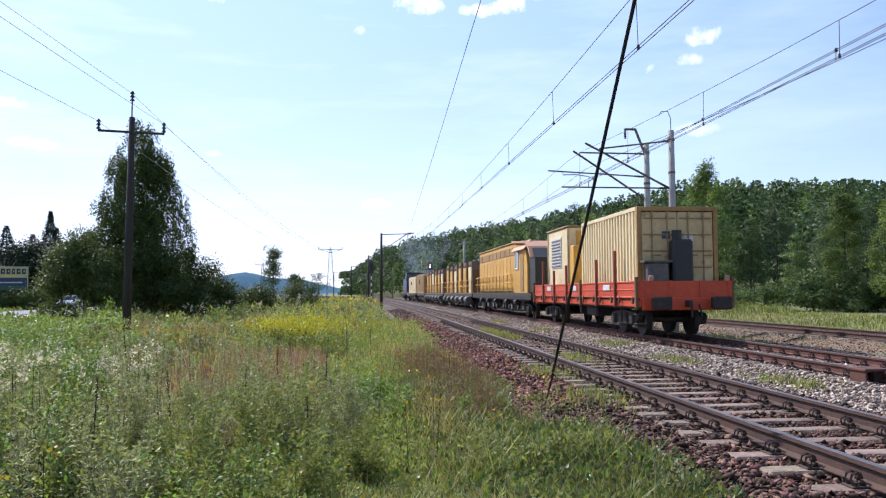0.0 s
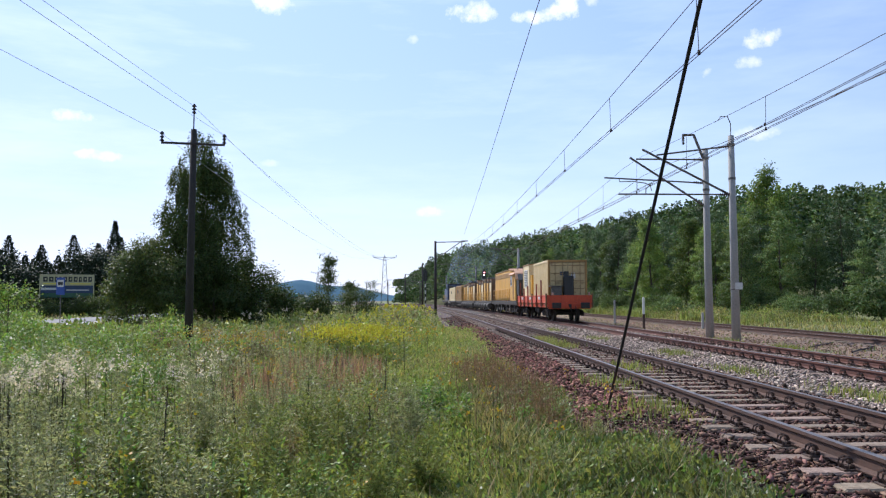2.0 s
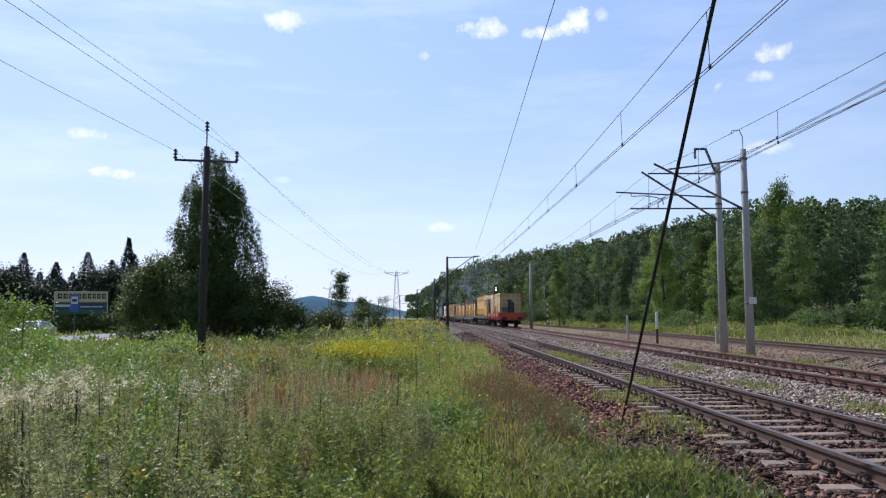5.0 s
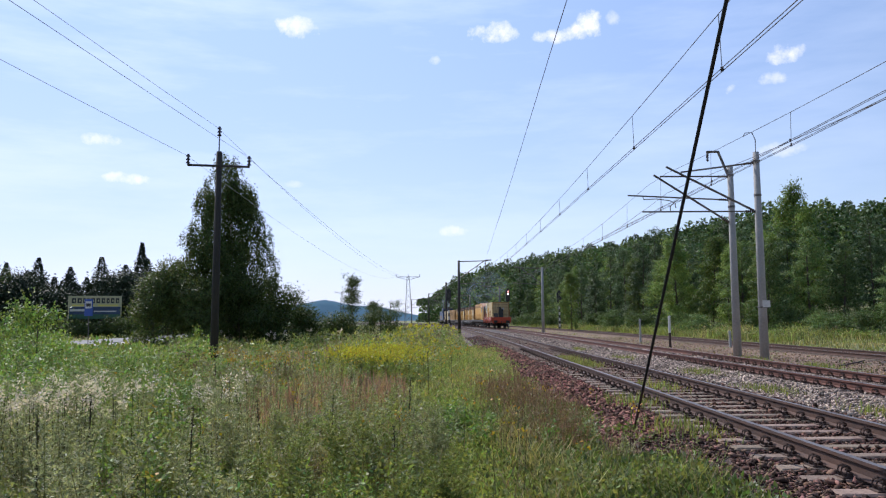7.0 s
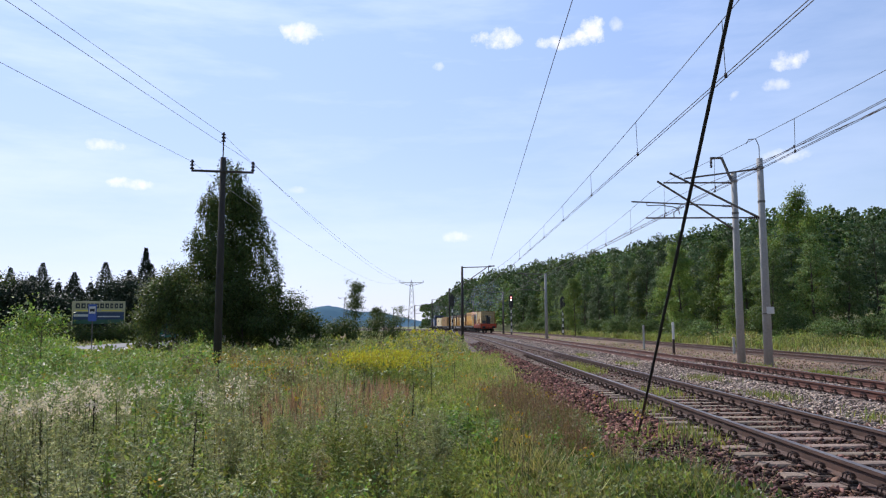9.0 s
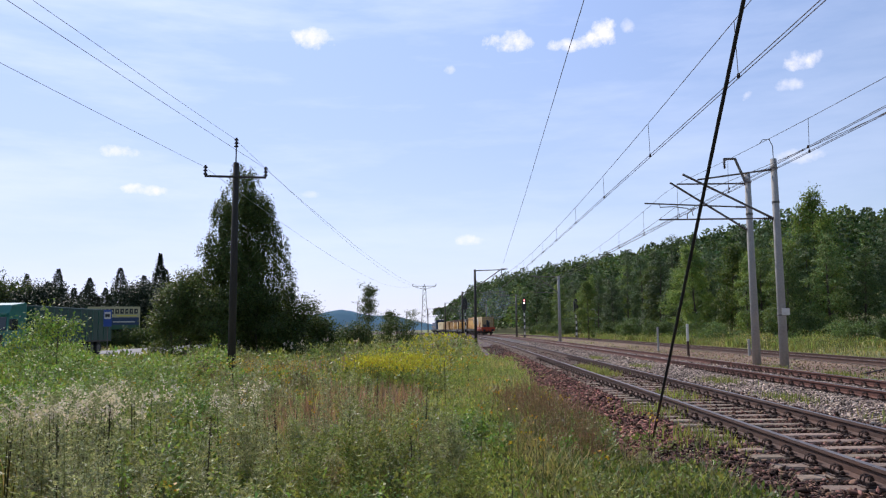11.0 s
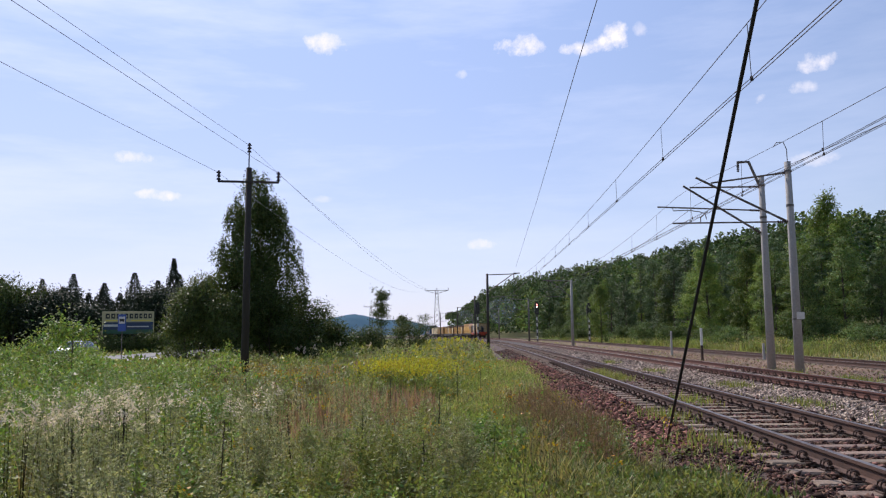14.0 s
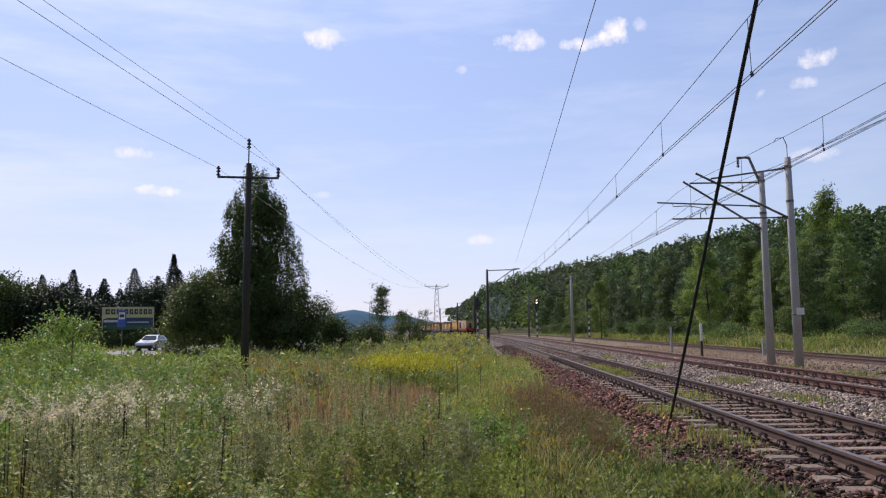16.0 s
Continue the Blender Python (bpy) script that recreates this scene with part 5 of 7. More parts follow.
def tree(name, label, at, rng, h, r, blobs, n, size, leafmat, barkmat=None, group="", spread=2.0, droop=None, ratio=0.55, limbs=14, category="tree", clump_r=0.0, per_clump=26, strand=0.0):
    t = thing(name, label, category, group, at)
    part("trunk", trunk_shape(rng, h, r, limbs, spread), barkmat or M_BARK, t)
    g = Growth()
    # gather leaves on twigs so that the crown has clumps and gaps
    clump = rng.randint(0, max(2, n // per_clump), n)
    cc, cd = crown_points(rng, blobs, max(2, n // per_clump))
    spray = rng.normal(0, 1, (n, 3)) * np.array([1, 1, 0.6 if droop is None else 1.0])
    p = cc[clump] + spray * (clump_r or size * 2.1)
    aim = cd[clump] * 0.6 + np.array([0, 0, -0.5 if droop is None else droop])
    if strand:  # hanging twigs
        fall = rng.uniform(0, 1, n) ** 0.8
        p = cc[clump] + rng.normal(0, 0.10, (n, 3)) + cd[clump] * np.array([0.35, 0.35, 0]) * fall[:, None]
        p[:, 2] -= fall * (rng.uniform(0.5, 1.0, len(cc)) * strand)[clump]
    keep = p[:, 2] > 0.1
    face = cd[clump] * np.array([1, 1, 0.6]) + 0.6 * spray / 1.5 + np.array([0, 0, 0.75])
    g.leaves(p[keep], size * rng.uniform(0.7, 1.3, keep.sum()), aim[keep], ratio=ratio, rng=rng, face=face[keep], loose=0.6)
    part("crown", g.mesh("crown", [leafmat]), None, t)
    return t


def build_birch():
    rng = np.random.RandomState(11)
    x, y = -14.15, 62.0
    blobs = []
    # a narrow weeping top over a broad dark base of shrubs
    for k in range(64):
        f = rng.uniform(0, 1)
        z = 4.4 + 10.0 * f
        w = 4.4 * (1 - f) ** 0.58 * (0.85 + 0.3 * noise.noise((math.floor(f * 6), 3.7, 1.1))) + 0.35
        a = rng.uniform(0, math.tau)
        blobs.append(((math.cos(a) * w * 0.76 - 0.25 * f, math.sin(a) * w * 0.76, z), (0.5 + 0.62 * (1 - f), 0.5 + 0.62 * (1 - f), 1.15)))
    for k in range(14):
        f = rng.uniform(0, 1)
        blobs.append(((rng.normal(0, 0.6), rng.normal(0, 0.6), 2 + 10 * f), (1.7 * (1 - f) + 0.4, 1.7 * (1 - f) + 0.4, 1.3)))
    tree("birch_tree", "tall weeping birch with small dark leaves, backlit", pose(x, y, land(x, y)), rng, 13.8, 0.24, blobs, 78000, 0.15, L_BIRCH, M_BIRCHBARK, spread=3.2, droop=-1.1, limbs=26, per_clump=42, strand=1.7)
    for i, (dx, dy, h, w, n) in enumerate(((-3.4, -3.0, 6.6, 2.4, 5200), (-4.3, -4.5, 5.2, 1.9, 4600), (1.2, -2.0, 5.6, 2.8, 6000), (3.9, 0.5, 4.6, 2.3, 4200), (-1.2, -4.0, 6.0, 2.6, 5600),
                                          (5.6, 2.0, 3.3, 1.8, 2400), (7.4, 9.0, 3.2, 2.0, 2200), (10.6, 22, 3.4, 2.6, 1800))):
        b = []
        for k in range(12):
            a, f = rng.uniform(0, math.tau), rng.uniform(0.0, 1)
            ww = w * (1 - 0.65 * f ** 1.4)
            b.append(((math.cos(a) * ww * 0.6, math.sin(a) * ww * 0.6, 0.35 + (h - 0.95) * f), (w * 0.42, w * 0.42, 0.8)))
        xx, yy = x + dx, y + dy
        tree("shrub", "dense broad-leaved willow shrub beside the birch", pose(xx, yy, land(xx, yy)), rng, h * 0.75, 0.08, b, int(n * 2.4), 0.16, L_WILLOW if dx < -1 else L_BIRCH, group="shrubs round the birch", spread=w * 0.7, category="shrub")


build_birch()


def spruce(at, rng, h, w, n, label, group):
    t = thing("spruce_tree", label, "tree", group, at)
    s = Shape()
    s.pipe([(0, 0, -0.3), (0, 0, h * 0.6), (0, 0, h)], [0.2, 0.1, 0.015], n=7)
    part("trunk", s, M_BARK, t)
    g = Growth()
    f = rng.uniform(0.02, 1, n) ** 0.8
    a = rng.uniform(0, math.tau, n)
    tier = 0.42 + 0.58 * np.abs(np.sin(f * h * 1.5 + np.floor(a * 1.3) * 1.7))
    rr = w * (1 - f) ** 0.95 * rng.uniform(0.55, 1.3, n) * tier * np.sqrt(rng.uniform(0.1, 1, n)) * np.where(rng.uniform(0, 1, n) < 0.14, 1.45, 1.0) + 0.06
    p = np.stack([np.cos(a) * rr, np.sin(a) * rr, 0.3 + f * (h - 0.3) - 0.18 * rr], 1)
    aim = np.stack([np.cos(a), np.sin(a), np.full(n, -0.45)], 1)
    g.leaves(p, (0.22 + 0.5 * (1 - f)) * rng.uniform(0.7, 1.3, n), aim, ratio=0.35, rng=rng)
    part("crown", g.mesh("crown", [L_SPRUCE]), None, t)
    return t


def build_spruces():
    rng = np.random.RandomState(3)
    protos = [spruce(pose(-42.1, 125, -0.5), rng, 14.2, 3.4, 6500, "tall dark spruce standing above its row", "dark spruce row"),
              spruce(pose(-57.8, 125, -0.5), rng, 12.0, 4.4, 3800, "dark pointed spruce behind the road", "dark spruce row"),
              spruce(pose(-52.5, 124, -0.5), rng, 10.4, 4.6, 3800, "dark pointed spruce behind the road", "dark spruce row")]
    x = -98.0
    while x < -24:
        x += rng.uniform(0.7, 1.4)
        y = 122 + rng.uniform(-3, 10) + (x + 60) * -0.05
        k = protos[rng.randint(1, 3)]
        c = copy_thing(k, pose(x, y, -0.5, rng.uniform(-2, 2), rng.uniform(-2, 2), rng.uniform(0, 360)))
        q = rng.uniform(0.62, 0.98)
        c.scale = (q * rng.uniform(0.95, 1.3), q * rng.uniform(0.95, 1.3), q)
    for k in range(52):
        x, y = (rng.uniform(-92, -60), rng.uniform(112, 120)) if k < 12 else (rng.uniform(-80, -30), rng.uniform(113, 120))
        h = rng.uniform(9, 11.5) if k < 12 else rng.uniform(6.2, 9.4)
        b = [((rng.normal(0, 1.3), rng.normal(0, 1.3), h * rng.uniform(0.4, 0.92)), (1.4, 1.4, 1.2)) for _ in range(12)]
        tree("broadleaf_tree", "dark broad-leaved tree among the spruces", pose(x, y, -0.5), rng, h * 0.8, 0.16, b, 3600, 0.34, L_BIRCH if k < 12 else L_SPRUCE, group="trees behind the road", spread=2, clump_r=0.75)


build_spruces()


def build_right_trees():
    """The wood's edge beyond the siding: pines and broad-leaved trees."""
    rng = np.random.RandomState(21)
    protos = []
    for i in range(3):
        h = (13.0, 11.5, 14.0)[i]
        b = []
        for k in range(46):  # limbs carry rounded masses of leaves, with dark gaps between them
            f = rng.uniform(0.03, 1)
            w = 3.1 * math.sin(math.pi * min(0.96, 0.2 + 0.78 * f)) * rng.uniform(0.35, 1)
            a = rng.uniform(0, math.tau)
            q = rng.uniform(0.55, 0.95)
            b.append(((math.cos(a) * w * 0.85, math.sin(a) * w * 0.85, 1.0 + (h - 1.5) * f), (q, q, q * 0.7)))
        protos.append(tree("broadleaf_tree", "light green broad-leaved tree at the wood's edge", pose(0, 0, 0), rng, h * 0.92, 0.18, b, 11000, 0.215, L_BROAD, M_BIRCHBARK if i == 1 else M_BARK, "wood edge trees", 2.4, clump_r=0.28, per_clump=22))
    pines = []
    for i in range(3):
        h = (13.5, 12.0, 15.0)[i]
        b = []
        for tier in range(15):  # whorls of flat plates
            f = 0.1 + 0.9 * tier / 14
            w = 2.9 * (1 - f) ** 0.62 + 0.3
            for k in range(4 if f < 0.85 else 2):
                a, q = rng.uniform(0, math.tau), rng.uniform(0.5, 1.0)
                b.append(((math.cos(a) * w * q, math.sin(a) * w * q, h * f + rng.uniform(-0.3, 0.3) - 0.1 * w * q), (0.95 * q + 0.2, 0.95 * q + 0.2, 0.28)))
        pines.append(tree("pine_tree", "dark green pine at the wood's edge", pose(0, 0, 0), rng, h, 0.18, b, 7500, 0.29, (L_PINE, L_MIDWOOD, L_PINE)[i], M_BARK, "wood edge trees", 2.2, ratio=0.34, clump_r=0.28, per_clump=15))
    used = set()
    spots = []
    # the tall light tree beside the masts, then the edge along the line
    for y in np.arange(74, 215, 4.0):
        for row in range(2):
            off = 26.0 + row * 6.0 + rng.uniform(-1.8, 1.8) + (1.5 if y < 80 else 0) - (1.5 if y > 130 else 0)
            spots.append((rail_x(y) + off, y + rng.uniform(-1.5, 1.5), row))
    for off in np.arange(33, 74, 3.8):
        for row in range(2):
            y = 60 - (off - 33) * 0.25 + row * 5 + rng.uniform(-1.5, 1.5)
            spots.append((rail_x(y) + off + 0.2 * row, y, 3 + row))
    for off in np.arange(40, 92, 4.2):
        for row in range(2):
            y = 78 + row * 6 + rng.uniform(-2, 2) + 0.12 * (off - 40)
            spots.append((rail_x(y) + off, y, row))
    for x, y, row in spots:
        light = rng.uniform() < (0.26 if row == 0 else 0.14)
        kind = rng.randint(3)
        p = (protos if light else pines)[kind]
        sc = rng.uniform(0.62, 1.0) * (0.72 if row > 2 else 1.0)
        tall = (13.0, 11.5, 14.0)[kind] if light else (13.5, 12.0, 15.0)[kind]
        sc = min(sc, (1.3 + 0.135 * y * rng.uniform(0.8, 1.06) - land(x, y)) / tall)
        m = pose(x, y, land(x, y) - 0.1, rng.uniform(-3, 3), rng.uniform(-3, 3), rng.uniform(0, 360))
        if id(p) not in used:
            used.add(id(p))
            p.matrix_basis = m
            p.scale = (sc, sc, sc)
        else:
            c = copy_thing(p, m)
            c.scale = (sc, sc, sc * rng.uniform(0.9, 1.08))
    for x, y, sc in ((41.4, 85, 1.13), (43.5, 87, 0.98), (40.2, 88, 0.86), (35.2, 86, 0.78), (41.0, 100, 0.75), (20.5, 104, 0.62), (62, 80, 0.8), (38.3, 56, 0.72)):
        c = copy_thing(protos[2 if sc > 0.9 else 0], pose(x, y, land(x, y) - 0.1, 0, 0, x * 40))
        c.scale = (sc * 0.92, sc * 0.92, sc * (1.0 if sc < 0.9 else 1.04))
    lean = copy_thing(protos[1], pose(38.6, 51.0, land(38.6, 51.0) - 0.1, 0, 14, 30))
    lean.scale = (0.8, 0.8, 0.86)
    # low shrubs along the edge
    b = [((rng.normal(0, 0.9), rng.normal(0, 0.9), rng.uniform(0.4, 1.9)), (0.8, 0.8, 0.6)) for _ in range(12)]
    shrub = tree("shrub", "round green shrub in front of the wood", pose(rail_x(72) + 27.5, 72, land(rail_x(72) + 27.5, 72)), rng, 1.8, 0.06, b, 4600, 0.15, L_MIDWOOD, group="wood edge shrubs", spread=0.9, category="shrub", clump_r=0.18)
    for x, y, s in ((35.6, 56.0, 1.35), (33.4, 58.0, 0.9), (38.6, 54.0, 1.0), (41.5, 53.0, 1.2), (31.6, 60.0, 0.7), (36.6, 52.8, 0.45)):
        c = copy_thing(shrub, pose(x, y, land(x, y), 0, 0, x * 50))
        c.scale = (s * 1.15, s * 1.15, s)
    for k in range(30):
        y = 72 + k * 4.6 + rng.uniform(-1.5, 1.5)
        off = 20.5 + rng.uniform(-1.2, 3.0)
        x = rail_x(y) + off
        if k % 4 == 0:
            y = 54 + 0.35 * k
            x = rail_x(y) + 26 + rng.uniform(0, 12)
        c = copy_thing(shrub, pose(x, y, land(x, y), 0, 0, rng.uniform(0, 360)))
        s = rng.uniform(0.5, 1.25)
        c.scale = (s, s, s)


build_right_trees()


def build_far_wood():
    """The wooded hillside: thousands of leaf clumps on many crowns, one growth."""
    rng = np.random.RandomState(8)
    g = Growth()
    spots = []
    for y in np.arange(90, 560, 6.0):
        for off in np.arange(38, 190, 6.5):
            yy, oo = y + rng.uniform(-2.5, 2.5), off + rng.uniform(-2.8, 2.8)
            if yy > 210 or oo > 40:
                spots.append((rail_x(yy) + oo, yy, oo))
    for y in np.arange(212, 560, 5.0):
        for off in (23, 28, 33):
            spots.append((rail_x(y) + off + rng.uniform(-2, 2), y + rng.uniform(-2, 2), off))
    for x, y, off in spots:
        if x < 0.004 * y + 2:
            continue
        h = rng.uniform(9, 14) * (1.1 if rng.uniform() < 0.3 else 1.0) * min(1.0, max(0.3, (x - 0.004 * y - 2) / (0.05 * y)))
        pine = rng.uniform() < 0.6
        h = min(h, 1.3 + 0.138 * y * rng.uniform(0.62 if y < 150 else 0.8, 1.1) - ground_z(off, y))
        if h < 3.5:
            continue
        n = 340 if y < 160 else 240 if y < 220 else 190
        f = rng.uniform(0, 1, n)
        w = (2.5 * (1 - f) ** 0.6 + 0.4) if pine else 3.1 * np.sin(np.pi * np.clip(0.25 + 0.72 * f, 0, 0.97))
        a = rng.uniform(0, math.tau, n)
        rr = w * np.sqrt(rng.uniform(0.2, 1, n))
        z0 = ground_z(off, y)
        p = np.stack([x + np.cos(a) * rr, y + np.sin(a) * rr, z0 + h * (0.2 + 0.8 * f)], 1)
        aim = np.stack([np.cos(a), np.sin(a), np.full(n, 0.1)], 1)
        g.leaves(p, rng.uniform(0.55, 1.2, n) * (0.62 if y < 160 else 0.82 if y < 220 else 0.98), aim, slot=(1 if pine else 0) if rng.uniform() > 0.22 else 2, ratio=0.75, rng=rng, face=aim + np.array([0, 0, 0.5]), loose=1.0)
    tagged(new("hillside_wood", g.mesh("hillside_wood", [L_FAR, L_PINE, L_MIDWOOD])), "mixed green wood covering the hillside", "woodland", kind="stuff")


build_far_wood()


def build_meadow_trees():
    rng = np.random.RandomState(31)
    for x, y, h, n, label, lean in ((-11.5, 150, 10.6, 2200, "thin sparse young tree in the meadow", 0.5), (-7.6, 152, 5.2, 1800, "small leafy tree in the meadow", 0), (-5.0, 230, 7.5, 700, "distant dark conifer in the meadow", 0),
                                    (-17.0, 118, 3.8, 900, "low shrub in the meadow", 0), (-20.0, 104, 4.2, 1200, "low shrub in the meadow", 0)):
        wide = 0.06 if h > 9 else 0.14
        b = [((rng.normal(0, wide * h), rng.normal(0, wide * h), h * rng.uniform(0.35, 0.97)), (h * (0.04 + 0.4 * wide), h * (0.02 + 0.2 * wide), h * 0.035)) for _ in range(46)]
        tree("meadow_tree", label, pose(x, y, land(x, y)), rng, h * 0.97, 0.12, b, int(n * 1.6), 0.28, L_BIRCH, group="meadow trees", spread=h * 0.2, clump_r=0.35, per_clump=9)


build_meadow_trees()


def build_road_hedge():
    rng = np.random.RandomState(57)
    for k in range(11):
        x, y = -50.0 + k * 1.75 + rng.uniform(-0.4, 0.4), 100.5 + rng.uniform(-1, 1)
        h = rng.uniform(1.6, 2.7)
        b = [((rng.normal(0, 0.7), rng.normal(0, 0.7), h * rng.uniform(0.2, 0.85)), (0.7, 0.7, 0.45)) for _ in range(9)]
        tree("hedge_shrub", "dark leafy hedge shrub behind the road", pose(x, y, -0.5), rng, h * 0.8, 0.05, b, 2200, 0.2, L_BIRCH, group="hedge behind the road", spread=0.8, category="shrub")


build_road_hedge()

# ---------------------------------------------------------------- the meadow
UP = np.array([0.0, 0.0, 1.0])


def patch(x, y, cx, cy, rx, ry, edge=0.45):
    """1 inside an uneven patch, 0 outside."""
    d = np.sqrt(((x - cx) / rx) ** 2 + ((y - cy) / ry) ** 2)
    n = np.array([noise.noise((a * 0.45, b * 0.3, cx)) for a, b in zip(x, y)])
    return np.clip((1.0 + n * edge - d) * 4, 0, 1)


def field(rng, n, y0, y1, power=1.0, left=0.74, edge=-1.75):
    """Places over the meadow that the view covers, with their ground height."""
    f = rng.uniform(0, 1, n) ** power
    y = np.sqrt(y0 ** 2 + f * (y1 ** 2 - y0 ** 2))
    rx = np.array([rail_x(v) for v in y])
    lo = -left * y - 2.0
    hi = rx + np.interp(y, [9, 15, 45, 90], [edge, edge - 0.8, edge - 0.75, edge - 0.4]) + 0.3 * rng.normal(size=n)
    x = lo + (hi - lo) * rng.uniform(0, 1, n)
    x = np.where((x < -22.0) & (x > -32.5), x + 10.5, x)  # none on the road
    z = np.array([land(a, b) for a, b in zip(x, y)])
    return x, y, z


def rough_map(x, y, k, seed):
    return np.array([noise.noise((a * k, b * k, seed)) for a, b in zip(x, y)])


def sight_cap(x, y, h):
    """Growth stays low where the road is seen over it."""
    k = x / y
    low = (k > -0.43) & (k < -0.30) & (y > 14)
    h = np.where(low, np.minimum(h, np.clip(1.62 - 0.026 * y, 0.15, 2)), h)
    front = (k > -0.21) & (k < 0.05) & (y < 14)
    h = np.where(front, np.minimum(h, 0.16 + 1.75 * (1 - y / 14.0) * (0.8 + 0.4 * np.abs(np.sin(x * 9 + y * 7)))), h)
    pole = (np.abs(k + 0.244) < 0.035) & (y < 33)
    return np.where(pole, np.minimum(h, 0.12 + 1.75 * (1 - y / 34.0)), h)


def stand(x, y, g, seed):
    """Stands of one kind of plant: two numbers for each stand, and how near its edge a place is (0 to 1)."""
    best, r1, r2 = np.full(len(x), 9.0), np.zeros(len(x)), np.zeros(len(x))
    ci, cj = np.floor(x / g), np.floor(y / g)

    def chance(i, j, k):
        v = np.sin(i * 127.1 + j * 311.7 + k * 74.7 + seed * 13.3) * 43758.5453
        return v - np.floor(v)

    for di in (-1, 0, 1):
        for dj in (-1, 0, 1):
            i, j = ci + di, cj + dj
            d = np.hypot(x / g - i - chance(i, j, 0), y / g - j - chance(i, j, 1))
            near = d < best
            best, r1, r2 = np.where(near, d, best), np.where(near, chance(i, j, 2), r1), np.where(near, chance(i, j, 3), r2)
    return r1, r2, np.clip(best / 0.65, 0, 1)


def off_of(x, y):
    return x - np.array([rail_x(v) for v in y])


def path_mask(x, y):
    """The mown, lower strip of green grass beside the ballast."""
    c = 0.55 + 0.03 * y + 0.0003 * y * y + 0.2 * np.sin(y * 0.7)
    return np.clip(1.6 - np.abs(x - c) / (0.5 + 0.014 * y), 0, 1) * np.clip((42 - y) / 6, 0, 1)


def gold_mask(x, y):
    m = np.maximum(patch(x, y, -1.0, 25.5, 1.6, 3.2), patch(x, y, -0.4, 52, 2.2, 18, 0.9) * 0.14)
    return np.maximum(m, patch(x, y, 1.5, 120, 4.5, 40, 0.7) * 0.12)


def red_mask(x, y):
    m = np.maximum(patch(x, y, -1.3, 17.5, 1.5, 4.6, 1.1), patch(x, y, -4.0, 36, 2.4, 5, 0.6) * 0.6)
    return np.maximum(m, patch(x, y, -1.85, 11.9, 0.3, 1.3, 0.5))


def lush_mask(x, y):
    return np.maximum(np.maximum(patch(x, y, -11.5, 26, 6.0, 8.5, 0.6), patch(x, y, -24, 42, 13, 12, 0.6)), patch(x, y, -6.0, 14.5, 2.6, 3.4, 0.6))


def build_grass():
    rng = np.random.RandomState(101)
    g = Growth()
    for n, y0, y1, hs, ws in ((46000, 4.3, 13, 0.9, 0.009), (34000, 12, 30, 0.95, 0.018), (24000, 28, 75, 1.1, 0.042), (15000, 70, 240, 1.2, 0.13)):
        x, y, z = field(rng, n, y0, y1, edge=-1.7 if y0 < 40 else -1.8)
        mean = 0.40 + 0.34 * rough_map(x, y, 0.35, 1) + 0.22 * rough_map(x, y, 1.1, 2)
        pm, rm, gm = path_mask(x, y), red_mask(x, y), gold_mask(x, y)
        near_track = np.clip((off_of(x, y) + 2.9) / 1.2, 0, 1)
        r1, r2, rim = stand(x, y, 1.0 if y0 < 10 else 1.6 if y0 < 25 else 3.0, 1)
        mean = mean * np.where(r2 > 0.5, 0.55 + 0.75 * r1, 0.4) * (1 - 0.35 * rim ** 2)
        h = np.maximum(mean, 0.34 * rm) * (1 - 0.62 * pm) * (1 - 0.5 * near_track) * hs * rng.uniform(0.45, 1.25, n)
        h = sight_cap(x, y, np.clip(h, 0.08, 1.3))
        az = rng.uniform(0, math.tau, n)
        lean = h * rng.uniform(0.08, 0.7, n)
        w = ws * rng.uniform(0.6, 1.4, n) * (1 + 0.5 * pm)
        dryness = rough_map(x, y, 0.22, 9) + 0.7 * (r2 - 0.5) + 0.16 * rng.normal(size=n) + 0.35 * near_track - 0.5 * pm + 0.25
        straw = patch(x, y, 1.2, 9.9, 0.4, 3.0)
        red = rng.uniform(0, 1, n) < rm * (0.85 + 0.6 * rough_map(x, y, 0.8, 23))
        dry = (~red) & ((dryness > 0.34) | (rng.uniform(0, 1, n) < straw * 0.85))
        fresh = (~red) & (~dry) & (pm > 0.35)
        green = ~(red | dry | fresh)
        base = np.stack([x, y, z - 0.02], 1)
        for mask, slot, k in ((green, 0, 1.0), (dry, 1, 1.1), (red, 2, 1.6), (fresh, 3, 1.0)):
            g.blades(base[mask], h[mask] * k, w[mask], lean[mask], az[mask], slot)
    tagged(new("meadow_grass", g.mesh("meadow_grass", [L_GRASS, L_DRY, L_REDGRASS, L_FRESH])), "tall mixed meadow grass, green, straw-coloured and reddish", "grass", kind="stuff")


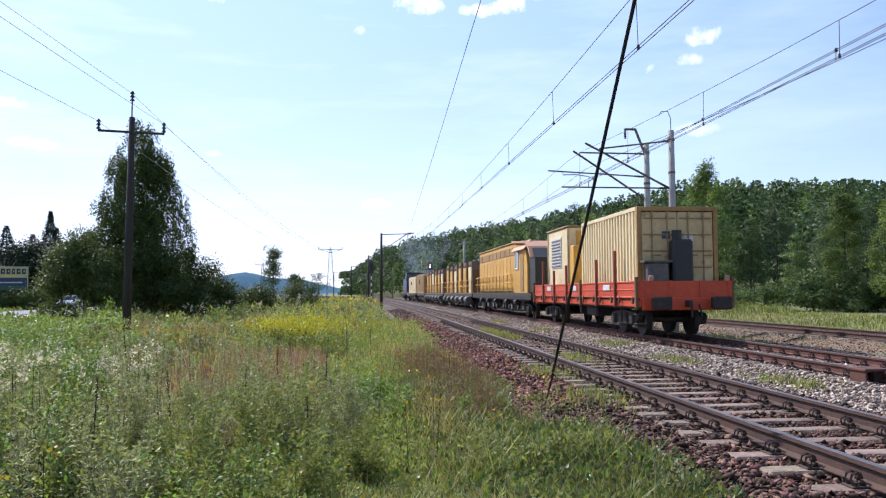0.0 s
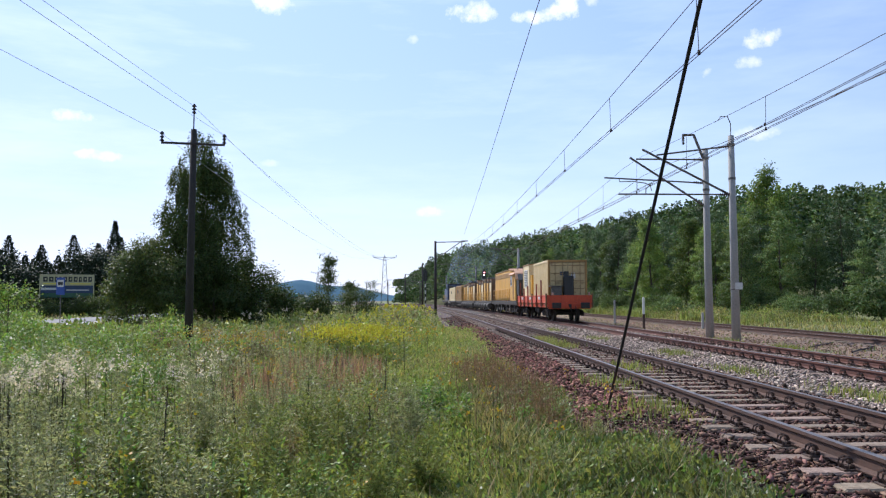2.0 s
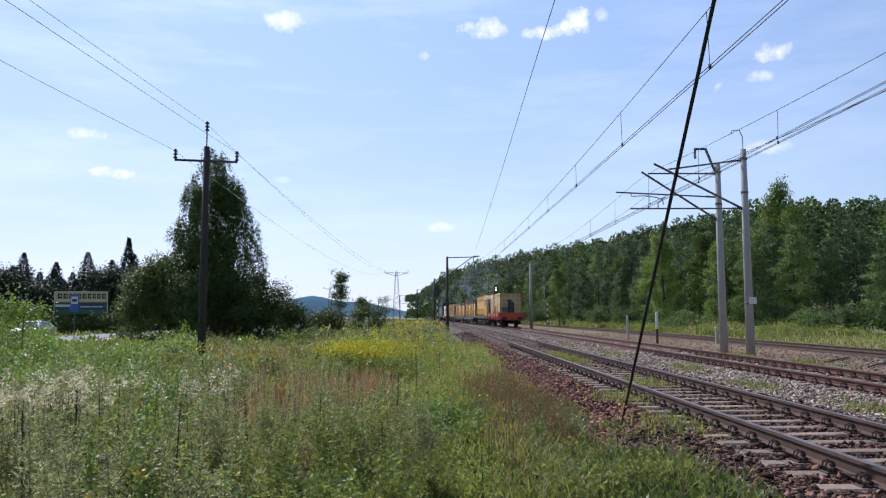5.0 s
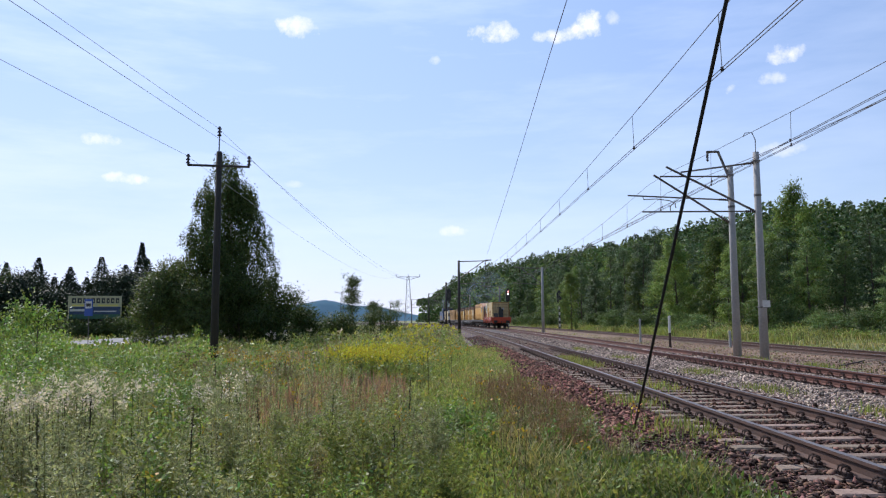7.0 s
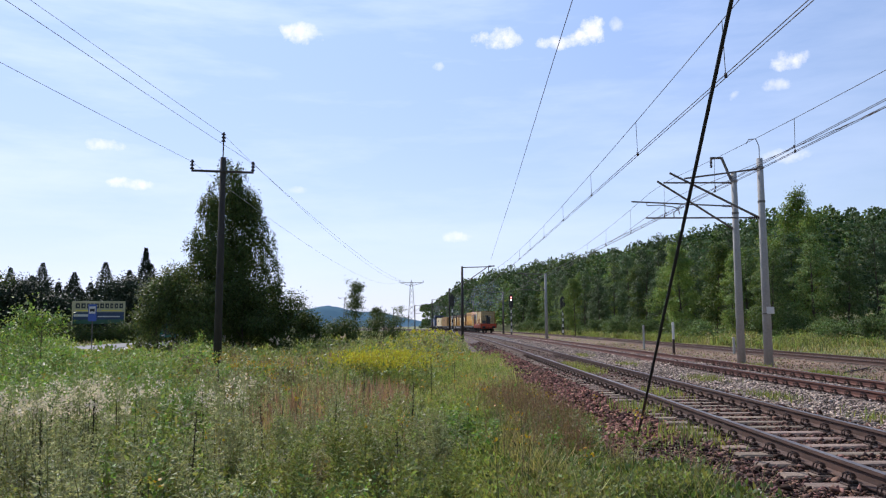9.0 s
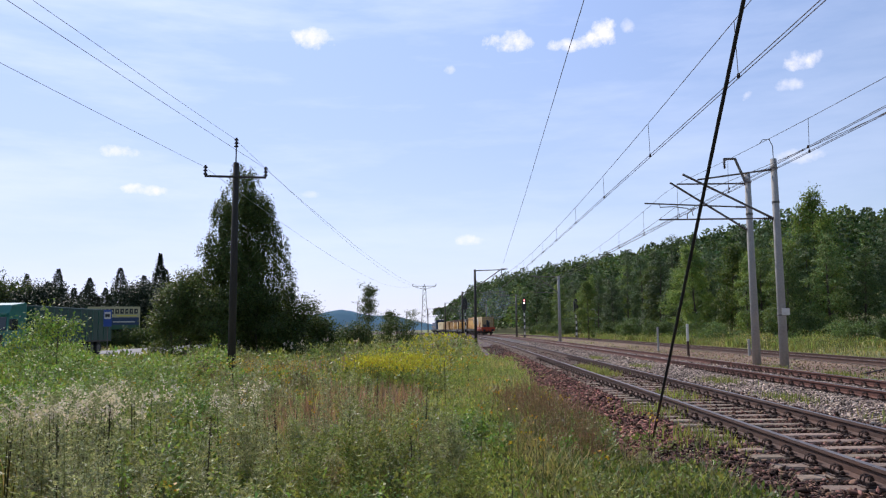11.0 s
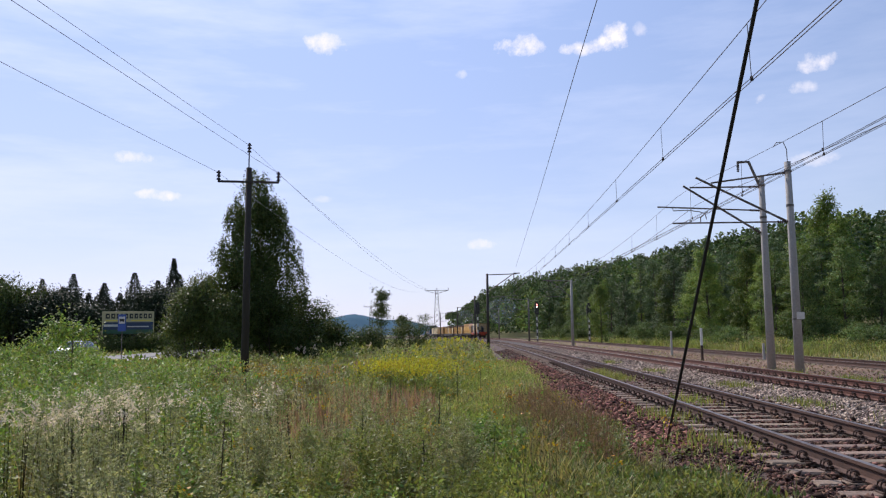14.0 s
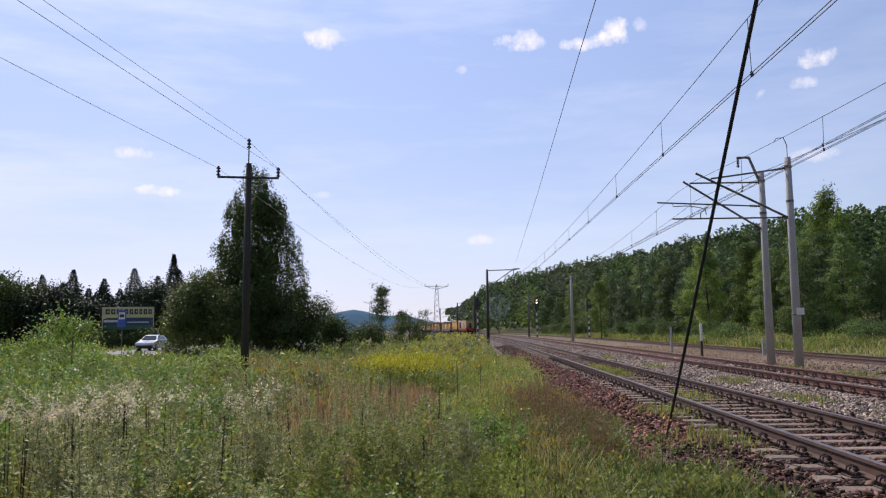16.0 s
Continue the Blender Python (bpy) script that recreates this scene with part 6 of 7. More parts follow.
def build_weeds():
    """Leafy stems: many small leaves up each stem."""
    rng = np.random.RandomState(202)
    g = Growth()
    for n, y0, y1, per, ls in ((2700, 5.0, 13, 46, 0.048), (3500, 12, 30, 34, 0.074), (3000, 28, 75, 22, 0.15), (1600, 70, 230, 14, 0.42)):
        x, y, z = field(rng, n, y0, y1)
        lm, pm = lush_mask(x, y), path_mask(x, y)
        r1, r2, rim = stand(x, y, 1.0 if y0 < 10 else 1.6 if y0 < 25 else 3.0, 1)
        h = (0.16 + 0.85 * r1) * (1 - 0.65 * rim ** 2) * rng.uniform(0.75, 1.2, n) * (1 + 0.5 * lm) * (1 - 0.7 * pm)
        h *= 1 - 0.45 * np.clip((off_of(x, y) + 2.6) / 1.0, 0, 1)
        h *= 1 - 0.75 * np.clip(red_mask(x, y) * 1.3, 0, 1)
        h = sight_cap(x, y, h) * np.where((x < -0.2 * y) & (y < 12), 1.25, 1.0)
        tipx, tipy = x + rng.normal(0, 0.10, n) * h, y + rng.normal(0, 0.10, n) * h
        a, b = np.stack([x, y, z], 1), np.stack([tipx, tipy, z + h], 1)
        kind = r2 + 0.12 * rng.normal(size=n)
        lush = (rng.uniform(0, 1, n) < lm) | (kind < 0.16)
        grey = (~lush) & (kind + 0.12 * ((x < -0.12 * y) & (y < 14)) > 0.62) & (kind < 0.88)
        brown = (~lush) & (kind >= 0.88)
        plain = ~(lush | grey | brown)
        for mask, slot, k in ((plain, 0, 1.0), (grey, 1, 0.62), (lush, 2, 1.15), (brown, 3, 0.6)):
            m = int(mask.sum())
            if not m:
                continue
            g.rods(a[mask], b[mask], np.full(m, 0.0015 + ls * 0.012), slot)
            cnt = per if slot != 1 else int(per * 1.5)
            f = np.tile(np.linspace(0.12, 1.0, cnt), m) + rng.normal(0, 0.03, m * cnt)
            i = np.repeat(np.arange(m), cnt)
            p = a[mask][i] * (1 - f)[:, None] + b[mask][i] * f[:, None]
            ang = rng.uniform(0, math.tau, m * cnt)
            out = np.stack([np.cos(ang), np.sin(ang), rng.uniform(-0.2, 0.9, m * cnt)], 1)
            arm = (0.16 if slot in (1, 3) else 0.11) * h[mask][i] * (1.15 - f)
            p = p + out * arm[:, None]
            g.leaves(p, ls * k * rng.uniform(0.6, 1.4, m * cnt) * (1.25 - 0.5 * f), out, slot, 0.45 if slot != 1 else 0.3, rng, UP, 0.5)
    tagged(new("meadow_weeds", g.mesh("meadow_weeds", [L_WEED, L_GREY, L_LUSH, L_BROWNWEED])), "leafy green meadow weeds with thin stems", "weeds", kind="stuff")


def build_flowers():
    rng = np.random.RandomState(303)
    # goldenrod
    g = Growth()
    for n, y0, y1, per, ls in ((4200, 22, 40, 16, 0.07), (3400, 40, 95, 10, 0.15), (1500, 90, 180, 8, 0.36)):
        x, y, z = field(rng, n * 4, y0, y1)
        keep = rng.uniform(0, 1, len(x)) < gold_mask(x, y) * 0.8
        x, y, z = x[keep][:n], y[keep][:n], z[keep][:n]
        m = len(x)
        h = rng.uniform(0.6, 1.0, m)
        a = np.stack([x, y, z], 1)
        b = a + np.stack([rng.normal(0, 0.08, m), rng.normal(0, 0.08, m), h], 1)
        g.rods(a, b, np.full(m, 0.003 + ls * 0.02), 2)
        i = np.repeat(np.arange(m), per)
        f = rng.uniform(0.72, 1.05, m * per)
        p = a[i] * (1 - f)[:, None] + b[i] * f[:, None] + rng.normal(0, 0.05, (m * per, 3)) * (1.2 + ls * 3)
        up = np.stack([rng.normal(0, 0.6, m * per), rng.normal(0, 0.6, m * per), np.ones(m * per)], 1)
        g.leaves(p, ls * rng.uniform(0.6, 1.3, m * per), up, 0, 0.55, rng)
        j = np.repeat(np.arange(m), per)
        f = rng.uniform(0.1, 0.75, m * per)
        p = a[j] * (1 - f)[:, None] + b[j] * f[:, None] + rng.normal(0, 0.04, (m * per, 3))
        g.leaves(p, ls * 1.3 * rng.uniform(0.6, 1.3, m * per), None, 2, 0.3, rng)
    tagged(new("goldenrod", g.mesh("goldenrod", [L_GOLD, L_STALK, L_WEED])), "yellow flowering goldenrod in dense patches", "wildflowers", kind="stuff")
    # thistles gone to down
    g = Growth()
    spots = []
    for cx, cy, rx, ry, n in ((-3.75, 8.1, 0.75, 0.3, 34), (-3.3, 8.4, 0.4, 0.4, 8), (-2.8, 9.2, 0.7, 0.6, 8), (-4.75, 12.0, 0.35, 0.4, 12), (-5.6, 11.4, 0.9, 0.8, 8), (-2.0, 9.8, 0.9, 1.0, 6), (-9, 60, 3, 16, 14)):
        for k in range(n):
            spots.append((cx + rng.normal(0, rx * 0.6), cy + rng.normal(0, ry * 0.6)))
    x, y = np.array(spots).T
    z = np.array([land(a, b) for a, b in spots])
    m = len(x)
    h = rng.uniform(0.93, 1.1, m)
    a = np.stack([x, y, z], 1)
    b = a + np.stack([rng.normal(0, 0.06, m), rng.normal(0, 0.06, m), h], 1)
    g.rods(a, b, np.full(m, 0.006), 1)
    per = 44
    i = np.repeat(np.arange(m), per)
    head = rng.normal(0, 0.075, (m * 3, 3)) + np.repeat(b, 3, 0)
    pick = i * 3 + rng.randint(0, 3, m * per)
    d = rng.normal(size=(m * per, 3))
    p = head[pick] + d * 0.018
    g.leaves(p, 0.034 * rng.uniform(0.6, 1.3, m * per) * np.where(y[i] > 30, 3.0, 1.0), d, 0, 0.5, rng)
    tagged(new("thistle_heads", g.mesh("thistle_heads", [L_SEED, L_STALK])), "fluffy whitish thistle seed heads on thin stems", "wildflowers", kind="stuff")
    # orange-yellow tansy and ragwort dots
    g = Growth()
    x, y, z = field(rng, 2600, 4.5, 34)
    w = 0.16 + 0.84 * np.maximum(patch(x, y, -5.0, 23.5, 2.2, 3.0), patch(x, y, 0.4, 9.0, 1.0, 2.4) * 0.5)
    keep = rng.uniform(0, 1, len(x)) < w
    x, y, z = x[keep], y[keep], z[keep]
    m = len(x)
    h = rng.uniform(0.5, 0.85, m)
    a = np.stack([x, y, z], 1)
    b = a + np.stack([rng.normal(0, 0.06, m), rng.normal(0, 0.06, m), h], 1)
    g.rods(a, b, np.full(m, 0.005), 1)
    per = 9
    i = np.repeat(np.arange(m), per)
    p = b[i] + rng.normal(0, 1, (m * per, 3)) * np.array([0.06, 0.06, 0.025])
    g.leaves(p, 0.024 * rng.uniform(0.7, 1.3, m * per) * (1 + y[i] * 0.03), None, 0, 0.9, rng)
    tagged(new("tansy", g.mesh("tansy", [L_ORANGE, L_STALK])), "small orange-yellow tansy flowers scattered in the grass", "wildflowers", kind="stuff")
    # dark upright dock and mullein stalks
    g = Growth()
    spots = [(-1.75, 9.4), (-0.95, 9.2), (-2.3, 11.0), (-3.0, 12.6), (-1.2, 12.2), (-4.1, 9.0), (-0.2, 7.6), (0.3, 17.5), (-2.0, 7.2), (-3.2, 8.1), (0.9, 20.0), (-1.0, 15.0), (-5.2, 8.2), (-0.1, 12.0), (-2.9, 6.4)]
    x, y = np.array(spots).T
    a = np.stack([x, y, [land(*s) for s in spots]], 1)
    m = len(spots)
    b = a + np.stack([rng.normal(0, 0.05, m), rng.normal(0, 0.05, m), rng.uniform(0.8, 1.15, m)], 1)
    g.rods(a, b, np.full(m, 0.009), 0)
    per = 70
    i = np.repeat(np.arange(m), per)
    f = rng.uniform(0.45, 1.0, m * per)
    p = a[i] * (1 - f)[:, None] + b[i] * f[:, None]
    g.leaves(p, np.full(m * per, 0.024), None, 0, 0.6, rng)
    tagged(new("dry_stalks", g.mesh("dry_stalks", [L_STALK])), "dark upright dried flower stalks above the grass", "weeds", kind="stuff")


def bare_ballast(x, y):
    """The stones round the rope's anchor, where little grows."""
    return (y > 8.9) & (x > 0.212 * y)


def build_verge():
    """Low leafy growth between grass and ballast, brown sorrel, and tufts between the tracks."""
    rng = np.random.RandomState(404)
    g = Growth()
    n = 4200
    y = 5.2 + 9 * rng.uniform(0, 1, n) ** 1.2
    off = -2.15 + rng.normal(0, 0.5, n) - 0.05 * (y - 8)
    x = off + np.array([rail_x(v) for v in y])
    keep = (off < -1.25) & ~bare_ballast(x, y)
    x, y = x[keep], y[keep]
    z = np.array([land(a, b) for a, b in zip(x, y)])
    m, per = len(x), 30
    i = np.repeat(np.arange(m), per)
    r = rng.uniform(0.10, 0.30, m)[i]
    d = rng.normal(size=(m * per, 3))
    d[:, 2] = np.abs(d[:, 2])
    d /= np.linalg.norm(d, axis=1)[:, None]
    p = np.stack([x, y, z], 1)[i] + d * r[:, None]
    side = (rough_map(x, y, 1.1, 15) + 0.2 * rng.normal(size=m) > -0.12)[i]
    for mask, slot in ((side, 6), (~side, 5)):
        g.leaves(p[mask], rng.uniform(0.035, 0.085, int(mask.sum())), d[mask], slot, 0.5, rng, UP, 0.5)
    # long arching grass and dry stems among it
    n = 5200
    y = 5.2 + 10 * rng.uniform(0, 1, n) ** 1.2
    off = -2.2 + rng.normal(0, 0.42, n) - 0.06 * (y - 8)
    y, off = y[off < -1.3], off[off < -1.3]
    x = off + np.array([rail_x(v) for v in y])
    keep = ~bare_ballast(x, y)
    x, y = x[keep], y[keep]
    base = np.stack([x, y, [land(p, q) for p, q in zip(x, y)]], 1)
    h = rng.uniform(0.18, 0.5, len(y)) * (1 + 0.5 * rough_map(x, y, 0.9, 44))
    tone = rough_map(x, y, 0.8, 45) + 0.3 * rng.normal(size=len(y))
    for mask, slot in ((tone < 0.12, 2), ((tone >= 0.12) & (tone < 0.3), 1), (tone >= 0.3, 5)):
        k = int(mask.sum())
        g.blades(base[mask], h[mask], rng.uniform(0.006, 0.014, k), h[mask] * rng.uniform(0.3, 1.1, k), rng.uniform(0, math.tau, k), slot)
    # brown sorrel stems
    n = 1700
    y = rng.uniform(9.5, 19, n)
    off = np.interp(y, [7, 12, 30], [-1.95, -2.4, -3.0]) + rng.normal(0, 0.33, n)
    off = np.minimum(off, -1.35)
    x = off + np.array([rail_x(v) for v in y])
    keep = ~bare_ballast(x, y)
    x, y, n = x[keep], y[keep], int(keep.sum())
    a = np.stack([x, y, [land(p, q) for p, q in zip(x, y)]], 1)
    b = a + np.stack([rng.normal(0, 0.07, n), rng.normal(0, 0.07, n), rng.uniform(0.2, 0.62, n)], 1)
    g.rods(a, b, np.full(n, 0.005), 1)
    per = 14
    i = np.repeat(np.arange(n), per)
    f = rng.uniform(0.4, 1, n * per)
    g.leaves(a[i] * (1 - f)[:, None] + b[i] * f[:, None] + rng.normal(0, 0.015, (n * per, 3)), np.full(n * per, 0.028), None, 1, 0.6, rng)
    # tufts on the ballast
    for oo, yy in ((2.9, 17), (3.3, 22.5), (3.0, 31), (3.1, 12.5), (0.75, 17.5), (0.8, 26), (0.7, 27), (0.75, 28.5), (0.8, 31), (2.8, 40), (7.6, 30), (8.2, 26), (-0.6, 11.0), (-0.5, 14.5)):
        k = 260
        c = np.array(along(yy, oo, ground_z(oo, yy)))
        base = c + np.stack([rng.normal(0, 0.22, k), rng.normal(0, 0.6, k), np.zeros(k)], 1)
        g.blades(base, rng.uniform(0.06, 0.22, k), np.full(k, 0.018), rng.uniform(0.02, 0.12, k), rng.uniform(0, math.tau, k), 2)
    # far verge beyond the siding: a low sward, then waist-high herbs in stands before the wood
    n = 40000
    y = 20 + 150 * rng.uniform(0, 1, n) ** 1.6
    off = 16.2 + 10.5 * rng.uniform(0, 1, n) ** 1.1
    off = np.where(rng.uniform(0, 1, n) < 0.04, rng.uniform(7.4, 11.5, n), off)
    x = off + np.array([rail_x(v) for v in y])
    base = np.stack([x, y, [ground_z(o, v) for o, v in zip(off, y)]], 1)
    r1, r2, rim = stand(x, y, 2.6, 5)
    tall = np.where(off > 17.5, np.where(y > 52, 0.35 + 0.5 * r1, 0.16 + 0.2 * r1), 0.16)
    h = tall * rng.uniform(0.4, 1.1, n) * np.where(off < 12, 0.7, 1.0)
    tone = r2 + 0.16 * rng.normal(size=n)
    for mask, slot in ((tone < 0.62, 2), ((tone >= 0.62) & (tone < 0.85), 5), (tone >= 0.85, 3)):
        k = int(mask.sum())
        g.blades(base[mask], h[mask], (0.012 + 0.00055 * y[mask]) * rng.uniform(0.6, 1.5, k), h[mask] * rng.uniform(0.2, 0.9, k), rng.uniform(0, math.tau, k), slot)
    n = 32000
    y = 54 + 150 * rng.uniform(0, 1, n) ** 1.3
    off = rng.uniform(17.8, 26, n)
    x = off + np.array([rail_x(v) for v in y])
    r1, r2, rim = stand(x, y, 2.6, 5)
    p = np.stack([x, y, [ground_z(o, v) for o, v in zip(off, y)]], 1)
    p[:, 2] += rng.uniform(0.25, 1.0, n) * (0.35 + 1.15 * r1) * (1 - 0.6 * rim ** 2)
    tone = r2 + 0.1 * rng.normal(size=n)
    for mask, slot in ((tone < 0.45, 4), ((tone >= 0.45) & (tone < 0.75), 2), ((tone >= 0.75) & (tone < 0.93), 5), (tone >= 0.93, 3)):
        g.leaves(p[mask], rng.uniform(0.08, 0.2, int(mask.sum())), None, slot, 0.5, rng, UP, 0.6)
    tagged(new("trackside_growth", g.mesh("trackside_growth", [L_LUSH, L_SORREL, L_GRASS, L_DRY, L_BROAD, L_VERGE, L_BRAMBLE])), "low leafy trackside growth, sorrel and grass tufts", "weeds", kind="stuff")


def build_path():
    """Low, fresh green leaves and clover along the trodden strip."""
    rng = np.random.RandomState(707)
    g = Growth()
    n = 2300
    y = 5.0 + 37 * rng.uniform(0, 1, n) ** 1.5
    x = 0.55 + 0.03 * y + 0.0003 * y * y + 0.2 * np.sin(y * 0.7) + rng.normal(0, 0.3 + 0.014 * y, n)
    keep = rough_map(x, y, 0.9, 31) > -0.2
    x, y = x[keep], y[keep]
    m, per = len(x), 34
    z = np.array([land(a, b) for a, b in zip(x, y)])
    i = np.repeat(np.arange(m), per)
    d = rng.normal(size=(m * per, 3))
    d[:, 2] = np.abs(d[:, 2])
    d /= np.linalg.norm(d, axis=1)[:, None]
    p = np.stack([x, y, z], 1)[i] + d * (rng.uniform(0.10, 0.24, m) * (1 + 0.02 * y))[i][:, None] * np.array([1.2, 1.2, 1.0])
    straw = (patch(x, y, 1.25, 9.9, 0.4, 3.0, 0.6) > 0.5)[i]
    size = rng.uniform(0.022, 0.05, m * per) * (1 + 0.04 * y[i])
    for mask, slot, ratio in ((~straw, 0, 0.42), (straw, 1, 0.14)):
        g.leaves(p[mask], size[mask] * (1 if slot == 0 else 1.7), d[mask], slot, ratio, rng)
    # a dense short sward under it, straw-coloured along the ballast side
    n = 34000
    y = 5.5 + 34 * rng.uniform(0, 1, n) ** 1.5
    x = 0.62 + 0.032 * y + 0.0003 * y * y + rng.normal(0, 0.42 + 0.012 * y, n)
    keep = off_of(x, y) < -1.7
    x, y = x[keep], y[keep]
    n = len(x)
    base = np.stack([x, y, [land(a, b) for a, b in zip(x, y)]], 1)
    h = rng.uniform(0.12, 0.3, n) * (1 + 0.6 * rough_map(x, y, 0.9, 61))
    dry = patch(x, y, 1.4, 10.8, 0.42, 3.2, 0.6) + 0.45 * rough_map(x, y, 0.5, 62) + 0.2 * rng.normal(size=n) > 0.22
    for mask, slot in ((~dry, 0), (dry, 1)):
        k = int(mask.sum())
        g.blades(base[mask], h[mask] * (1.0 if slot == 0 else 1.5), (0.007 + 0.0007 * y[mask]) * rng.uniform(0.7, 1.5, k), h[mask] * rng.uniform(0.3, 1.2, k), rng.uniform(0, math.tau, k), slot)
    tagged(new("path_grass", g.mesh("path_grass", [L_FRESH, L_DRY])), "fresh green low grass and clover along a trodden strip", "grass", kind="stuff")


def build_clumps():
    """Bushy weed clumps: domes of leaves of several kinds, with gaps between them."""
    rng = np.random.RandomState(505)
    g = Growth()
    for n, y0, y1, per, ls, r0 in ((640, 4.4, 11, 210, 0.05, 0.25), (860, 10, 24, 150, 0.07, 0.34), (700, 22, 50, 80, 0.14, 0.55), (420, 48, 110, 50, 0.3, 0.9)):
        x, y, z = field(rng, n, y0, y1)
        keep = (patch(x, y, 1.2, 9.9, 0.4, 3.0) < 0.5) & (path_mask(x, y) < 0.3) & (red_mask(x, y) < 0.4) & (rough_map(x, y, 0.6, 12) > -0.12)
        x, y, z = x[keep], y[keep], z[keep]
        m = len(x)
        lush = lush_mask(x, y)
        r1, r2, rim = stand(x, y, 1.0 if y0 < 10 else 1.6 if y0 < 25 else 3.0, 1)
        h = (0.18 + 0.88 * r1) * (1 - 0.6 * rim ** 2) * rng.uniform(0.8, 1.2, m) * (1 + 0.6 * lush)
        h *= 1 - 0.4 * np.clip((off_of(x, y) + 3.2) / 1.0, 0, 1)
        h = sight_cap(x, y, np.clip(h, 0.25, 1.6))
        r = r0 * rng.uniform(0.6, 1.4, m)
        kind = r2 + 0.12 * rng.normal(size=m)
        for slot in range(4):
            if slot == 2:
                mask = rng.uniform(0, 1, m) < lush
            else:
                lo, hi = ((-9, 0.6), (0.6, 0.86), None, (0.86, 9))[slot]
                mask = (kind >= lo) & (kind < hi)
            k = int(mask.sum())
            if not k:
                continue
            i = np.repeat(np.arange(k), per)
            # sprigs fan out from the foot, leaves sit along them
            sprig = rng.randint(0, 9, k * per)
            sd = rng.normal(size=(k, 9, 3))
            sd[..., 2] = np.abs(sd[..., 2]) + 0.7
            sd /= np.linalg.norm(sd, axis=2)[..., None]
            d = sd[i, sprig]
            f = rng.uniform(0.2, 1, k * per) ** 0.7
            c = np.stack([x[mask], y[mask], z[mask]], 1)[i]
            ext = np.stack([r[mask], r[mask], h[mask]], 1)[i]
            p = c + d * ext * f[:, None] * np.array([1.5, 1.5, 1.1]) + rng.normal(0, 1, (k * per, 3)) * ls * 0.6
            p[:, 2] = np.maximum(p[:, 2], c[:, 2])
            g.leaves(p, ls * (0.7 if slot == 1 else 1.0) * rng.uniform(0.6, 1.5, k * per), d + rng.normal(0, 0.5, (k * per, 3)), slot, (0.5, 0.32, 0.55, 0.4)[slot], rng, UP, 0.5)
    tagged(new("weed_clumps", g.mesh("weed_clumps", [L_WEED, L_GREY, L_LUSH, L_BROWNWEED])), "bushy clumps of mugwort, nettle and dry weeds", "weeds", kind="stuff")


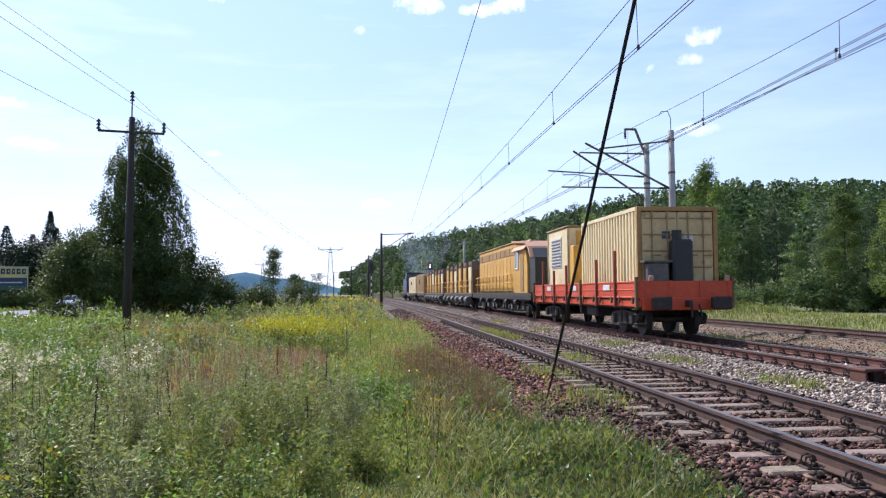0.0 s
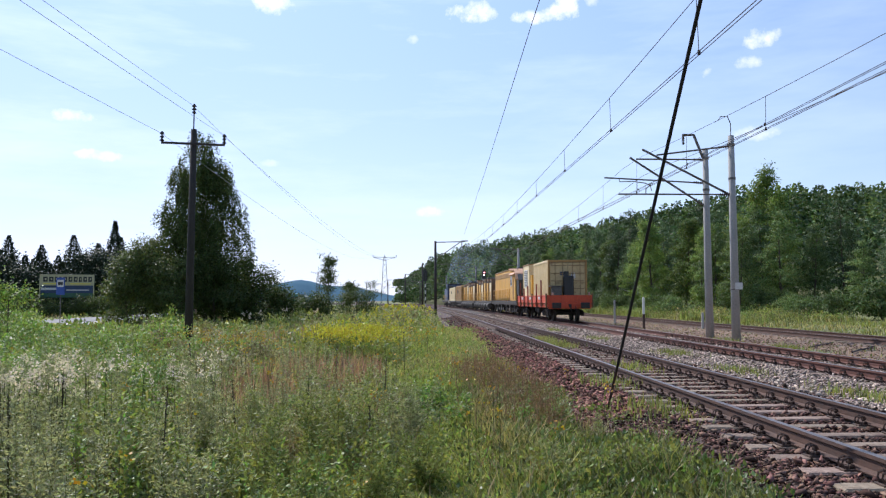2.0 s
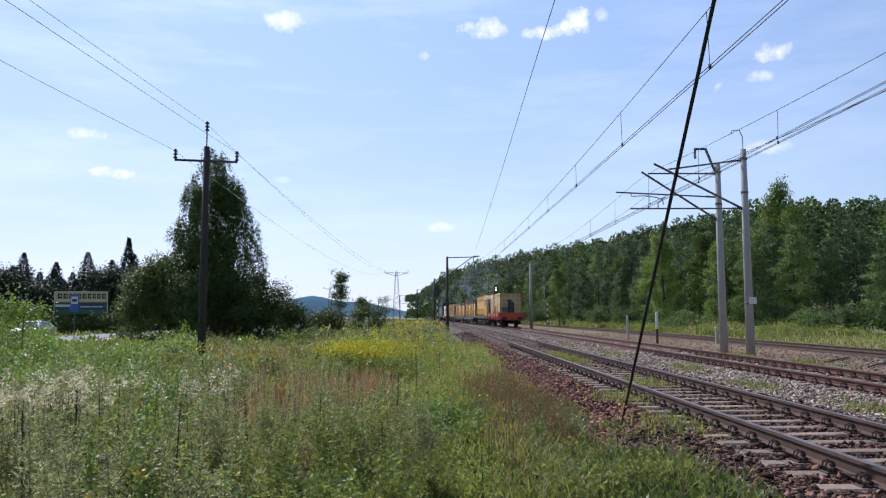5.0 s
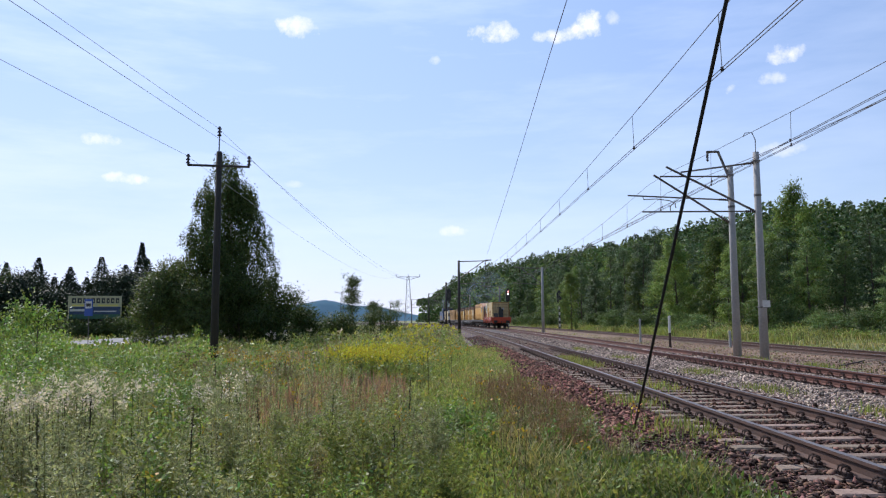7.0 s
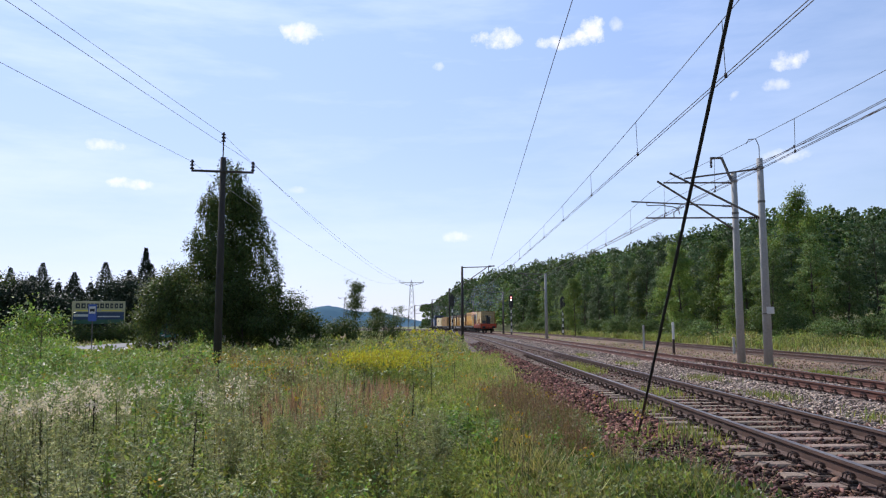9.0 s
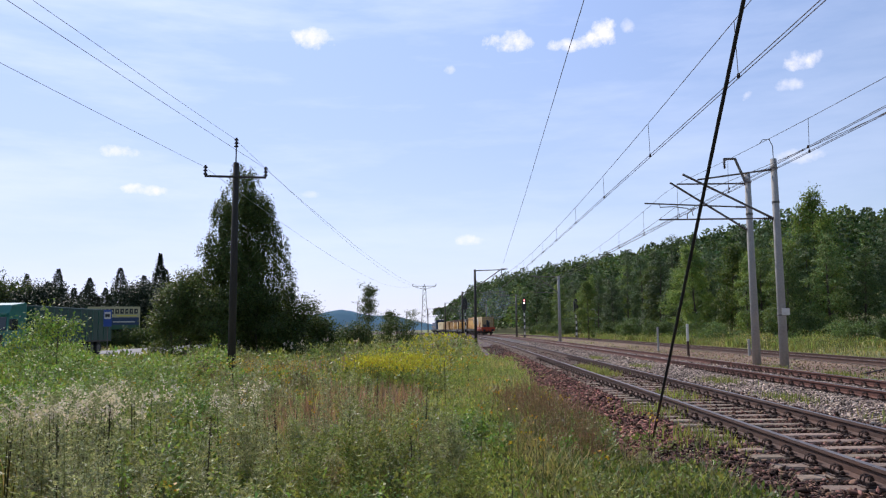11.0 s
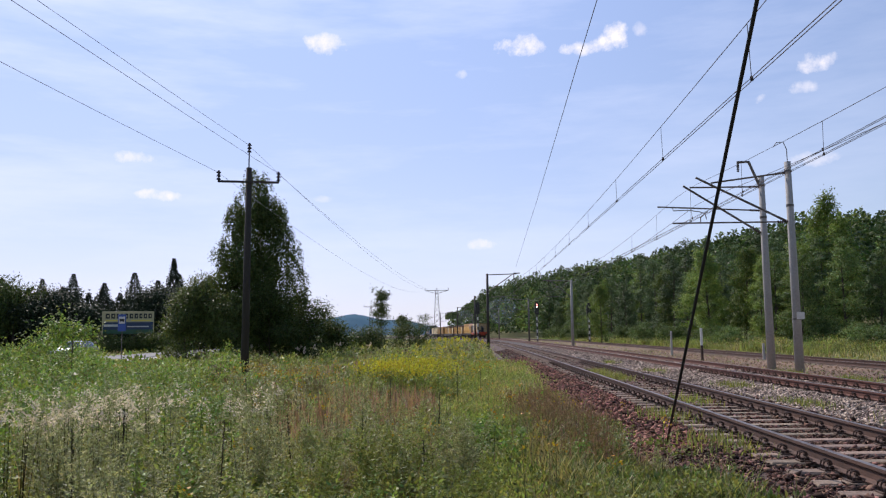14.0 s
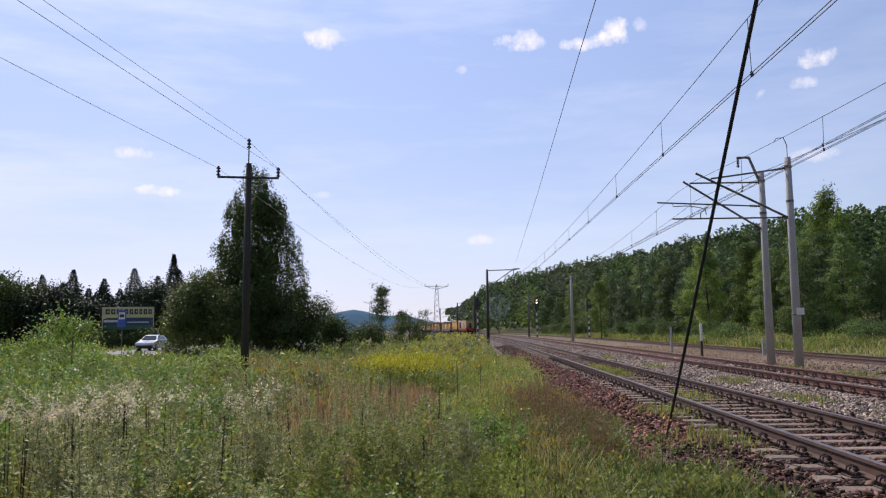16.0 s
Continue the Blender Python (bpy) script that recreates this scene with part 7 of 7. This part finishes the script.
def build_mugwort():
    """Tall grey-green mugwort standing above the rest in the foreground."""
    rng = np.random.RandomState(606)
    g = Growth()
    for x, y, h, r in ((-3.5, 7.6, 1.15, 0.45), (-1.9, 8.6, 1.1, 0.4), (-0.75, 8.2, 1.0, 0.36), (-2.7, 6.3, 0.95, 0.4), (-4.7, 7.0, 1.1, 0.5), (-5.6, 9.0, 1.15, 0.5), (-1.2, 11.5, 1.05, 0.4),
                       (-4.2, 10.2, 1.2, 0.45), (0.2, 9.6, 0.8, 0.35), (-2.9, 13.0, 1.1, 0.5), (-1.5, 6.1, 0.8, 0.35), (-6.6, 10.8, 1.1, 0.6), (-3.4, 5.4, 0.85, 0.35), (-0.2, 6.4, 0.7, 0.3),
                       (-3.4, 9.4, 1.12, 0.4), (-3.9, 10.8, 1.15, 0.4), (-0.65, 9.0, 1.05, 0.4), (-0.3, 8.4, 0.95, 0.35), (-2.4, 7.5, 1.0, 0.4), (-3.0, 6.9, 1.0, 0.4), (-4.1, 6.1, 0.95, 0.4), (-1.1, 7.2, 0.85, 0.35),
                       (-2.2, 5.6, 0.8, 0.35), (-5.3, 7.8, 1.0, 0.45), (-0.6, 5.7, 0.65, 0.3), (-4.9, 9.6, 1.0, 0.45), (-1.6, 10.2, 0.75, 0.4), (0.3, 7.4, 0.6, 0.3), (-2.9, 4.9, 0.8, 0.3), (-6.0, 8.3, 1.0, 0.5)):
        z = land(x, y)
        for k in range(10):
            a = np.array([x + rng.normal(0, r * 0.35), y + rng.normal(0, r * 0.35), z])
            hh = h * rng.uniform(0.72, 1.2)
            b = a + np.array([rng.normal(0, r * 0.55), rng.normal(0, r * 0.55), hh])
            g.rods(a[None], b[None], np.array([0.004]), 2)
            n = 300
            f = rng.uniform(0.2, 1.03, n)
            ang = rng.uniform(0, math.tau, n)
            out = np.stack([np.cos(ang), np.sin(ang), rng.uniform(0.1, 0.9, n)], 1)
            p = a * (1 - f)[:, None] + b * f[:, None] + out * (0.17 * (1.12 - f) * rng.uniform(0.1, 1, n))[:, None]
            g.leaves(p, (0.028 + 0.034 * (1 - f)) * rng.uniform(0.6, 1.3, n), out, 2 if x > -1.3 and y < 9 else 0, 0.32, rng)
    # nettles and willowherb, broad fresh leaves in dense stands
    for cx, cy, rx, ry, count, hm in ((-6.2, 13.6, 1.8, 1.3, 34, 1.0), (-4.3, 13.6, 0.7, 0.8, 12, 0.85), (-9.4, 20.0, 2.2, 2.2, 26, 1.15), (-5.6, 24.0, 1.2, 2.5, 12, 0.8), (-2.6, 8.9, 0.4, 0.4, 4, 0.75), (0.5, 12.0, 0.35, 1.2, 6, 0.55)):
        for k in range(count):
            x, y = cx + rng.normal(0, rx * 0.6), cy + rng.normal(0, ry * 0.6)
            z = land(x, y)
            for j in range(6):
                a = np.array([x + rng.normal(0, 0.09), y + rng.normal(0, 0.09), z])
                hh = hm * rng.uniform(0.7, 1.12)
                b = a + np.array([rng.normal(0, 0.12), rng.normal(0, 0.12), hh])
                g.rods(a[None], b[None], np.array([0.004]), 3)
                n = 60
                f = rng.uniform(0.2, 1.02, n)
                ang = rng.uniform(0, math.tau, n)
                out = np.stack([np.cos(ang), np.sin(ang), rng.uniform(-0.5, 0.3, n)], 1)
                p = a * (1 - f)[:, None] + b * f[:, None] + out * 0.03
                g.leaves(p, (0.05 + 0.06 * (1 - f)) * rng.uniform(0.7, 1.3, n), out, 3, 0.5, rng, UP, 0.45)
    tagged(new("mugwort", g.mesh("mugwort", [L_GREY, L_STALK, L_WEED, L_LUSH])), "tall grey-green mugwort and fresh green nettle stands", "weeds", kind="stuff")


L_VERGE = leaf("verge_leaf", (0.15, 0.165, 0.055), (0.09, 0.105, 0.038))
L_BRAMBLE = leaf("bramble_leaf", (0.165, 0.22, 0.06), (0.08, 0.12, 0.034), rough=0.4, spec=0.35)
L_SORREL = leaf("sorrel_brown", (0.34, 0.22, 0.125), (0.24, 0.155, 0.09), light=0.35)
L_FRESH = leaf("fresh_short_grass", (0.31, 0.355, 0.105), (0.225, 0.275, 0.078))
build_mugwort()
build_grass()
build_clumps()
build_path()
build_weeds()
build_flowers()
build_verge()


def build_left_shrubs():
    rng = np.random.RandomState(77)
    for x, y, h, w, n, ls in ((-10.4, 22.5, 2.7, 1.0, 3600, 0.085), (-12.0, 24.0, 2.0, 1.1, 3000, 0.085), (-9.0, 24.5, 1.05, 0.8, 1700, 0.085), (-14.6, 25.0, 1.8, 1.2, 2600, 0.09),
                              (-16.5, 28, 2.0, 1.3, 2600, 0.1), (-13.6, 31, 1.2, 1.1, 2200, 0.1), (-8.2, 29.5, 1.0, 1.0, 1800, 0.09), (-18.5, 33, 1.7, 1.4, 2200, 0.11), (-18.5, 40, 1.2, 1.6, 1800, 0.13),
                              (-20.5, 45, 1.4, 1.7, 1800, 0.14)):
        b = []
        for k in range(14):
            f, a = rng.uniform(0, 1), rng.uniform(0, math.tau)
            ww = w * (1.0 - 0.75 * f)
            b.append(((math.cos(a) * ww * 0.8, math.sin(a) * ww * 0.8, 0.15 + (h - 0.3) * f), (0.34 * w, 0.34 * w, 0.3)))
        tree("willow_shrub", "lush light green willow shrub in the meadow", pose(x, y, land(x, y)), rng, h * 0.9, 0.035, b, n, ls, L_LUSH, group="meadow shrubs", spread=w * 0.8, category="shrub", limbs=16)


build_left_shrubs()

# ---------------------------------------------------------------- along the road
def build_billboard():
    t = thing("billboard", "wide roadside billboard with a cream top band over blue and green", "billboard", at=pose(-40.4, 103, -0.5, 0, 0, 20))
    W, z0, z1 = 6.1, 2.35, 5.2
    part("panel", Shape().box((0, 0, (z0 + z1) / 2), (W, 0.12, z1 - z0), 0.02), M_BLUE, t, "dark blue painted panel")
    part("header", Shape().box((0, -0.08, z1 - 0.68), (W - 0.04, 0.05, 1.3), 0.01), M_SIGNCREAM, t, "cream header band")
    part("footer", Shape().box((0, -0.08, z0 + 0.3), (W - 0.04, 0.05, 0.55), 0.01), M_SIGNGREEN, t, "green lower band")
    f = Shape()
    for e in (-1, 1):
        f.box((e * W / 2, -0.04, (z0 + z1) / 2), (0.12, 0.2, z1 - z0 + 0.1), 0.02)
    f.box((0, -0.04, z1), (W + 0.12, 0.2, 0.1), 0.02)
    part("frame", f, M_SIGNCREAM, t)
    rng = random.Random(2)
    x = -2.7
    while x < 2.6:
        w = rng.uniform(0.28, 0.5)
        part("letter_bar", Shape().box((x + w / 2, -0.115, z1 - 0.55), (w, 0.02, 0.62), 0.005), M_BLACK, t)
        part("letter_gap", Shape().box((x + w / 2 + 0.03, -0.13, z1 - 0.55), (w * 0.35, 0.02, 0.24), 0.004), M_SIGNCREAM, t)
        x += w + 0.16
    part("text_bar", Shape().box((-1.4, -0.115, z1 - 1.12), (2.6, 0.02, 0.12), 0.004), M_SIGNYELLOW, t)
    part("text_bar", Shape().box((1.5, -0.115, z1 - 1.12), (2.4, 0.02, 0.12), 0.004), M_SIGNYELLOW, t)
    part("text_bar", Shape().box((-1.6, -0.115, z0 + 1.1), (2.6, 0.02, 0.28), 0.004), M_WHITE, t)
    part("text_bar", Shape().box((1.2, -0.115, z0 + 0.95), (2.6, 0.02, 0.14), 0.004), M_WHITE, t)
    for x in (-2.4, -0.8, 0.8, 2.4):
        part("post", Shape().box((x, 0.14, 1.9), (0.14, 0.14, 4.4), 0.02), M_DARKSTEEL, t)


# Cream dimmed by a quarter, the backlit board's shade put into it.
M_SIGNCREAM = material("sign_cream", (0.46, 0.42, 0.25), (0.42, 0.385, 0.23), rough=0.5)
M_SIGNGREEN = material("sign_green", (0.035, 0.11, 0.065), (0.03, 0.095, 0.055), rough=0.5)
M_SIGNYELLOW = material("sign_yellow", (0.75, 0.62, 0.08), (0.7, 0.56, 0.07), rough=0.5)
M_SIGNBLUE = material("sign_blue", (0.03, 0.075, 0.30), (0.025, 0.065, 0.26), rough=0.4)
build_billboard()


def build_bus_stop():
    t = thing("bus_stop_sign", "blue bus stop sign with a white field on a grey post", "road sign", at=pose(-24.0, 60, land(-24.0, 60)))
    part("post", Shape().tube((0, 0.05, -0.2), (0, 0.05, 3.5), 0.035, n=8), M_STEEL, t)
    b = part("sign_board", Shape().box((0, 0, 3.0), (0.62, 0.04, 1.25), 0.02), M_SIGNBLUE, t)
    part("white_field", Shape().box((0, -0.028, 3.2), (0.46, 0.014, 0.52), 0.004), M_WHITE, b)
    s = Shape()
    s.box((0, -0.042, 3.2), (0.36, 0.012, 0.2), 0.03)
    s.box((-0.1, -0.042, 3.08), (0.07, 0.012, 0.06), 0.01)
    s.box((0.1, -0.042, 3.08), (0.07, 0.012, 0.06), 0.01)
    part("bus_symbol", s, M_BLACK, b)


build_bus_stop()


def wheel_mesh(r, w, name):
    s = Shape()
    s.tube((-w / 2, 0, 0), (w / 2, 0, 0), r, n=20)
    s.tube((-w / 2 - 0.01, 0, 0), (w / 2 + 0.01, 0, 0), r * 0.62, n=14, slot=1)
    return s.mesh(name, [M_TYRE, M_TANK])


CAR_WHEEL, TRUCK_WHEEL = wheel_mesh(0.31, 0.2, "wheel"), wheel_mesh(0.5, 0.3, "wheel")


def build_car(paint, label):
    """Front at -y, z from the road."""
    t = thing("car", label, "car", "passing cars")
    low = [(-2.15, 0.35), (-2.2, 0.62), (-2.05, 0.78), (-1.05, 0.95), (1.9, 1.0), (2.12, 0.9), (2.15, 0.4), (1.75, 0.25), (-1.8, 0.25)]
    part("body", Shape().prism(low, -0.85, 0.85), paint, t)
    roof = Shape()
    o = [(-1.1, 0.94), (-0.35, 1.42), (0.3, 1.5), (1.35, 1.42), (1.95, 0.98)]
    n = len(o)
    v = [(-0.8 if k in (0, n - 1) else -0.62, *q) for k, q in enumerate(o)] + [(0.8 if k in (0, n - 1) else 0.62, *q) for k, q in enumerate(o)]
    roof.add(v, [(k, k + 1, n + k + 1, n + k) for k in (1, 2)] + [tuple(range(n)), tuple(range(n, 2 * n))[::-1]] + [(0, 1, n + 1, n), (n - 2, n - 1, 2 * n - 1, 2 * n - 2)])
    part("cabin", roof, paint, t)
    g = Shape()
    g.add([(-0.70, -1.0, 0.985), (0.70, -1.0, 0.985), (0.56, -0.42, 1.40), (-0.56, -0.42, 1.40)], [(0, 1, 2, 3)])
    for k in range(len(g.v)):
        x, y, z = g.v[k]
        g.v[k] = (x, y - 0.03, z + 0.015)
    part("windscreen", g, M_GLASS, t)
    for sx in (-1, 1):
        w = Shape()
        w.add([(sx * 0.775, -0.75, 1.02), (sx * 0.775, 1.55, 1.05), (sx * 0.66, 1.2, 1.36), (sx * 0.66, -0.3, 1.37)], [(0, 1, 2, 3)])
        part("side_window", w, M_GLASS, t)
        part("headlight", Shape().box((sx * 0.62, -2.14, 0.68), (0.36, 0.1, 0.14), 0.03), M_WHITE, t)
        part("mirror", Shape().box((sx * 0.95, -0.65, 1.02), (0.2, 0.1, 0.13), 0.03), paint, t)
        for y in (-1.35, 1.35):
            part("wheel", CAR_WHEEL, None, t, at=pose(sx * 0.76, y, 0.31))
    part("bumper", Shape().box((0, -2.17, 0.42), (1.6, 0.1, 0.2), 0.04), M_BLACK, t)
    return t


def build_truck():
    t = thing("articulated_truck", "dark green articulated truck with a tarpaulin trailer", "truck")
    cab = part("cab", Shape().prism([(0.0, 0.55), (-0.02, 1.6), (0.12, 3.0), (0.5, 3.55), (2.2, 3.75), (2.3, 3.7), (2.3, 0.55)], -1.22, 1.22), M_TEAL, t, "teal painted cab")
    part("windscreen", Shape().box((0, 0.02, 2.35), (2.2, 0.06, 0.85), 0.02, m=Euler((radians(-6), 0, 0)).to_matrix().to_4x4()), M_GLASS, cab)
    part("grille", Shape().box((0, -0.04, 1.25), (1.9, 0.06, 0.8), 0.03), M_BLACK, cab)
    part("visor", Shape().box((0, -0.1, 2.95), (2.3, 0.25, 0.16), 0.03), M_TEAL, cab)
    for sx in (-1, 1):
        part("side_window", Shape().box((sx * 1.225, 0.8, 2.3), (0.03, 0.9, 0.75), 0.02), M_GLASS, cab)
        part("mirror", Shape().box((sx * 1.38, 0.05, 2.3), (0.15, 0.1, 0.7), 0.03), M_BLACK, cab)
        part("headlight", Shape().box((sx * 0.9, -0.04, 0.75), (0.4, 0.08, 0.22), 0.02), M_WHITE, cab)
        part("fuel_tank", Shape().tube((sx * 1.0, 2.5, 0.75), (sx * 1.0, 3.9, 0.75), 0.3, n=14), M_TANK, t)
        for y in (1.3, 4.6, 11.5, 12.8, 14.1):
            part("wheel", TRUCK_WHEEL, None, t, at=pose(sx * 1.02, y, 0.5))
    part("chassis", Shape().box((0, 8.4, 0.95), (1.0, 15.4, 0.25), 0.03), M_GEAR, t)
    tr = part("trailer", Shape().box((0, 9.9, 2.35), (2.5, 13.2, 2.5), 0.04), M_GREENPAINT, t, "dark green tarpaulin trailer")
    for i in range(12):
        for sx in (-1, 1):
            part("strap", Shape().box((sx * 1.26, 3.9 + i * 1.1, 2.3), (0.02, 0.05, 2.3), 0.004), M_TEAL, tr)
    part("trailer_rail", Shape().box((0, 9.9, 1.08), (2.52, 13.22, 0.12), 0.02), M_BLACK, tr)
    part("rear_frame", Shape().box((0, 16.5, 2.35), (2.4, 0.05, 2.4), 0.01), M_TANK, tr)
    return t


ROAD_X, ROAD_Z = -28.0, -0.30
TRAFFIC = [  # thing, y of its front at a time, that time, speed
    (build_car(M_SILVER, "silver hatchback car with the sun glinting on its screen"), 80.0, 0.4, 25.0),
    (build_car(M_SILVER, "silver hatchback car passing behind the shrubs"), 76.5, 4.4, 23.5),
    (build_truck(), 61.5, 10.5, 20.5),
    (build_car(M_SILVER, "silver saloon car with a bright glint on its bonnet"), 71.5, 13.5, 20.5),
    (build_car(M_SILVER, "pale silver car driving towards the level fields"), 77.5, 16.0, 21.0),
]


def build_cable_box():
    t = thing("cable_box", "small rusty red cable box on two legs between the tracks", "cable box", at=pose(8.75, 12.2, -0.22))
    part("lid", Shape().box((0, 0, 0.24), (0.46, 0.5, 0.05), 0.012), M_RAIL_NEW, t)
    part("housing", Shape().box((0.08, 0, 0.12), (0.2, 0.36, 0.2), 0.012), M_CLIP, t)
    for e in (-0.19, 0.19):
        part("leg", Shape().box((e, -0.02, 0.06), (0.035, 0.42, 0.34), 0.008), M_RAIL_NEW, t)


build_cable_box()


def build_ground_lines():
    # thin dark tubes added as two diagonal lines on the gravel
    for y in (25.9, 23.4):
        s = Shape()
        s.pipe([(13.9 + 0.85 * k, y + 1.0 * k + 0.08 * math.sin(k * 2.1), land(13.9 + 0.85 * k, y + k) + 0.05) for k in range(4)], 0.028, n=8)
        solid("ground_cable", s, M_CLIP, "thin dark line lying across the siding gravel", "cable", "ground cables")


build_ground_lines()


def build_scrap():
    t = thing("scrap_metal", "bent grey scrap metal strip lying on the ballast", "scrap", at=pose(4.0, 8.1, -0.24, 0, 4, 20))
    part("strip", Shape().box((0, 0, 0.03), (0.5, 0.09, 0.012), 0.003), M_STEEL, t)
    part("bent_end", Shape().box((0.28, 0.05, 0.05), (0.16, 0.14, 0.012), 0.003, m=Euler((0, radians(-28), radians(35))).to_matrix().to_4x4()), M_STEEL, t)


build_scrap()

# ---------------------------------------------------------------- exhaust smoke
def smoke_material():
    m = bpy.data.materials.new("thin_blue_smoke")
    m.use_nodes = True
    n, l = m.node_tree.nodes, m.node_tree.links
    n.remove(n["Principled BSDF"])
    tr, df, mx = n.new("ShaderNodeBsdfTransparent"), n.new("ShaderNodeBsdfDiffuse"), n.new("ShaderNodeMixShader")
    df.inputs["Color"].default_value = (0.42, 0.52, 0.66, 1)
    tc, nz, rm = n.new("ShaderNodeTexCoord"), n.new("ShaderNodeTexNoise"), n.new("ShaderNodeMapRange")
    nz.inputs["Scale"].default_value, nz.inputs["Detail"].default_value = 0.45, 3.0
    rm.inputs["From Min"].default_value, rm.inputs["From Max"].default_value = 0.38, 0.68
    rm.inputs["To Min"].default_value, rm.inputs["To Max"].default_value = 0.0, 0.085
    l.new(tc.outputs["Object"], nz.inputs["Vector"])
    l.new(nz.outputs["Fac"], rm.inputs["Value"])
    l.new(rm.outputs[0], mx.inputs["Fac"])
    l.new(tr.outputs[0], mx.inputs[1])
    tl, half = n.new("ShaderNodeBsdfTranslucent"), n.new("ShaderNodeMixShader")
    tl.inputs["Color"].default_value = (0.5, 0.6, 0.75, 1)
    l.new(df.outputs[0], half.inputs[1])
    l.new(tl.outputs[0], half.inputs[2])
    l.new(half.outputs[0], mx.inputs[2])
    l.new(mx.outputs[0], n["Material Output"].inputs["Surface"])
    return m


M_SMOKE = smoke_material()
SMOKE = []


def build_smoke():
    for i, (rx, ry, rz) in enumerate(((1.1, 1.8, 2.6), (1.9, 6.0, 2.9), (3.4, 13.0, 3.4))):
        bm = bmesh.new()
        bmesh.ops.create_icosphere(bm, subdivisions=4, radius=1.0)
        for v in bm.verts:
            k = 1 + 0.4 * noise.noise(v.co * 1.6 + Vector((i * 7, 0, 0))) + 0.2 * noise.noise(v.co * 4 + Vector((i * 3, 2, 0)))
            v.co = Vector((v.co.x * rx, v.co.y * ry, v.co.z * rz)) * k
        me = bpy.data.meshes.new("smoke_puff")
        bm.to_mesh(me)
        bm.free()
        me.materials.append(M_SMOKE)
        me.polygons.foreach_set("use_smooth", [True] * len(me.polygons))
        ob = tagged(new("smoke_puff", me), "thin blue-grey exhaust smoke drifting behind the locomotive", "smoke", "exhaust smoke")
        ob.visible_shadow = False
        SMOKE.append((ob, i))


build_smoke()

def motions():
    """The train rolls away along the curve, cars pass on the road, smoke trails behind."""
    times = [i * 0.5 for i in range(33)]
    for t, y, L in TRAIN:
        rows = []
        for s in times:
            p, q = along(y + SPEED * s + 2, 5.26), along(y + SPEED * s + L - 2, 5.26)
            d = (q - p).normalized()
            o = p - d * 2
            rows.append((s, pose(o.x, o.y, 0, 0, 0, -math.degrees(math.atan2(d.x, d.y)))))
        walk(t, rows)
    # the last wagon's wheels turn
    for w, y, r in SPINNING[:4]:
        rows = []
        for k in range(401):
            s = k * 0.04
            rows.append((s, pose(0, y, r) @ Matrix.Rotation(-SPEED * s / r, 4, "X")))
        walk(w, rows)
    for t, y, at, v in TRAFFIC:
        walk(t, [(s, pose(ROAD_X, y - v * (s - at), ROAD_Z)) for s in (0.0, 4.0, 8.0, 12.0, 16.0)])
    stack = TRAIN[-1][1] + 7.5
    for ob, i in SMOKE:
        rows = []
        for s in times:
            y = stack + SPEED * s - 0.5 - 5.0 * i - 3.6 * i * s
            z = 6.0 + 0.9 * i - 0.05 * s
            rows.append((s, Matrix.Translation(along(y, 5.3 + 0.5 * i + 0.15 * i * s, z))))
        walk(ob, rows)


motions()
